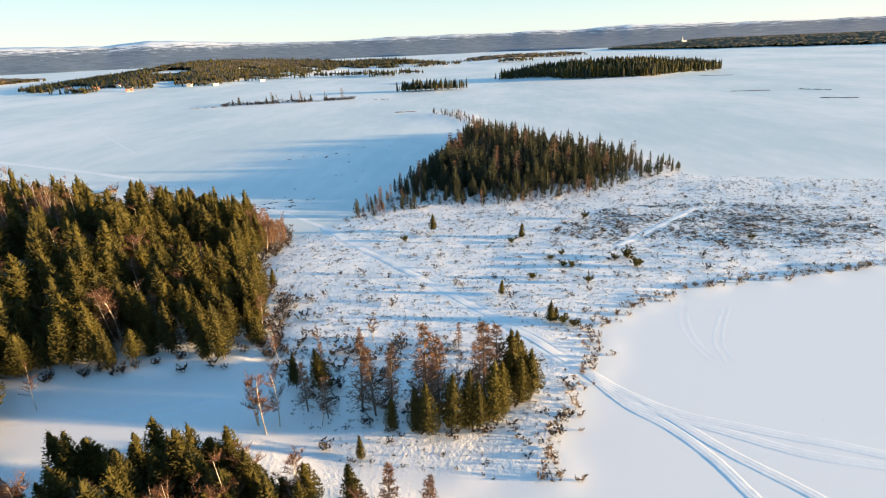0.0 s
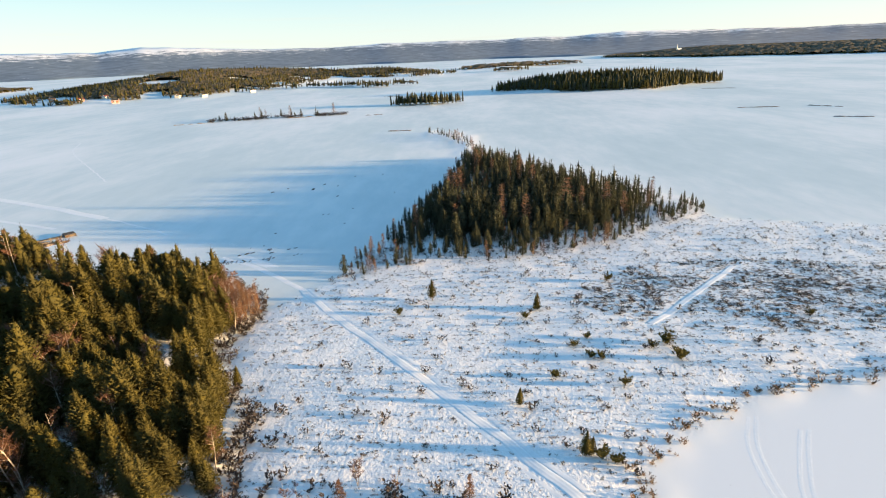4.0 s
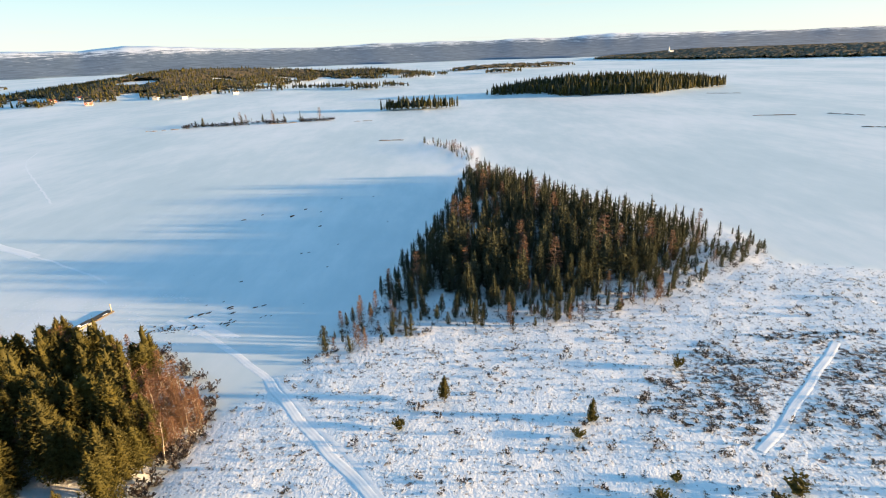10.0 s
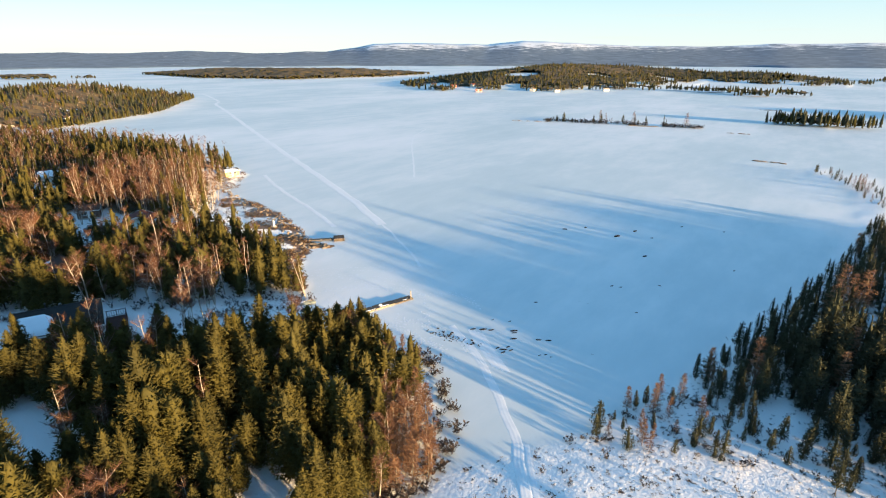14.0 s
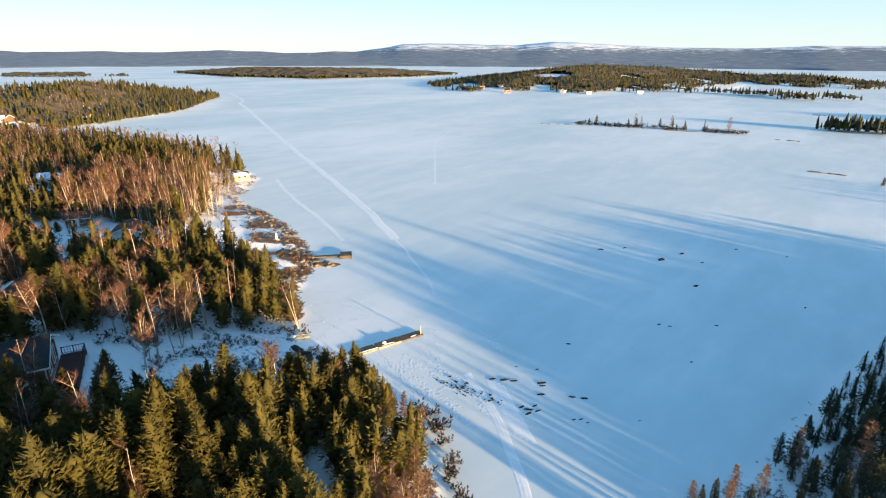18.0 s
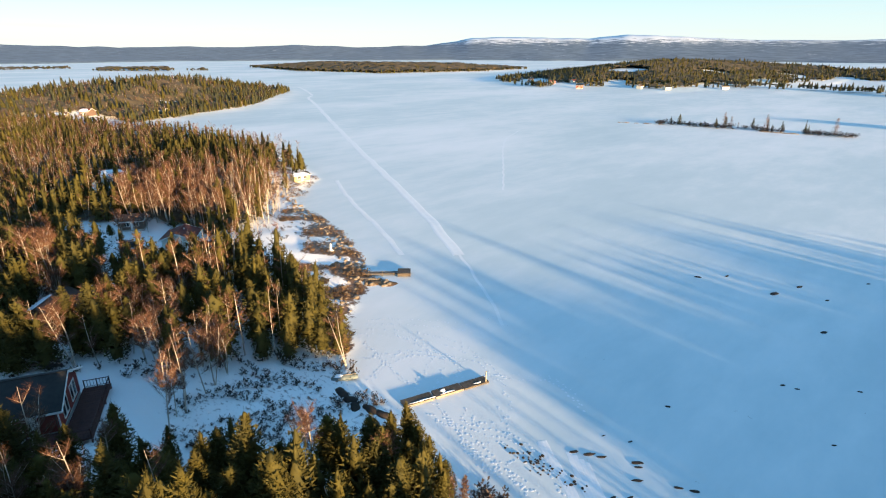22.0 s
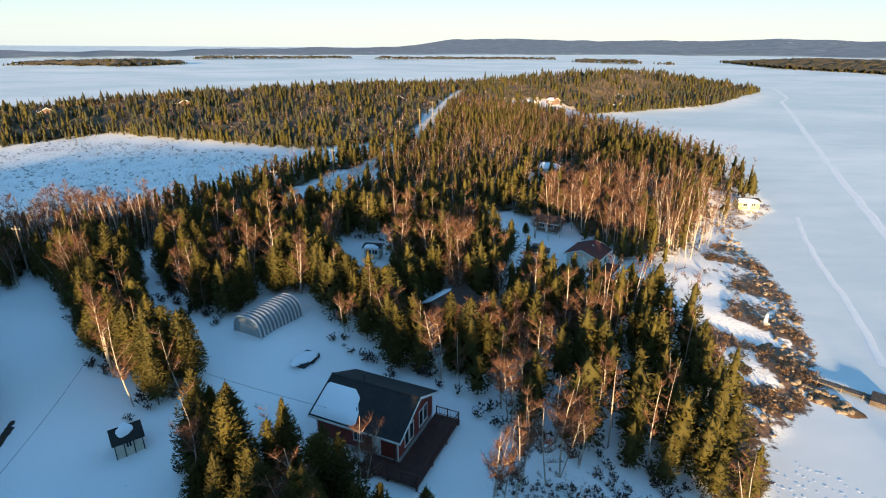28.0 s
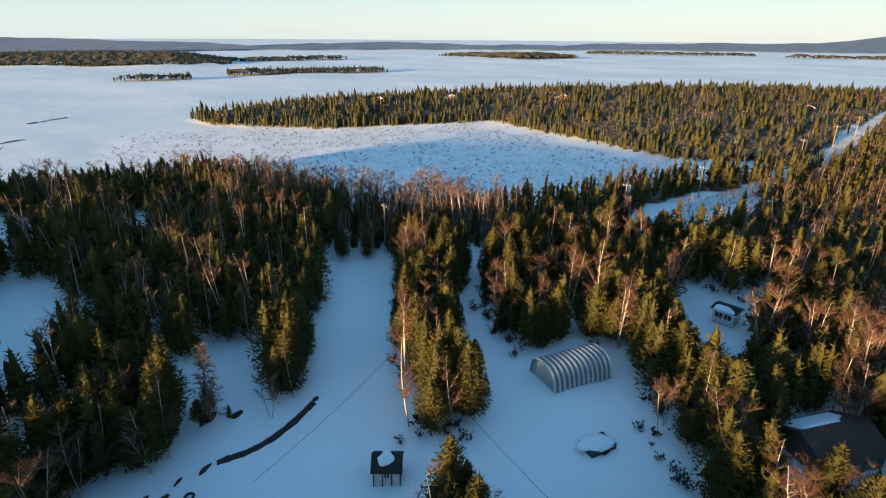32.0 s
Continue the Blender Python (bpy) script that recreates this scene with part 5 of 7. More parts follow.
rail_run(deck, (9.4, 7.8, 0), (11.9, 7.8, 0), 0.63, posts=3)
for x in (6.1, 8.9):
    part("porch_post", box(x - 0.06, x + 0.06, -0.5, -0.38, 0.63, 3.05), DARK_RED_DECK, cabin)
for k in range(3):
    part("deck_step", box(6.0, 7.3, -2.4 - 0.3 * k, -2.1 - 0.3 * k, 0.25 - 0.19 * k, 0.42 - 0.19 * k), DARK_RED_DECK, deck)

# ---- snow-roofed house by the yard ----
home = thing("house", "brown wooden house with deep snow on its roof", "house", -72.9, 59.0, -33.0, 2.7)
home_roofs = gable_house(home, 11.0, 7.6, 0, 2.7, 1.5, BROWN_WALL, BROWN_ROOF, BROWN_WALL, 0.5, 0.5)
roof_snow(home_roofs[1], 0.4, 10.6, 2.7, 1.5, 3.8, (8.1, 3.8), 0.04, 0.86, 5.0, 0.25)
roof_snow(home_roofs[0], -0.2, 11.0, 2.7, 1.5, 3.8, (-0.5, 3.8), 0.02, 0.92, 6.0, 0.25)
window(home, "x", 0.0, 3.8, 1.2, 1.1, 1.1, -1, 1)
mast = part("antenna_mast", pipe((0.9, 5.0, 3.9), (0.9, 5.0, 5.7), 0.03), DARK_METAL, home)
for k in range(3):
    part("antenna_rod", pipe((0.9 - 0.1 * k, 4.6, 5.2 + 0.2 * k), (0.9 - 0.1 * k, 5.4, 5.2 + 0.2 * k), 0.015, 5), DARK_METAL, mast)

# ---- brown-roofed house in the trees ----
brown = thing("house", "brown house among trees, snow on the far roof slope", "house", -107.0, 94.3, 143.0, 2.5)
brown.scale = (0.8, 0.8, 0.85)
brown_roofs = gable_house(brown, 9.0, 7.0, 0, 2.9, 2.0, BROWN_WALL, BROWN_ROOF, BROWN_WALL, 0.5, 0.5)
roof_snow(brown_roofs[1], 0.2, 8.6, 2.9, 2.0, 3.5, (7.5, 3.5), 0.04, 0.95, 8.0, 0.25)
for c in (2.0, 4.5, 7.0):
    window(brown, "y", 0.0, c, 1.2, 1.2, 1.2, -1, 1)
porch = part("porch", box(1.0, 8.0, -2.0, -0.02, 0.3, 0.45), BROWN_WALL, brown, "small brown timber porch")
rail_run(porch, (1.0, -2.0, 0), (8.0, -2.0, 0), 0.45, posts=5)

# ---- green house with the red roof ----
green = thing("house", "pale green house with dark red shingle roof and deck", "house", -129.7, 120.2, 146.0, 2.0)
gable_house(green, 6.0, 5.7, 0, 2.6, 1.25, PALE_GREEN, RED_ROOF, WHITE_TRIM, 0.5, 0.4)
window(green, "x", 0.0, 4.4, 1.1, 0.8, 0.8, -1, 1)
for c in (1.6, 4.2):
    window(green, "y", 0.0, c, 0.9, 1.1, 1.2, -1, 1)
part("roof_vent", pipe((3.6, 2.3, 3.2), (3.6, 2.3, 4.0), 0.14, 8), WHITE_TRIM, green, "white roof vent")
veranda = part("deck", box(0.4, 5.6, -2.6, -0.05, 0.2, 0.4), DARK_RED_DECK, green, "dark red timber deck")
rail_run(veranda, (0.4, -2.5, 0), (5.6, -2.5, 0), 0.4, posts=5)
rail_run(veranda, (0.45, -2.5, 0), (0.45, -0.1, 0), 0.4, posts=3)

# ---- small houses, sheds ----


def small_house(x, y, turn, long, wide, eave, rise, walls, roofing, label, snow=True, name="house", category="house", group=""):
    root = thing(name, label, category, x, y, turn, group=group)
    roofs = gable_house(root, long, wide, 0, eave, rise, walls, roofing, WHITE_TRIM, 0.35, 0.25)
    if snow:
        roof_snow(roofs[0], 0.0, long, eave, rise, wide / 2, (-0.35, wide / 2), 0.05, 0.9, x * 0.1, 0.2, 6)
    window(root, "y", 0.0, long * 0.3, 1.0, 1.0, 1.0, -1, 1)
    window(root, "y", 0.0, long * 0.7, 1.0, 1.0, 1.0, -1, 1)
    part("door", box(long * 0.46, long * 0.56, -0.04, 0.0, 0.25, 2.25), WHITE_TRIM, root)
    return root


small_house(-175.2, 167.8, 85.0, 5.0, 3.6, 1.9, 0.6, YELLOW_WALL, SHINGLE, "pale yellow boathouse with snow on its low roof", name="boathouse", category="boathouse")
small_house(-131.2, 79.2, 80.0, 2.8, 2.4, 1.9, 0.3, PALE_GREEN, SHINGLE, "small pale shed with flat snow-covered roof", name="garden_shed", category="shed")
small_house(-149.6, 112.4, 62.0, 4.6, 3.6, 1.9, 1.1, BROWN_WALL, BROWN_ROOF, "small brown cottage among bare birches", False)
small_house(-196.0, 120.0, 70.0, 7.0, 5.5, 2.5, 1.6, CREAM, BROWN_ROOF, "pale cottage in a snowy clearing", True)
small_house(-389.0, 141.0, 60.0, 7.0, 6.0, 2.6, 1.6, YELLOW_WALL, BROWN_ROOF, "pale yellow house above the far beach", True)
small_house(-399.0, 156.0, 30.0, 6.5, 5.5, 2.5, 1.6, BROWN_WALL, RED_ROOF, "cream house above the far beach", True)
small_house(-398.0, 196.0, 50.0, 6.0, 5.0, 2.2, 1.2, YELLOW_WALL, BROWN_ROOF, "low yellow cottage on the headland shore", False)
for k, (x, y, t) in enumerate(((-318, -112, 40), (-288, -138, 30), (-350, -60, 50), (-380, 58, 20))):
    small_house(x, y, t, 9.0, 7.0, 3.0, 2.0, (BROWN_WALL, PALE_GREEN, BROWN_WALL, BROWN_WALL)[k], (SHINGLE, BROWN_ROOF, SHINGLE, RED_ROOF)[k], "house half hidden in the far woods", False)
paints = (ORANGE_WALL, ORANGE_WALL, CREAM, WHITE_TRIM, CREAM, BROWN_WALL, CREAM, WHITE_TRIM, BROWN_WALL, CREAM, PALE_GREEN)
for k, (x, y) in enumerate(((-366, 612), (-420, 640), (-310, 648), (-248, 703), (-395, 650), (-470, 662), (-284, 650))):
    small_house(x, y, 20 + 37 * k % 90, 6.5, 5.0, 2.4, 1.6, paints[k], (SHINGLE, RED_ROOF, BROWN_ROOF)[k % 3], "small village house on the far lake shore", False, group="village houses across the lake")

# garden shed
hut = thing("garden_shed", "small cream shed with dark roof and a cap of snow", "shed", -82.0, 63.0, 128.0, 2.9)
part("floor_frame", box(-0.1, 2.5, -0.1, 2.3, -0.3, 0.12), OLD_TIMBER, hut)
for x0, x1 in ((0.0, 0.78), (1.62, 2.4)):
    part("front_panel", box(x0, x1, -0.02, 0.08, 0.12, 1.95), CREAM, hut)
hut_door = part("door", box(0.84, 1.56, -0.03, 0.05, 0.14, 1.9), CREAM, hut, "cream door with a small window")
part("pane", box(1.0, 1.4, -0.045, -0.03, 1.15, 1.65), PANE, hut_door)
part("pane_bar", box(1.18, 1.22, -0.06, -0.045, 1.15, 1.65), WHITE_TRIM, hut_door)
for x in (-0.02, 0.76, 1.56, 2.34):
    part("corner_board", box(x, x + 0.09, -0.07, -0.02, 0.12, 1.95), DARK_METAL, hut)
for x in (0.0, 2.32):
    part("side_wall", prism([(0.08, 0.12), (2.2, 0.12), (2.2, 1.9), (1.1, 2.75), (0.08, 1.95)], x, x + 0.08), DARK_RED_DECK, hut)
part("back_wall", box(0.08, 2.32, 2.12, 2.2, 0.12, 1.9), CREAM, hut)
hut_roof = part("roof_slope", prism([(-0.3, 1.82), (1.1, 2.8), (1.1, 2.92), (-0.3, 1.94)], -0.2, 2.6), SHINGLE, hut)
part("roof_slope", prism([(2.5, 1.78), (1.1, 2.8), (1.1, 2.92), (2.5, 1.9)], -0.2, 2.6), SHINGLE, hut)
cap = part("snow_cap", mound(0.75, 0.72, 0.17, 4.4, 8, 20, 0.5), SNOW, hut_roof, "lump of white snow")
cap.location, cap.rotation_euler = (1.05, 0.72, 2.62), (radians(34), 0, 0)

# arched shelter
shelter = thing("arched_shelter", "silvery arched hoop shelter with ribbed cover, on snow", "shelter", -105.5, 66.0, 0.0, 2.85)
SHELTER_LONG, SHELTER_WIDE, SHELTER_HIGH, BAYS = 7.8, 4.9, 3.7, 12


def hoop(u):
    """The arch: straight legs and a round top; u from 0 to 1."""
    a = math.pi * u
    return SHELTER_WIDE / 2 * (1 - math.copysign(abs(math.cos(a)) ** 0.7, math.cos(a))), SHELTER_HIGH * math.sin(a) ** 0.62


for k in range(BAYS):
    bm, rows = bmesh.new(), []
    for i in range(7):
        c = i / 6
        sag = 0.10 * math.sin(math.pi * c)
        row = []
        for j in range(17):
            y, z = hoop(j / 16)
            row.append(bm.verts.new((SHELTER_LONG * (k + c) / BAYS, y + (SHELTER_WIDE / 2 - y) * sag * 0.5, z * (1 - sag * 0.35))))
        rows.append(row)
    for i in range(6):
        for j in range(16):
            bm.faces.new((rows[i][j], rows[i + 1][j], rows[i + 1][j + 1], rows[i][j + 1])).smooth = True
    part("cover_panel", bm, SHEETING, shelter)
for k in range(BAYS + 1):
    v, t = [], []
    for j in range(17):
        y, z = hoop(j / 16)
        for dx, dr in ((-0.12, 0.0), (0.12, 0.0), (0.07, 0.09), (-0.07, 0.09)):
            v.append((SHELTER_LONG * k / BAYS + dx, y + (y - SHELTER_WIDE / 2) * dr / 2.3, z * (1 + dr / 3.3)))
    for j in range(16):
        for q in range(4):
            a, b = j * 4 + q, j * 4 + (q + 1) % 4
            t.append((a, b, b + 4, a + 4))
    part("rib", (v, t), SILVER, shelter)
arch = [hoop(j / 16) for j in range(17)]
front = part("front_sheet", prism(arch, 0.10, 0.13), GREEN_SHEET, shelter, "grey-green front sheet")
part("back_sheet", prism(arch, SHELTER_LONG - 0.13, SHELTER_LONG - 0.10), GREEN_SHEET, shelter)
for y in (0.9, SHELTER_WIDE - 0.9):
    part("door_post", box(0.02, 0.095, y - 0.05, y + 0.05, 0, 2.5), METAL, front)
part("door_head", box(0.02, 0.095, 0.9, SHELTER_WIDE - 0.9, 2.4, 2.5), METAL, front)
shelter.matrix_world = pose(-103.0, 70.0, 2.85, 0, 0, 153.0) @ Matrix.Translation((0, 0, 0))

# trailer
trailer = thing("utility_trailer", "small dark utility trailer loaded with snow", "trailer", -98.6, 76.8, 155.0, 3.0)
part("bed", box(-1.48, 1.38, -0.91, 0.91, 0.35, 1.05), DARK_METAL, trailer)
for y in (-0.98, 0.92):
    part("side_board", box(-1.5, 1.4, y, y + 0.06, 0.4, 1.12), DARK_METAL, trailer)
for x in (-1.55, 1.4):
    part("end_board", box(x, x + 0.06, -0.98, 0.98, 0.4, 1.12), DARK_METAL, trailer)
for y in (-1.08, 1.08):
    tyre = part("tyre", pipe((0, y - 0.1, 0.32), (0, y + 0.1, 0.32), 0.34, 14), RUBBER, trailer)
    part("rim", pipe((0, y - 0.11, 0.32), (0, y + 0.11, 0.32), 0.18, 10), METAL, tyre)
    part("mudguard", box(-0.45, 0.45, y - 0.14, y + 0.14, 0.70, 0.75), DARK_METAL, trailer)
part("tongue", pipe((-1.5, 0, 0.5), (-2.5, 0, 0.45), 0.05), DARK_METAL, trailer)
load = part("snow_load", mound(1.8, 1.25, 0.36, 7.7, 7, 24, 0.35), SNOW, trailer, "heap of white snow")
load.location = (-0.1, 0, 1.04)

# car
car = thing("car", "dark parked car with snow on its roof", "car", -137.6, 111.2, 75.0, 3.0)
part("body", prism([(-2.1, 0.35), (2.1, 0.35), (2.15, 0.75), (1.3, 0.95), (-1.6, 1.0), (-2.15, 0.9)], -0.85, 0.85, "y"), CAR_PAINT, car)
part("cabin", prism([(-1.5, 0.98), (0.9, 0.96), (0.35, 1.5), (-1.2, 1.5)], -0.75, 0.75, "y"), PANE, car, "dark glazed cabin")
part("roof", box(-1.2, 0.35, -0.72, 0.72, 1.5, 1.56), CAR_PAINT, car)
for x in (-1.35, 1.35):
    for y in (-0.8, 0.8):
        tyre = part("wheel", pipe((x, y - 0.1, 0.33), (x, y + 0.1, 0.33), 0.33, 12), RUBBER, car)
        part("rim", pipe((x, y - 0.11, 0.33), (x, y + 0.11, 0.33), 0.19, 8), METAL, tyre)
for y in (-0.55, 0.55):
    part("headlight", box(2.08, 2.17, y - 0.15, y + 0.15, 0.6, 0.72), METAL, car)

# ---- docks ----


def planks(parent, x0, x1, y0, y1, z, mat, width=0.22, axis="x"):
    n = int(((x1 - x0) if axis == "x" else (y1 - y0)) / width)
    for k in range(n):
        a, b = k * width + 0.012, (k + 1) * width - 0.012
        part("plank", box(x0 + a, x0 + b, y0, y1, z, z + 0.05) if axis == "x" else box(x0, x1, y0 + a, y0 + b, z, z + 0.05), mat, parent)


for k, (x0, x1) in enumerate(((0.0, 3.9), (4.1, 7.9), (8.05, 11.6))):
    dock = thing("dock_section", "weathered timber dock section frozen into the lake ice", "dock", -64.6, 119.9, 73.5, 0.0, "dock sections on the ice")
    lift = (0.24, 0.28, 0.20)[k]
    for y in (-0.05, 1.15):
        # lighter timber on the sun-facing beams paints in the low sun
        part("beam", box(x0, x1, y, y + 0.16, lift - 0.26, lift), OLD_TIMBER if k < 2 and y < 0 else DOCK_TIMBER, dock)
    part("cross_beam", box(x0, x0 + 0.14, 0.11, 1.15, lift - 0.4, lift), OLD_TIMBER, dock)
    part("cross_beam", box(x1 - 0.14, x1, 0.11, 1.15, lift - 0.4, lift), OLD_TIMBER, dock)
    part("float", box(x0 + 0.3, x0 + 1.3, 0.15, 1.1, -0.1, lift - 0.1, 0.05), DARK_METAL, dock)
    part("float", box(x1 - 1.3, x1 - 0.3, 0.15, 1.1, -0.1, lift - 0.1, 0.05), DARK_METAL, dock)
    planks(dock, x0, x1, -0.08, 1.34, lift + 0.002, DOCK_TIMBER)
    drift = part("snow_drift", mound((1.5, 1.3, 0.6)[k], 0.15, 0.06, 11.0 + k, 4, 24, 1.1), SNOW, dock, "thin drift of snow on the planks")
    drift.location = ((x0 + x1) / 2 + (0.5, -0.3, 0.2)[k], (0.12, 0.2, 0.3)[k], lift + 0.04)
    if k == 2:
        part("mooring_post", pipe((11.2, 0.1, 0.0), (11.2, 0.1, 1.7), 0.08), LIGHT_TIMBER, dock, "pale yellow mooring post")
    if k == 1:
        c = part("snow_clump", mound(0.35, 0.3, 0.25, 3.0), SNOW, dock)
        c.location = (5.4, 0.7, lift + 0.05)

pier = thing("pier", "narrow timber pier with a square crib at its end", "dock", -101.0, 139.6, 49.0, 0.0)
for y in (-0.05, 0.85):
    part("stringer", box(0, 7.2, y, y + 0.12, 0.45, 0.68), DOCK_TIMBER, pier)
planks(pier, 0, 7.2, -0.08, 1.0, 0.682, DOCK_TIMBER)
for x in (1.5, 4.0, 6.2):
    for y in (0.0, 0.9):
        part("pier_post", pipe((x, y, -0.3), (x, y, 0.95), 0.07), OLD_TIMBER, pier)
for k in range(4):
    for y in (-0.6, 1.6):
        part("crib_log", box(6.9, 9.3, y - 0.1, y + 0.1, 0.1 + 0.24 * k, 0.31 + 0.24 * k), DOCK_TIMBER, pier)
    for x in (7.0, 9.2):
        part("crib_log", box(x - 0.1, x + 0.1, -0.8, 1.8, 0.0 + 0.24 * k, 0.2 + 0.24 * k), DOCK_TIMBER, pier)
planks(pier, 6.9, 9.4, -0.8, 1.8, 1.06, DOCK_TIMBER)

pier.scale = (1.0, 1.0, 0.62)

# upturned boat under snow by the shore
boat = thing("boat", "upturned pale green boat half under snow at the shore", "boat", -74.2, 118.0, 60.0)
bm, rows = bmesh.new(), []
for i in range(9):
    u = i / 8
    w = 0.62 * math.sin(math.pi * (0.12 + 0.8 * u)) ** 0.6
    rows.append([bm.verts.new((-1.7 + 3.4 * u, w * math.cos(a), 0.5 * math.sin(a) ** 0.8 * (0.6 + 0.4 * math.sin(math.pi * u)))) for a in [math.pi * j / 8 for j in range(9)]])
for i in range(8):
    for j in range(8):
        bm.faces.new((rows[i][j], rows[i + 1][j], rows[i + 1][j + 1], rows[i][j + 1])).smooth = True
bm.faces.new(rows[0]), bm.faces.new(rows[8][::-1])
part("hull", bm, SHADED_GREEN, boat)
part("keel", box(-1.5, 1.5, -0.03, 0.03, 0.47, 0.55), OLD_TIMBER, boat)
s_ = part("snow_patch", mound(0.7, 0.4, 0.16, 6.0), SNOW, boat)
s_.location = (-0.7, 0.1, 0.42)

# white marker on the point, tyre in the yard
marker = thing("shore_marker", "small white stone marker on the rocky point", "marker", -114.5, 141.9)
part("base", box(-0.5, 0.5, -0.5, 0.5, -0.1, 0.35, 0.05), CONCRETE, marker)
part("shaft", pipe((0, 0, 0.35), (0, 0, 1.7), 0.3, 8, 0.16), WHITE_TRIM, marker)
ring = thing("tyre", "old black tyre lying in the snowy yard", "tyre", -71.6, 50.4)
bm = bmesh.new()
ring_rows = [[bm.verts.new(((0.36 + 0.13 * math.cos(b)) * math.cos(a), (0.36 + 0.13 * math.cos(b)) * math.sin(a), 0.1 + 0.1 * math.sin(b))) for b in [6.283 * j / 8 for j in range(8)]] for a in [6.283 * i / 20 for i in range(20)]]
for i in range(20):
    for j in range(8):
        bm.faces.new((ring_rows[i][j], ring_rows[(i + 1) % 20][j], ring_rows[(i + 1) % 20][(j + 1) % 8], ring_rows[i][(j + 1) % 8])).smooth = True
part("tread", bm, RUBBER, ring)

# ---- poles and wires ----


def utility_pole(x, y, high, turn, label, mat=OLD_TIMBER):
    root = thing("utility_pole", label, "pole", x, y, turn, group="utility poles")
    part("pole_shaft", pipe((0, 0, -0.5), (0, 0, high), 0.14, 8, 0.10), mat, root)
    arm = part("cross_arm", box(-0.9, 0.9, -0.05, 0.05, high - 0.7, high - 0.58), mat, root)
    for k in (-0.8, 0.0, 0.8):
        part("insulator", pipe((k, 0, high - 0.58), (k, 0, high - 0.42), 0.04, 6), WHITE_TRIM, arm)
    return root


lamp_pole = thing("utility_pole", "pale bare pole at the edge of the snowy lane", "pole", -95.2, 55.0, group="utility poles")
part("pole_shaft", pipe((0, 0, -0.5), (0, 0, 6.0), 0.13, 8, 0.10), LIGHT_TIMBER, lamp_pole)
for x, y in ((-126.0, 22.5), (-256, 75), (-289, 81), (-315, 86), (-200, 60), (-170, 52)):
    utility_pole(x, y, 8.5, 80.0, "grey timber utility pole beside the road")


def wire(points, sag, label):
    pts = []
    for a, b in zip(points, points[1:]):
        for k in range(13):
            u = k / 12
            p = Vector(a).lerp(Vector(b), u)
            p.z -= sag * 4 * u * (1 - u)
            pts.append(p)
    v, t = tube([tuple(p) for p in pts], [0.022] * len(pts), 4)
    tagged(part("overhead_wire", (v, t), DARK_METAL), label, "wire", "overhead wires")


wire([(-95.2, 55.0, 8.8), (-72.9, 59.4, 8.4)], 0.5, "thin dark overhead wire to the house")
wire([(-95.2, 55.0, 8.8), (-85.0, 82.4, 7.0)], 0.6, "thin dark overhead wire to the cabin")
wire([(-126.0, 22.5, 11.5), (-95.2, 55.0, 8.9)], 0.5, "thin dark overhead wire along the lane")

# ---- road and tracks ----


def smooth_line(points, gap):
    """Even steps along a rounded line."""
    out = []
    p = [points[0]] + list(points) + [points[-1]]
    for k in range(1, len(p) - 2):
        a, b, c, d = [np.array(q, float) for q in p[k - 1:k + 3]]
        n = max(2, int(np.linalg.norm(c - b) / gap))
        for i in range(n):
            t = i / n
            out.append(0.5 * (2 * b + (c - a) * t + (2 * a - 5 * b + 4 * c - d) * t * t + (3 * b - a - 3 * c + d) * t ** 3))
    out.append(np.array(points[-1], float))
    return np.array(out)


def ribbon(name, points, profile, mat, label, category, gap=0.7, kind="structure", lift=0.05, wander=0.0, seed=1, rough=0.01, ragged=0.03):
    """A strip that follows the ground; profile: (across, height) pairs."""
    line = smooth_line(points, gap)
    d = np.gradient(line, axis=0)
    d /= np.linalg.norm(d, axis=1)[:, None] + 1e-9
    nrm = np.stack([-d[:, 1], d[:, 0]], -1)
    if wander:
        line = line + nrm * (wander * waves(line[:, 0], line[:, 1], 12.0, seed))[:, None]
    r = np.random.RandomState(seed)
    rows = []
    for a, h in profile:
        q = line + nrm * (a * (1 + 8 * (ragged - 0.03) * waves(line[:, 0], line[:, 1], 2.2, seed + 7)) + r.uniform(-ragged, ragged, len(line)))[:, None]
        rows.append(np.column_stack([q, height(q[:, 0], q[:, 1]) + h + lift + r.uniform(-0.5, 0.5, len(line)) * rough]))
    pts, n = np.concatenate(rows), len(line)
    q = np.array([(j * n + i, (j + 1) * n + i, (j + 1) * n + i + 1, j * n + i + 1) for j in range(len(profile) - 1) for i in range(n - 1)])
    me = big_mesh(name, pts, np.concatenate([q[:, [0, 2, 1]], q[:, [0, 3, 2]]]), [mat])
    return tagged(new(name, me), label, category, kind=kind)


ribbon("road", ROAD, [(-3.8, -0.4), (-2.8, 0.30), (-2.1, 0.26), (0, 0.34), (2.1, 0.26), (2.8, 0.30), (3.8, -0.4)], ROAD_ICE, "packed snow road between woods", "road", 1.5, lift=0.1)
RUT = [(-0.62, -0.018), (-0.44, 0.012), (-0.27, -0.006), (-0.1, 0.008), (0.1, 0.008), (0.27, -0.006), (0.44, 0.012), (0.62, -0.018)]
SKI = [(-0.3, -0.008), (-0.13, 0.0015), (-0.04, -0.001), (0.04, -0.001), (0.13, 0.0015), (0.3, -0.008)]


def track(points, profile=RUT, seed=1, wander=0.25, label="snowmobile track pressed into the snow", lift=0.007):
    ribbon("snowmobile_track", points, profile, TRACK_SNOW, label, "track", 0.55, "structure", lift, wander, seed, 0.002)


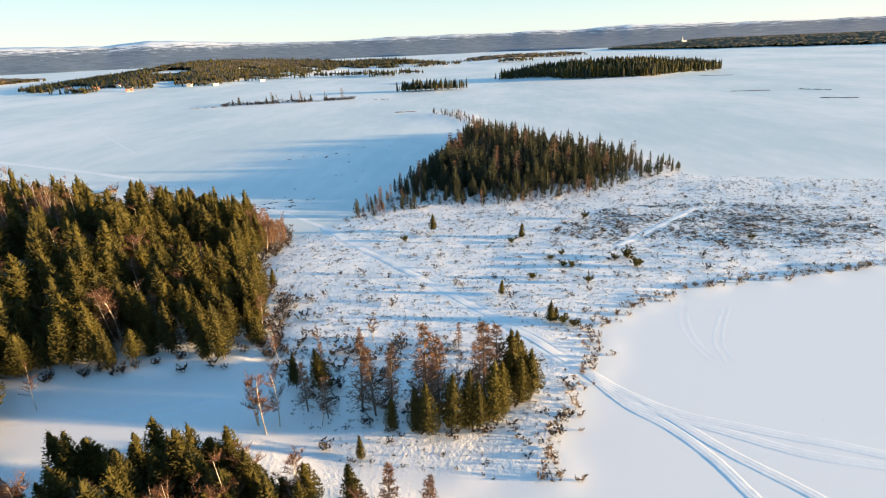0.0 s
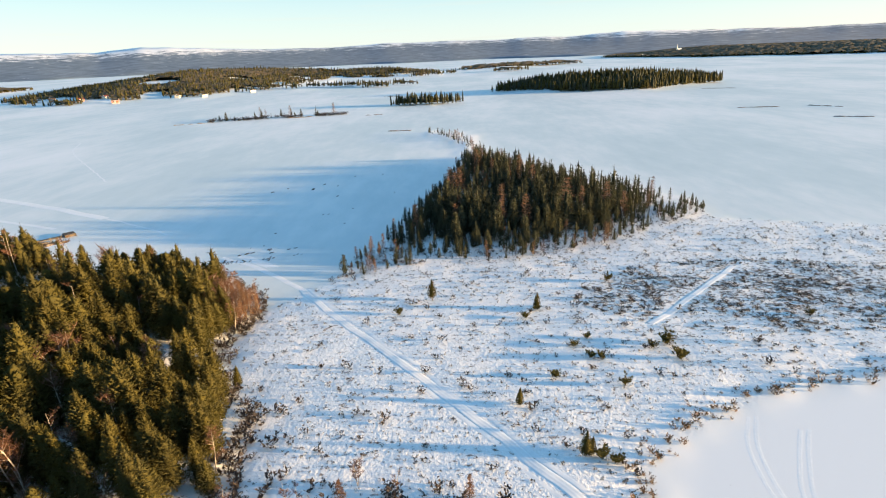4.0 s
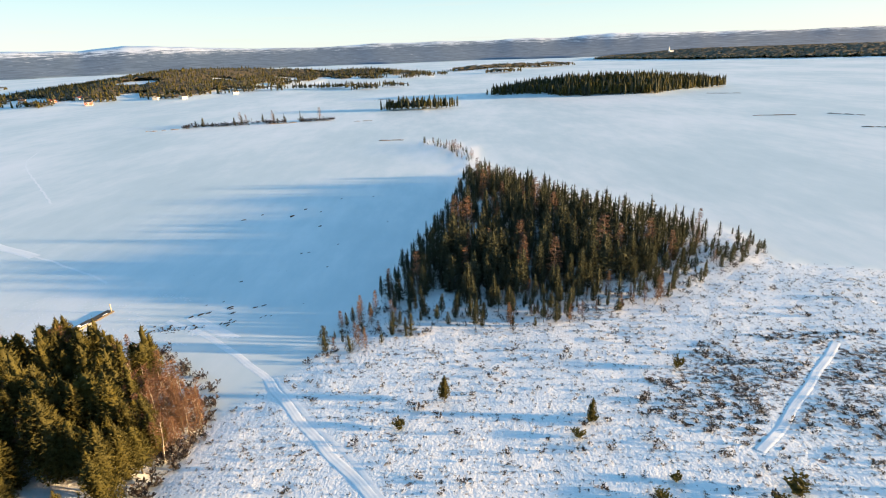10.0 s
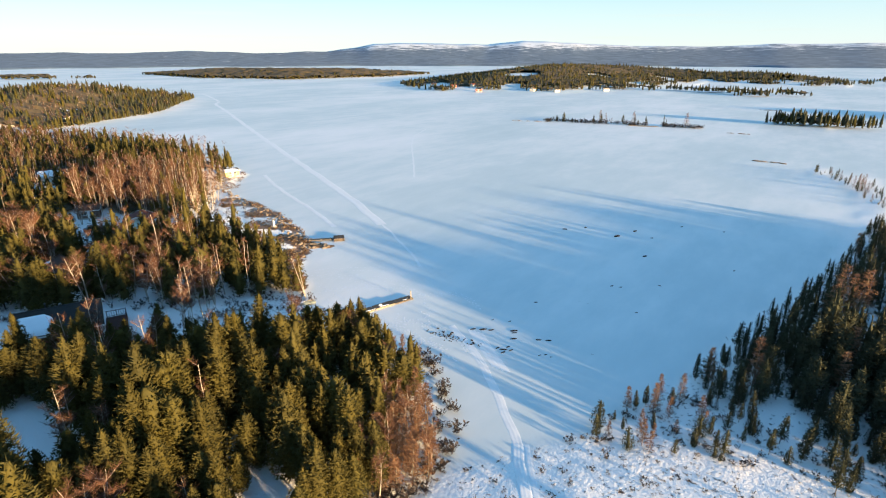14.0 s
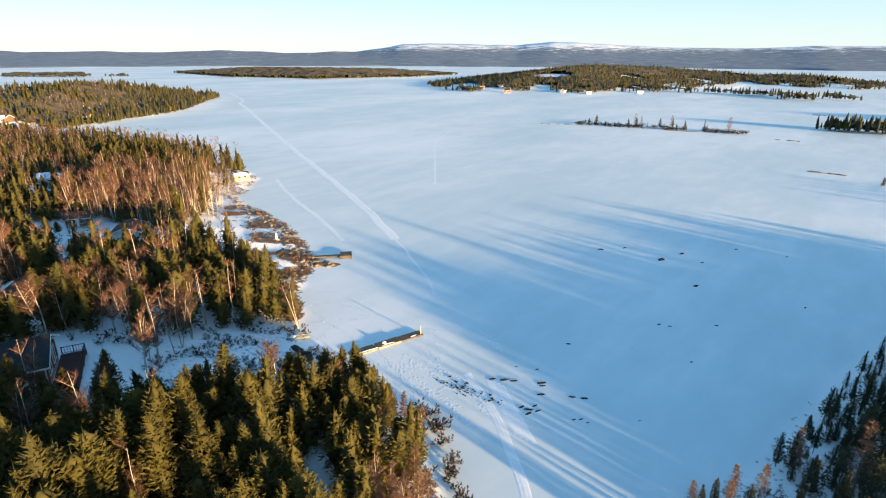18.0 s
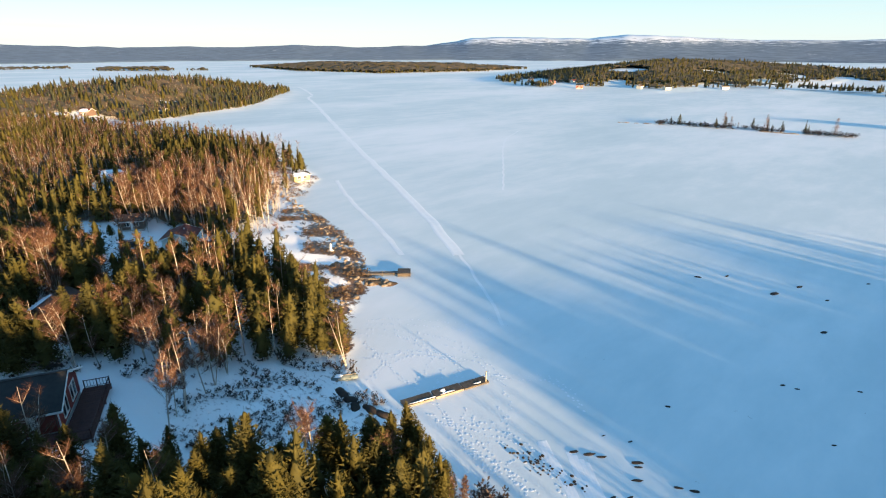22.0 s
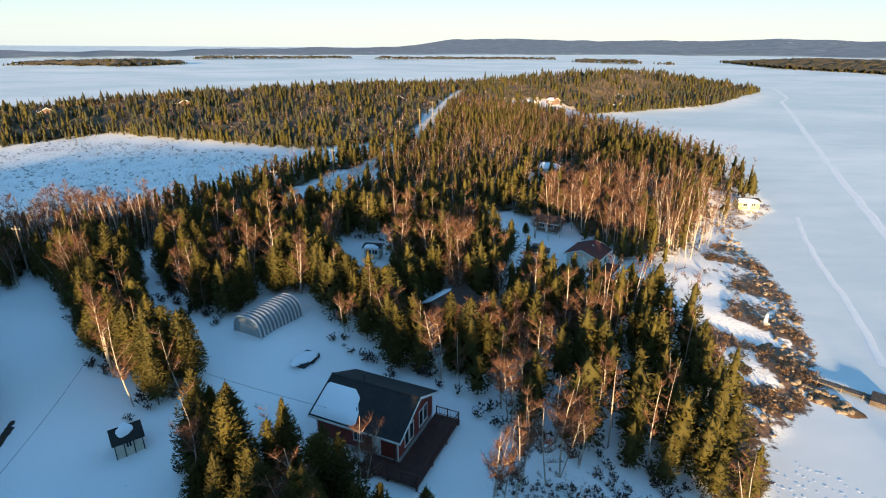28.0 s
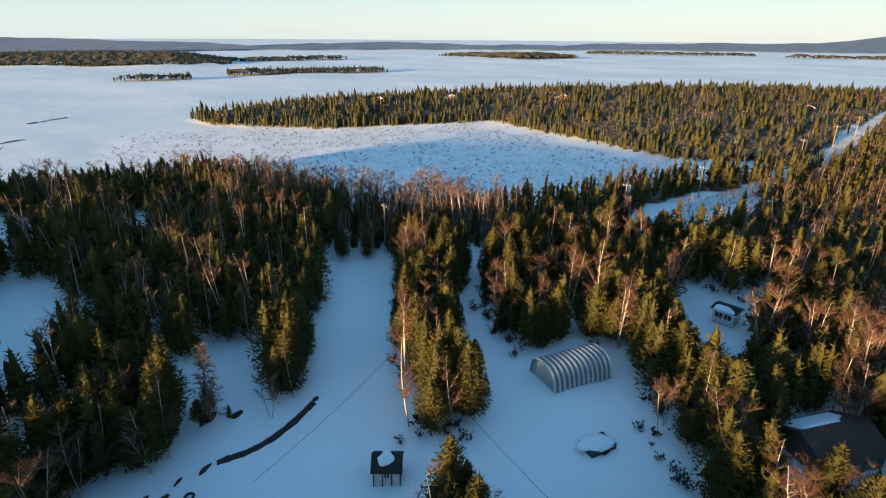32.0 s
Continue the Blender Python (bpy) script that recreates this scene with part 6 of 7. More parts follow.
LONG_TRACK = [(14.7, 53.5), (8.2, 62.6), (-3.8, 77.9), (-16.3, 93.2), (-21.8, 100.0), (-28.0, 108.6), (-34.1, 115.0), (-42.0, 122.0), (-50, 127)]
track(LONG_TRACK[:6], RUT, 1, 0.2, lift=0.022)
track(LONG_TRACK[5:], RUT, 1, 0.2, lift=0.008)
track([(x + 0.9, y + 0.6) for x, y in LONG_TRACK[:6]], SKI, 2, 0.25, lift=0.018)
track([(x - 1.0, y - 0.5) for x, y in LONG_TRACK[:3]], SKI, 3, 0.35)
track([(14.5, 54.0), (17.2, 48.0), (20.7, 44.0), (24.1, 36.0), (27, 29)], RUT, 4, lift=0.02)
track([(14.2, 54.4), (18.7, 48.5), (24, 41.5), (28.5, 36.0), (33, 30)], RUT, 5, lift=0.02)
track([(13.8, 55.0), (18.0, 49.5), (21.9, 46.6), (30, 43), (37.2, 40.5), (50, 36)], RUT, 6, lift=0.02)
track([(14.0, 54.6), (17.6, 48.6), (20.7, 46.2), (29, 41.5), (36.3, 39.2), (50, 34)], RUT, 7, lift=0.02)
for dx in (0.0, 0.9):
    track([(31.6 + dx, 71.0), (29.2 + dx, 66.2), (28.3 + dx, 60.5), (28.7 + dx, 55.5)], SKI, 8, lift=0.004)
    track([(36.0 + dx, 68.5), (33.0 + dx, 64.0), (31.0 + dx, 59.5), (30.4 + dx, 55.3)], SKI, 9, lift=0.004)
track([(28.2, 92.2), (38.2, 101.7), (50.1, 113.4)], [(-0.65, -0.06), (-0.42, 0.006), (-0.25, 0.002), (0.0, 0.004), (0.25, 0.002), (0.42, 0.006), (0.65, -0.06)], 10, 0.2, "wide packed track across the heather", 0.03)
track([(-52, 46), (-44, 47.5), (-34, 48.5), (-24, 49.5), (-14, 47)], RUT, 12)
track([(-52, 44.8), (-43, 46), (-33, 47), (-24, 48.2)], SKI, 13)
track([(-96, 160.8), (-128, 178), (-169, 198), (-221, 223), (-300, 262), (-402, 313), (-462, 342), (-490, 362), (-563, 396), (-602, 412)], [(-1.25, -0.02), (-1.0, 0.006), (-0.65, 0.012), (-0.3, 0.002), (0.3, 0.002), (0.65, 0.012), (1.0, 0.006), (1.25, -0.02)], 14, 0.3, "long snowmobile trail across the frozen lake", 0.02)
track([(-96, 160.8), (-86, 155), (-70, 144)], SKI, 15)
track([(-104.2, 152.3), (-109.4, 154.7), (-122, 160), (-135.8, 164.9), (-152.8, 171.8), (-171.4, 180.6)], RUT, 16, lift=0.016)
track([(-204.3, 315.1), (-192, 290.2), (-176.9, 269.6), (-150, 238), (-125.8, 209.6)], SKI, 17, lift=0.012)
for dx in (0.0, 0.7, 1.5, 2.2):
    track([(-47.1 + dx, 127.6), (-43.6 + dx, 124.7), (-40.6 + dx, 122.4), (-38.2 + dx, 120.6)], SKI, 18, 0.1, lift=0.01)

# ---- rocks ----
n = 0
for x, y, s in ((-57.3, 184.6, 0.8), (-53.8, 188.9, 0.6), (-45.1, 186.7, 1.1), (-43.0, 193.1, 0.8), (-38.1, 190.2, 0.5), (-35.5, 176.9, 0.7), (-34.8, 203.6, 0.5), (-25.5, 205.3, 0.4), 
                (-46.7, 128.0, 0.9), (-45.4, 128.8, 1.1), (-44.3, 129.4, 0.9), (-41.3, 131.3, 1.1), (-40.9, 130.8, 0.7), (-40.1, 129.0, 0.9), (-36.9, 131.0, 0.8), (-35.6, 131.7, 0.8), (-39.7, 125.4, 1.0), (-40.6, 125.3, 0.7), (-39.5, 126.5, 0.7), (-39.3, 124.7, 0.8), (-38.7, 125.9, 0.7),
                (-43.4, 133.7, 0.5), (-45.9, 132.5, 0.4), (-34.7, 127.1, 0.5), (-34.1, 127.7, 0.5), (-33.2, 127.6, 0.4), (-35.4, 157.3, 0.4), (-28.1, 148.9, 0.3), (52.0, 114.6, 0.9), (30.6, 92.6, 0.6), (-28.8, 131.8, 0.3), (-33.9, 157.7, 0.35), (-28.4, 162.6, 0.35), (-43.4, 142.6, 0.4), (-18.7, 179.0, 0.35)):
    rock = part("boulder", stone(n, (s * 0.6, s * 0.2, s * 0.09) if y < 140 else (s * 0.9, s * 0.4, s * 0.18)), PEAT)
    rock.matrix_world = pose(x, y, float(height(x, y)) + 0.02, 0, 0, 30 + (n * 47) % 50)
    tagged(rock, "dark boulder frozen into the lake ice", "boulder", "boulders on the ice")
    n += 1
r = np.random.RandomState(77)
for k in range(58):
    u = r.beta(1.6, 2.6)
    x, y, s = -51.5 + 10.0 * u + r.normal(0, 0.5), 123.5 + 1.2 * u + r.normal(0, 0.7), r.uniform(0.08, 0.22)
    rock = part("boulder", stone(800 + k, (s, s * 0.75, s * 0.45)), PEAT)
    rock.matrix_world = pose(x, y, float(height(x, y)) + 0.03, 0, 0, k * 61)
    tagged(rock, "small dark stone frozen into the trampled ice", "boulder", "small stones on the ice")
for x, y, a, b, t in ((-30, 314.5, 6, 0.8, 0), (180, 359, 13, 0.9, -10), (216, 352, 9, 0.9, -50), (200, 303, 8, 1.0, -20), (-178, 386, 9, 0.9, 25), (-110, 402, 10, 0.7, 12), (-55, 400, 7, 0.7, 5), (225, 505, 14, 0.8, -20), (-60, 560, 9, 0.7, 0),
                      (-115, -175, 14, 1.0, 20), (-90, -230, 12, 1.0, 10), (-150, -230, 12, 1.0, 25), (5, 262, 9, 0.5, 80)):
    reef = thing("rock_reef", "low dark rock reef breaking the lake snow", "reef", x, y, t, 0.0, "rock reefs in the lake")
    q = np.random.RandomState(700 + n)
    for k in range(9):
        u = q.uniform(-1, 1)
        st = part("rock", stone(n * 13 + k, (a * q.uniform(0.08, 0.30), b * q.uniform(0.25, 0.7), q.uniform(0.15, 0.45))), ROCK, reef)
        st.location = (a * u * 0.9, b * q.uniform(-0.6, 0.6), 0.05)
    n += 1
r = np.random.RandomState(71)
shoreline = smooth_line([(-163, 160), (-149, 155.5), (-127, 151.5), (-111, 146), (-104, 142.5), (-98, 140), (-95, 135), (-90, 129.5)], 1.1)
for k, (x, y) in enumerate(shoreline):
    for i in range(3):
        s = r.uniform(0.18, 0.42) * r.uniform(0.7, 1.5)
        px, py = x + r.uniform(-3.4, 0.8), y + r.uniform(-3.4, 0.6)
        rock = part("shore_boulder", stone(100 + 3 * k + i, (s, s * 0.8, s * 0.55)), ROCK)
        rock.matrix_world = pose(px, py, float(height(px, py)) + 0.08, 0, 0, r.uniform(0, 360))
        tagged(rock, "sunlit granite boulder along the rocky shore", "boulder", "shore boulders")
jetty = thing("rock_jetty", "low jetty of stones and dry brown grass", "jetty", -97.0, 139.6, 30.0, 0.0)
part("grass_mat", mound(3.0, 1.5, 0.22, 9.0, 6, 24, 1.1), GRASS, jetty, "dry brown grass")
for k in range(64):
    a, w = r.uniform(0, 6.283), r.uniform(0.25, 1.05) ** 0.5
    s = r.uniform(0.18, 0.5)
    st = part("stone", stone(300 + k, (s, s * 0.8, s * 0.6)), ROCK, jetty)
    st.location = (3.2 * w * math.cos(a), 1.7 * w * math.sin(a), 0.10 + 0.16 * (1 - w))

# bare peat banks and mats
ribbon("peat_bank", [(-75.2, 48.9), (-77.3, 49.9), (-79.6, 50.4), (-83.2, 50.2), (-86.3, 49.6)], [(-0.5, -0.1), (-0.34, 0.1), (-0.1, 0.24), (0.15, 0.2), (0.34, 0.12), (0.5, -0.1)], PEAT, "bare dark earth bank along the snowy yard", "bank", 0.22, "", 0.0, 0.12, 5, 0.16, 0.07)
for k, (x, y, a, b, t) in enumerate(((-68.9, 47.0, 0.9, 0.4, 30), (-74.2, 48.6, 0.7, 0.28, 15), (-72.0, 47.7, 0.6, 0.12, 20), (-70.2, 48.4, 0.8, 0.35, 10), (-86.9, 49.3, 0.4, 0.3, 0), (-78.4, 42.3, 1.2, 0.5, 20), (-80.4, 44.3, 0.9, 0.4, 10),
                                     (-71.8, 116.0, 1.3, 0.6, -10), (-70.0, 115.8, 1.0, 0.7, 40), (-68.4, 115.5, 1.1, 0.5, -30), (-66.6, 116.5, 1.4, 0.6, 10), (-64.8, 117.0, 1.5, 0.6, 15), (-64.5, 115.3, 1.2, 0.5, 0), (-61.6, 115.8, 1.0, 0.7, 40), (-60.2, 113.6, 1.0, 0.6, -20), (-58.8, 114.9, 0.9, 0.5, 30))):
    bank = part("peat_bank", mound(a, b, 0.3, k * 2.3, wobble=0.5), PEAT)
    bank.matrix_world = pose(x, y, float(height(x, y)) - 0.02, 0, 0, t)
    tagged(bank, "bare dark bank showing through the snow", "bank", "bare banks in the snow")
q = np.random.RandomState(505)
x, y, q = spread(ROCKY_POINT + [(-160, 160)], 2.2, 506, 0.3)
k = 0
for px, py in zip(x, y):
    if q.random_sample() < 0.10:
        a = q.uniform(0.6, 2.1)
        mat_ = part("grass_mat", mound(a, a * q.uniform(0.3, 0.6), 0.09, 50 + k * 1.9, 4, 14, 1.0), GRASS)
        mat_.matrix_world = pose(px, py, float(height(px, py)) - 0.03, 0, 0, -30 + q.uniform(-30, 30))
        tagged(mat_, "dry brown grass and heather bare of snow", "grass mat", "bare grass mats on the point")
        k += 1

for x, y, size in ((-117.5, 110.5, 0.55), (-119.5, 112.5, 0.6), (-116, 113.5, 0.5), (-121, 109, 0.65), (-114.5, 117, 0.5), (-123, 106.5, 0.7)):
    plant("fir", x, y, size, np.random.RandomState(int(-x * 10)))

# ---- shrubs ----
SHRUB_SHAPES = [bush(400 + k, 0.8, 0.8, 11, 6, 1.3) for k in range(6)]
SHRUB_MESHES = [big_mesh("bog_shrub", *s, [SHRUB]) for s in SHRUB_SHAPES]
PINE_SHAPES = [bush(420 + k, 1.4, 1.15, 18, 12, 1.2) for k in range(4)]
PINE_MESHES = [big_mesh("dwarf_pine", *s, [FIR_NEEDLES]) for s in PINE_SHAPES]


def shrub(x, y, s, pine=False, r=r):
    me = (PINE_MESHES if pine else SHRUB_MESHES)[r.randint(4)]
    ob = new("dwarf_pine" if pine else "bog_shrub", me)
    ob.matrix_world = pose(x, y, float(height(x, y)), 0, 0, r.uniform(0, 360)) @ Matrix.Diagonal((s, s, s * r.uniform(0.8, 1.2), 1))
    return tagged(ob, "low green dwarf pine on the snowy bog" if pine else "low brown bog shrub poking through snow", "shrub", "dwarf pines on the bog" if pine else "shrubs on the bog")


for x, y, s in ((25.9, 108.4, 1.0), (28.3, 86.5, 1.25), (28.9, 82.6, 1.2), (17.4, 83.4, 0.8), (15.6, 86.5, 0.8), (17.9, 88.4, 0.7), (18.6, 82.8, 0.7), (11.9, 79.3, 0.8), (19.8, 76.9, 0.8), (14.0, 64.4, 0.9), (15.2, 63.8, 0.8), (-9.5, 97.5, 0.8), (10.2, 95.3, 0.8), (51.9, 93.7, 0.8), (26.0, 85.4, 0.7), (12.2, 97.9, 0.7)):
    shrub(x, y, s, True)
for x, y, s in ((-7.8, 101, 1.2), (25.3, 85.5, 1.3), (40.2, 86, 1.3), (39.1, 80.7, 1.4), (46, 91.3, 1.3), (0.3, 77.3, 1.0), (-4.6, 80.9, 1.0), (-15.1, 82.3, 1.2), (-8.8, 71.4, 1.1), (-21.2, 72.8, 1.4), (-4.8, 76.4, 0.9), (6, 79.3, 0.8), (24.7, 79.1, 1.0),
                (18.3, 98.4, 1.3), (24, 91.8, 1.2), (8.1, 72.5, 1.2), (-20.7, 67.5, 1.6), (-23.2, 68.4, 1.4), (12.2, 50.8, 1.3), (9.8, 43.4, 1.4), (10.4, 45.5, 1.3), (6.1, 47.5, 1.0), (0.1, 43.2, 1.2), (2.5, 43.8, 1.3), (-8.3, 45.2, 1.1), (-11.5, 42.1, 1.2)):
    shrub(x, y, s)
for x, y, s in ((-4.5, 102.5, 0.42), (12.4, 64.8, 0.38), (13.1, 65.3, 0.26), (6.7, 73.5, 0.28), (-28.5, 78.9, 0.36), (7.7, 50.1, 0.5), (7.2, 52.3, 0.55), (8.4, 51.2, 0.42), (12.2, 98.3, 0.36), (-8.2, 40.8, 0.3)):
    plant("spruce", x, y, s, r)
x, y, q = spread(BOG, 4.6, 91, 1.0)
keep = (depth(ISLAND_WOOD, x, y) < -1) & (y < 145) & (depth(W_COVE, x, y) < 0) & (line_distance(LONG_TRACK, x, y) > 2.0) & (q.uniform(0, 1, len(x)) < 0.75)
for px, py in list(zip(x[keep], y[keep]))[:270]:
    shrub(px, py, q.uniform(0.35, 0.95), False, q)
lagoon = smooth_line([(8.7, 37.4), (10.6, 44.4), (16.5, 56), (18, 62.3), (22, 66.6), (36, 74.7), (59, 79.4), (90, 86)], 0.9)


class Scrub:
    """Small plants joined into one mass."""

    def __init__(self):
        self.v, self.t, self.n = [], [], 0

    def add(self, shape, x, y, z, s, turn, tall=1.0):
        v, t = shape
        c, k = math.cos(turn) * s, math.sin(turn) * s
        self.v.append(np.stack([v[:, 0] * c - v[:, 1] * k + x, v[:, 0] * k + v[:, 1] * c + y, v[:, 2] * s * tall + z], -1))
        self.t.append(t + self.n)
        self.n += len(v)

    def finish(self, name, mat, label):
        tagged(new(name, big_mesh(name, np.concatenate(self.v), np.concatenate(self.t), [mat])), label, "undergrowth", kind="stuff")


SMALL = [bush(440 + k, 0.38, 0.5, 6, 4, 1.7) for k in range(6)]
tufts, brush, reeds = Scrub(), Scrub(), Scrub()
x, y, q = spread(BOG, 1.0, 92, 0.0)
thick = 0.26 + 0.52 * step(-4, 7, depth(HEATH_BED, x, y)) + 0.14 * waves(x, y, 11.0, 93)
keep = (q.uniform(0, 1, len(x)) < thick) & (y < 150) & (line_distance(LONG_TRACK, x, y) > 1.6) & (line_distance([(28, 92), (50, 113)], x, y) > 1.3)
for px, py, pz in zip(x[keep], y[keep], height(x[keep], y[keep])):
    tufts.add(SMALL[q.randint(6)], px, py, pz - 0.03, q.uniform(0.4, 0.9) * q.choice([0.6, 0.8, 1.0, 1.6]), q.uniform(0, 6.28), 0.75)
TINY = [bush(460 + k, 0.30, 0.34, 4, 2, 1.7) for k in range(6)]
x, y, q = spread(BOG, 0.8, 192, 0.0)
thick = 0.36 + 0.42 * step(-4, 7, depth(HEATH_BED, x, y)) + 0.22 * waves(x, y, 8.0, 193)
keep = (q.uniform(0, 1, len(x)) < thick) & (y < 150) & (line_distance(LONG_TRACK, x, y) > 1.4) & (line_distance([(28, 92), (50, 113)], x, y) > 1.2)
for px, py, pz in zip(x[keep], y[keep], height(x[keep], y[keep])):
    tufts.add(TINY[q.randint(6)], px, py, pz - 0.03, q.uniform(0.4, 1.4), q.uniform(0, 6.28), 0.8)
x, y, q = spread(HEATH_BED, 1.4, 196, -1.0)
keep = (waves(x, y, 10.0, 197) > -0.1) & (line_distance([(28, 92), (50, 113)], x, y) > 1.4)
for px, py, pz in zip(x[keep], y[keep], height(x[keep], y[keep])):
    tufts.add(SHRUB_SHAPES[q.randint(6)], px, py, pz - 0.05, q.uniform(0.4, 1.1), q.uniform(0, 6.28), 0.38)
tufts.finish("heath_tufts", SHRUB, "scattered brown heath tufts in the snow")
for px, py in lagoon:
    for k in range(2):
        ax, ay = px + q.normal(-0.4, 0.8), py + q.normal(0.4, 0.7)
        reeds.add(SHRUB_SHAPES[q.randint(6)], ax, ay, float(height(ax, ay)) - 0.05, q.uniform(0.3, 0.85), q.uniform(0, 6.28), 1.2)
reeds.finish("shore_reeds", GRASS, "dry brown reeds and scrub along the lagoon edge")
for poly, gap, lo, hi in ((SHRUB_BANK, 0.8, 0.28, 0.8), (ROCKY_POINT, 3.4, 0.4, 1.1), (W_COVE, 1.6, 0.6, 1.5), (ISLAND_FRINGE, 1.6, 0.35, 0.95), ([(-78, 116), (-84, 122), (-95, 131), (-101, 137), (-108, 140), (-112, 132), (-92, 122), (-82, 112)], 2.0, 0.4, 1.2)):
    x, y, q = spread(poly, gap, 94, 0.0)
    keep = waves(x, y, 6.0, 95) > (0.0 if poly is SHRUB_BANK else -0.15)
    for px, py, pz in zip(x[keep], y[keep], height(x[keep], y[keep])):
        brush.add(SHRUB_SHAPES[q.randint(6)], px, py, pz - 0.05, q.uniform(lo, hi), q.uniform(0, 6.28), 1.1)
for poly, gap, keep in ((W_NORTH, 3.0, None), (W_STRIP, 2.6, None), (W_SOUTH, 3.4, 0), (BIRCH_GROVE, 3.0, None)):
    x, y, q = spread(poly, gap, 96, 0.5)
    ok = wooded(x, y, 0.2)
    if keep is not None:
        ok &= x < -80 + 0.33 * y
    for px, py, pz in zip(x[ok], y[ok], height(x[ok], y[ok])):
        brush.add(SMALL[q.randint(6)], px, py, pz - 0.05, q.uniform(1.4, 3.4), q.uniform(0, 6.28), 1.2)
grass = Scrub()
for poly, gap, bare in ((ROCKY_POINT, 0.9, 0.30), ([(-188, 170), (-184, 160), (-172, 159), (-164, 158), (-160, 162), (-172, 172), (-180, 180)], 1.0, -0.35), ([(-160, 157), (-127, 152.5), (-111, 147), (-98, 140.5), (-94, 134), (-91, 130), (-96, 130), (-103, 138), (-128, 149), (-158, 154)], 1.1, 0.0)):
    x, y, q = spread(poly, gap, 194, 0.0)
    keep = waves(x, y, 8.0, 44) > bare
    for px, py, pz in zip(x[keep], y[keep], height(x[keep], y[keep])):
        grass.add(SMALL[q.randint(6)], px, py, pz - 0.04, q.uniform(0.6, 2.0), q.uniform(0, 6.28), 0.9)
grass.finish("shore_grass", GRASS, "dry orange-brown grass and heather on the rocky shore")
x, y, q = spread(MARSH, 4.0, 97, 2.0)
ok = waves(x, y, 30.0, 98) > -0.3
for px, py, pz in zip(x[ok], y[ok], height(x[ok], y[ok])):
    brush.add(SMALL[q.randint(6)], px, py, pz - 0.05, q.uniform(0.8, 2.2), q.uniform(0, 6.28), 0.9)
x, y, q = spread([(-168, 391), (-140, 397), (-76, 409), (-76, 417), (-140, 407), (-168, 400)], 2.6, 99, 0.0)
for px, py in zip(x, y):
    if waves(np.array([px]), np.array([py]), 22.0, 100)[0] > -0.35:
        brush.add(SHRUB_SHAPES[q.randint(6)], px, py, 0.0, q.uniform(1.5, 4.0), q.uniform(0, 6.28), 0.7)
for poly in (W_SHORE, W_STRIP, W_NORTH, W_COVE, W_NEAR):
    for (ax, ay), (bx, by) in zip(poly, poly[1:] + poly[:1]):
        m = int(math.hypot(bx - ax, by - ay) / 1.3)
        for k in range(m):
            px, py = ax + (bx - ax) * k / m + q.normal(0, 0.8), ay + (by - ay) * k / m + q.normal(0, 0.8)
            if wooded(np.array([px]), np.array([py]), -0.5)[0] and depth(MAIN, px, py) > -1:
                brush.add(SHRUB_SHAPES[q.randint(6)], px, py, float(height(px, py)) - 0.05, q.uniform(0.5, 1.5), q.uniform(0, 6.28), 1.2)
for px, py in smooth_line([(-22.5, 59), (-26, 73), (-32, 81), (-34.5, 89), (-33, 97), (-39, 110), (-50, 117)], 0.5):
    ax, ay = px + q.normal(0.6, 0.9), py + q.normal(0.2, 0.8)
    brush.add(SHRUB_SHAPES[q.randint(6)], ax, ay, float(height(ax, ay)) - 0.05, q.uniform(0.5, 1.7), q.uniform(0, 6.28), 1.1)
brush.finish("undergrowth", SHRUB, "brown undergrowth and low scrub at the wood edges")

# sparse little spruces on the low bars and the spit
for poly, gap, lo, hi, seed in (([(-165, 393), (-140, 399), (-78, 411), (-78, 415), (-140, 405), (-166, 398)], 4.2, 0.25, 1.25, 51), ([(-17, 302), (-2, 277), (4, 250), (8, 252), (4, 285), (-12, 308)], 3.0, 0.2, 0.6, 52)):
    grow(poly, gap, {"black_spruce": 0.75, "larch": 0.25}, seed, (lo, hi), True, 400, 0.0)

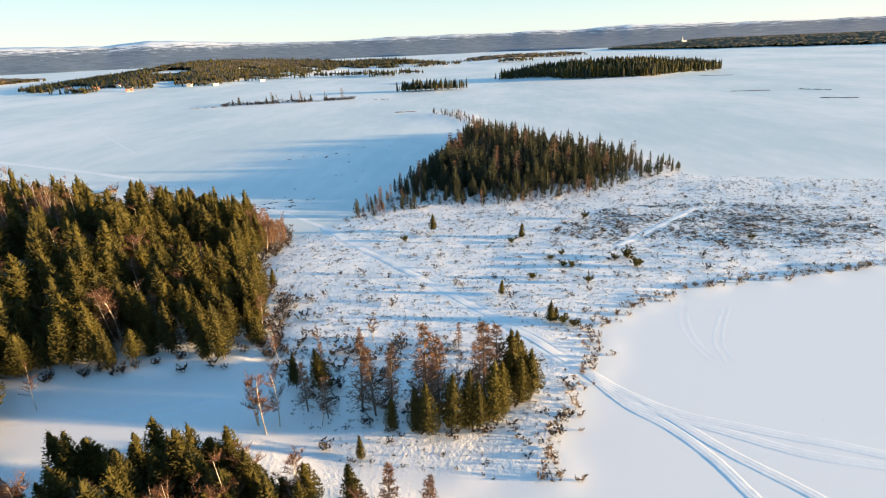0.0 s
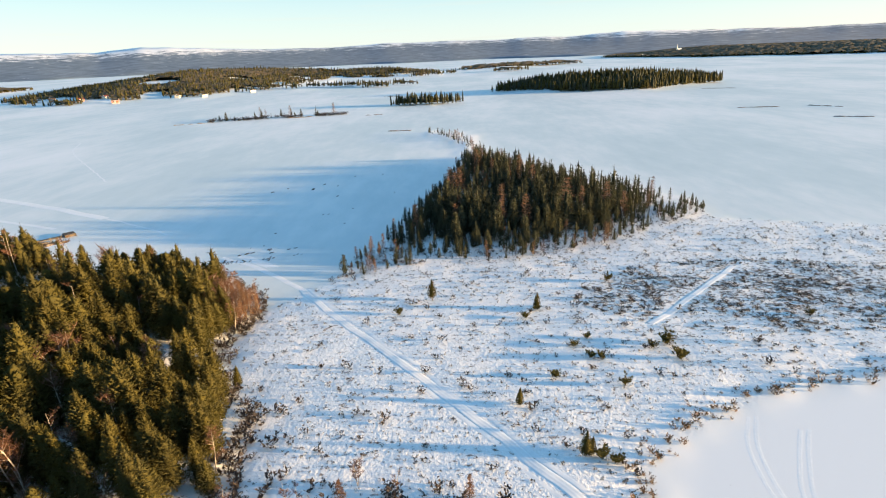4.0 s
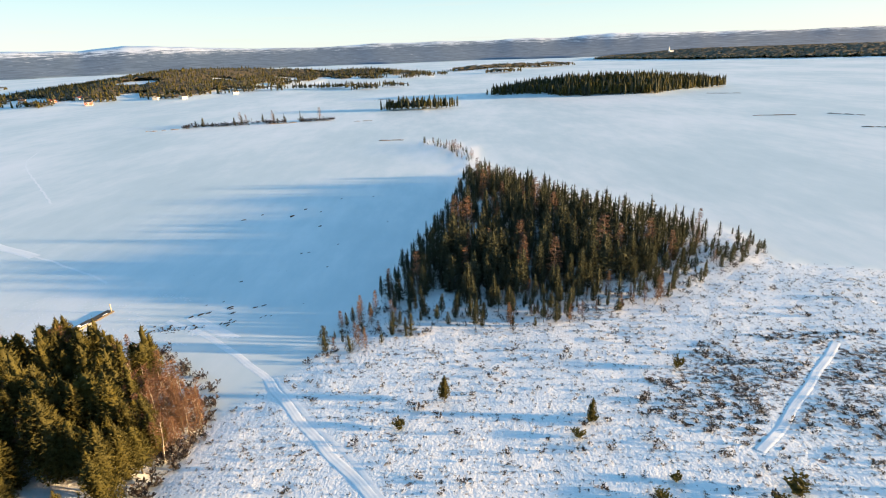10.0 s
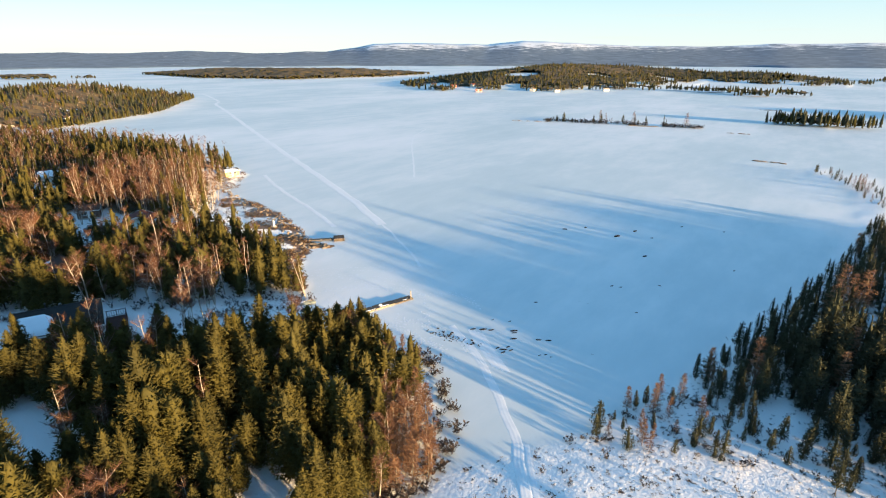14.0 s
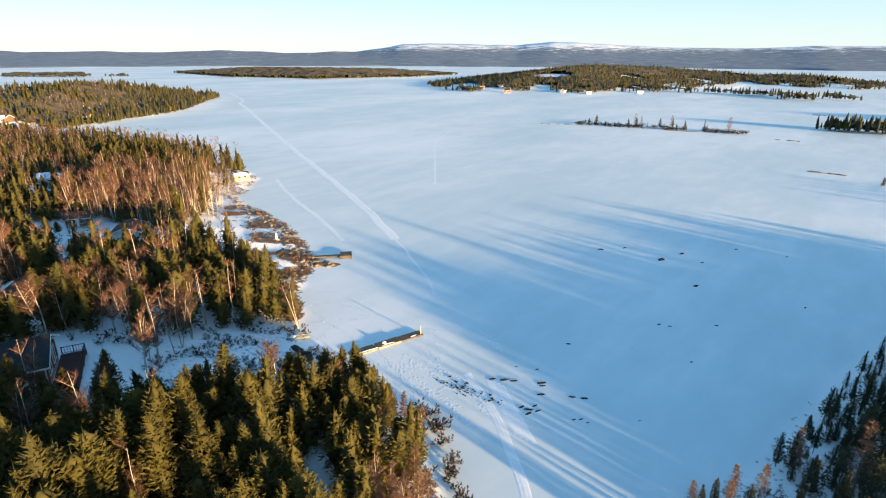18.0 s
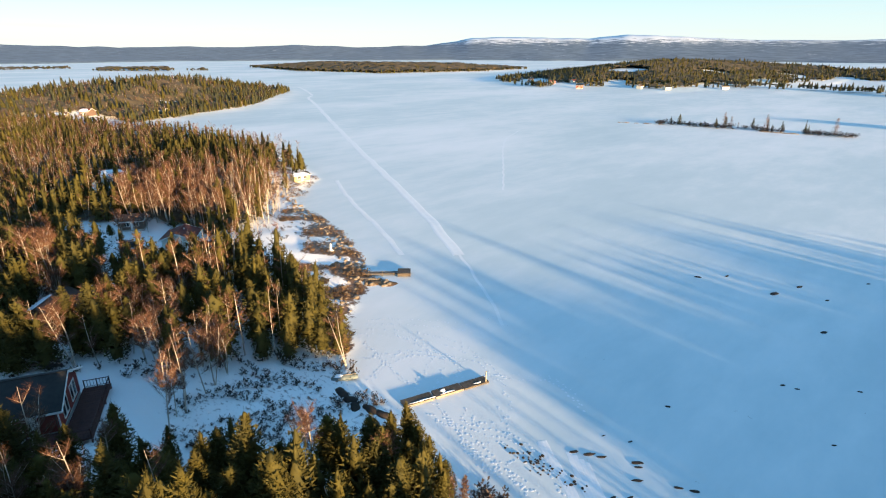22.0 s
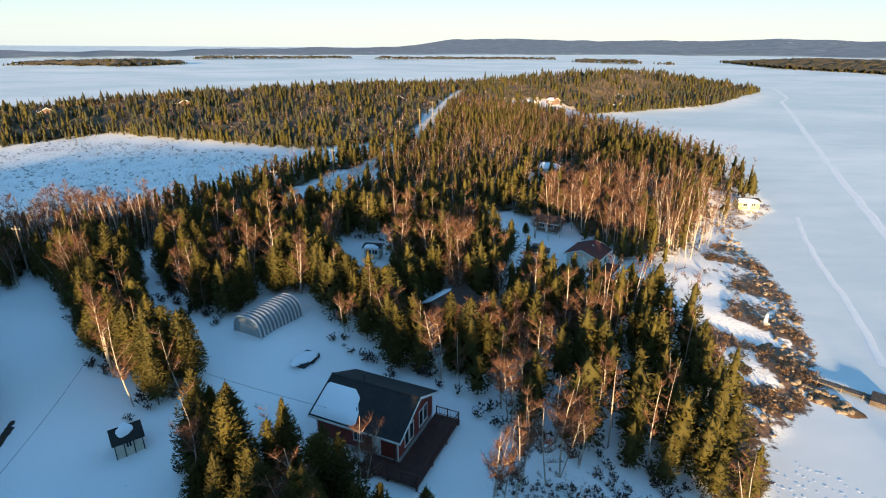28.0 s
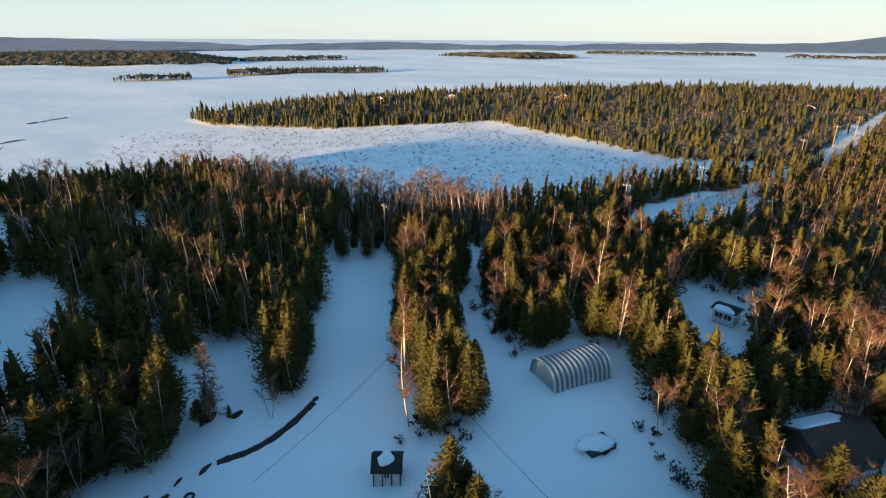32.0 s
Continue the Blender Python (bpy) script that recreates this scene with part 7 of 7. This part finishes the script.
# footprints round the docks
prints = Scrub()
dent_v = np.array([(0.16 * math.cos(a), 0.11 * math.sin(a), 0.05) for a in np.arange(6) * 1.0472] + [(0.07 * math.cos(a), 0.05 * math.sin(a), 0.012) for a in np.arange(6) * 1.0472] + [(0.25 * math.cos(a), 0.2 * math.sin(a), 0.0) for a in np.arange(6) * 1.0472])
dent_t = np.array([t for k in range(6) for t in ((k, (k + 1) % 6, 6 + (k + 1) % 6), (k, 6 + (k + 1) % 6, 6 + k), (12 + k, 12 + (k + 1) % 6, (k + 1) % 6), (12 + k, (k + 1) % 6, k))] + [(6, 7, 8), (6, 8, 9), (6, 9, 10), (6, 10, 11)])
for k, path in enumerate(([(-72, 120), (-74, 128), (-68, 132), (-64, 128)], [(-84, 127), (-78, 132), (-70, 135), (-60, 133)], [(-66, 124), (-70, 130), (-78, 130)], [(-58, 120), (-54, 126), (-58, 130)], [(-64, 132), (-58, 138), (-52, 136)], [(-52, 119), (-50, 124), (-44, 126)], [(-60, 121), (-55, 122), (-50, 121)], [(-86, 130), (-80, 136), (-74, 140)], [(-81, 125), (-75, 124), (-70, 123), (-61, 122), (-54, 120), (-46, 120)], [(-62, 121), (-55, 124), (-50, 125), (-43, 121)], [(-59, 125), (-54, 120), (-50, 121), (-44, 119)], [(-76, 124), (-73, 129), (-66, 133)], [(-58, 119), (-52, 117), (-46, 117)])):
    line = smooth_line(path, 0.62)
    for again in range(2):
        off = q.normal(0, 0.9, 2)
        for px, py in line:
            prints.add((dent_v, dent_t), px + off[0] + q.normal(0, 0.18), py + off[1] + q.normal(0, 0.18), 0.004, q.uniform(0.5, 0.9), q.uniform(0, 6.28), 0.45)
prints.finish("footprints", SNOW, "trampled footprints in the snow round the docks")

# white tower on the far shore
tower = thing("church", "distant small white church with a spire on the far shore", "church", 645.0, 1690.0, 20.0)
tower.scale = (0.7, 0.7, 0.7)
part("nave", prism([(-6, 0), (6, 0), (6, 7), (0, 12), (-6, 7)], -10, 10), WHITE_TRIM, tower)
part("steeple", box(-14, -10.1, -2.2, 2.2, 0, 17), WHITE_TRIM, tower)
part("spire", pipe((-12, 0, 17), (-12, 0, 29), 2.6, 8, 0.1), WHITE_TRIM, tower)

for kind, w in woods.items():
    w.finish("woodland", f"mixed winter woodland with {kind.replace('_', ' ')} trees in snow", "woodland")
for kind, w in far_woods.items():
    w.finish("far_woodland", f"distant {kind.replace('_', ' ')} woods on snowy shores and islands", "woodland")
for k in KINDS.values():
    for root, _, _ in k:
        for o in [root, *root.children_recursive]:
            bpy.data.objects.remove(o)
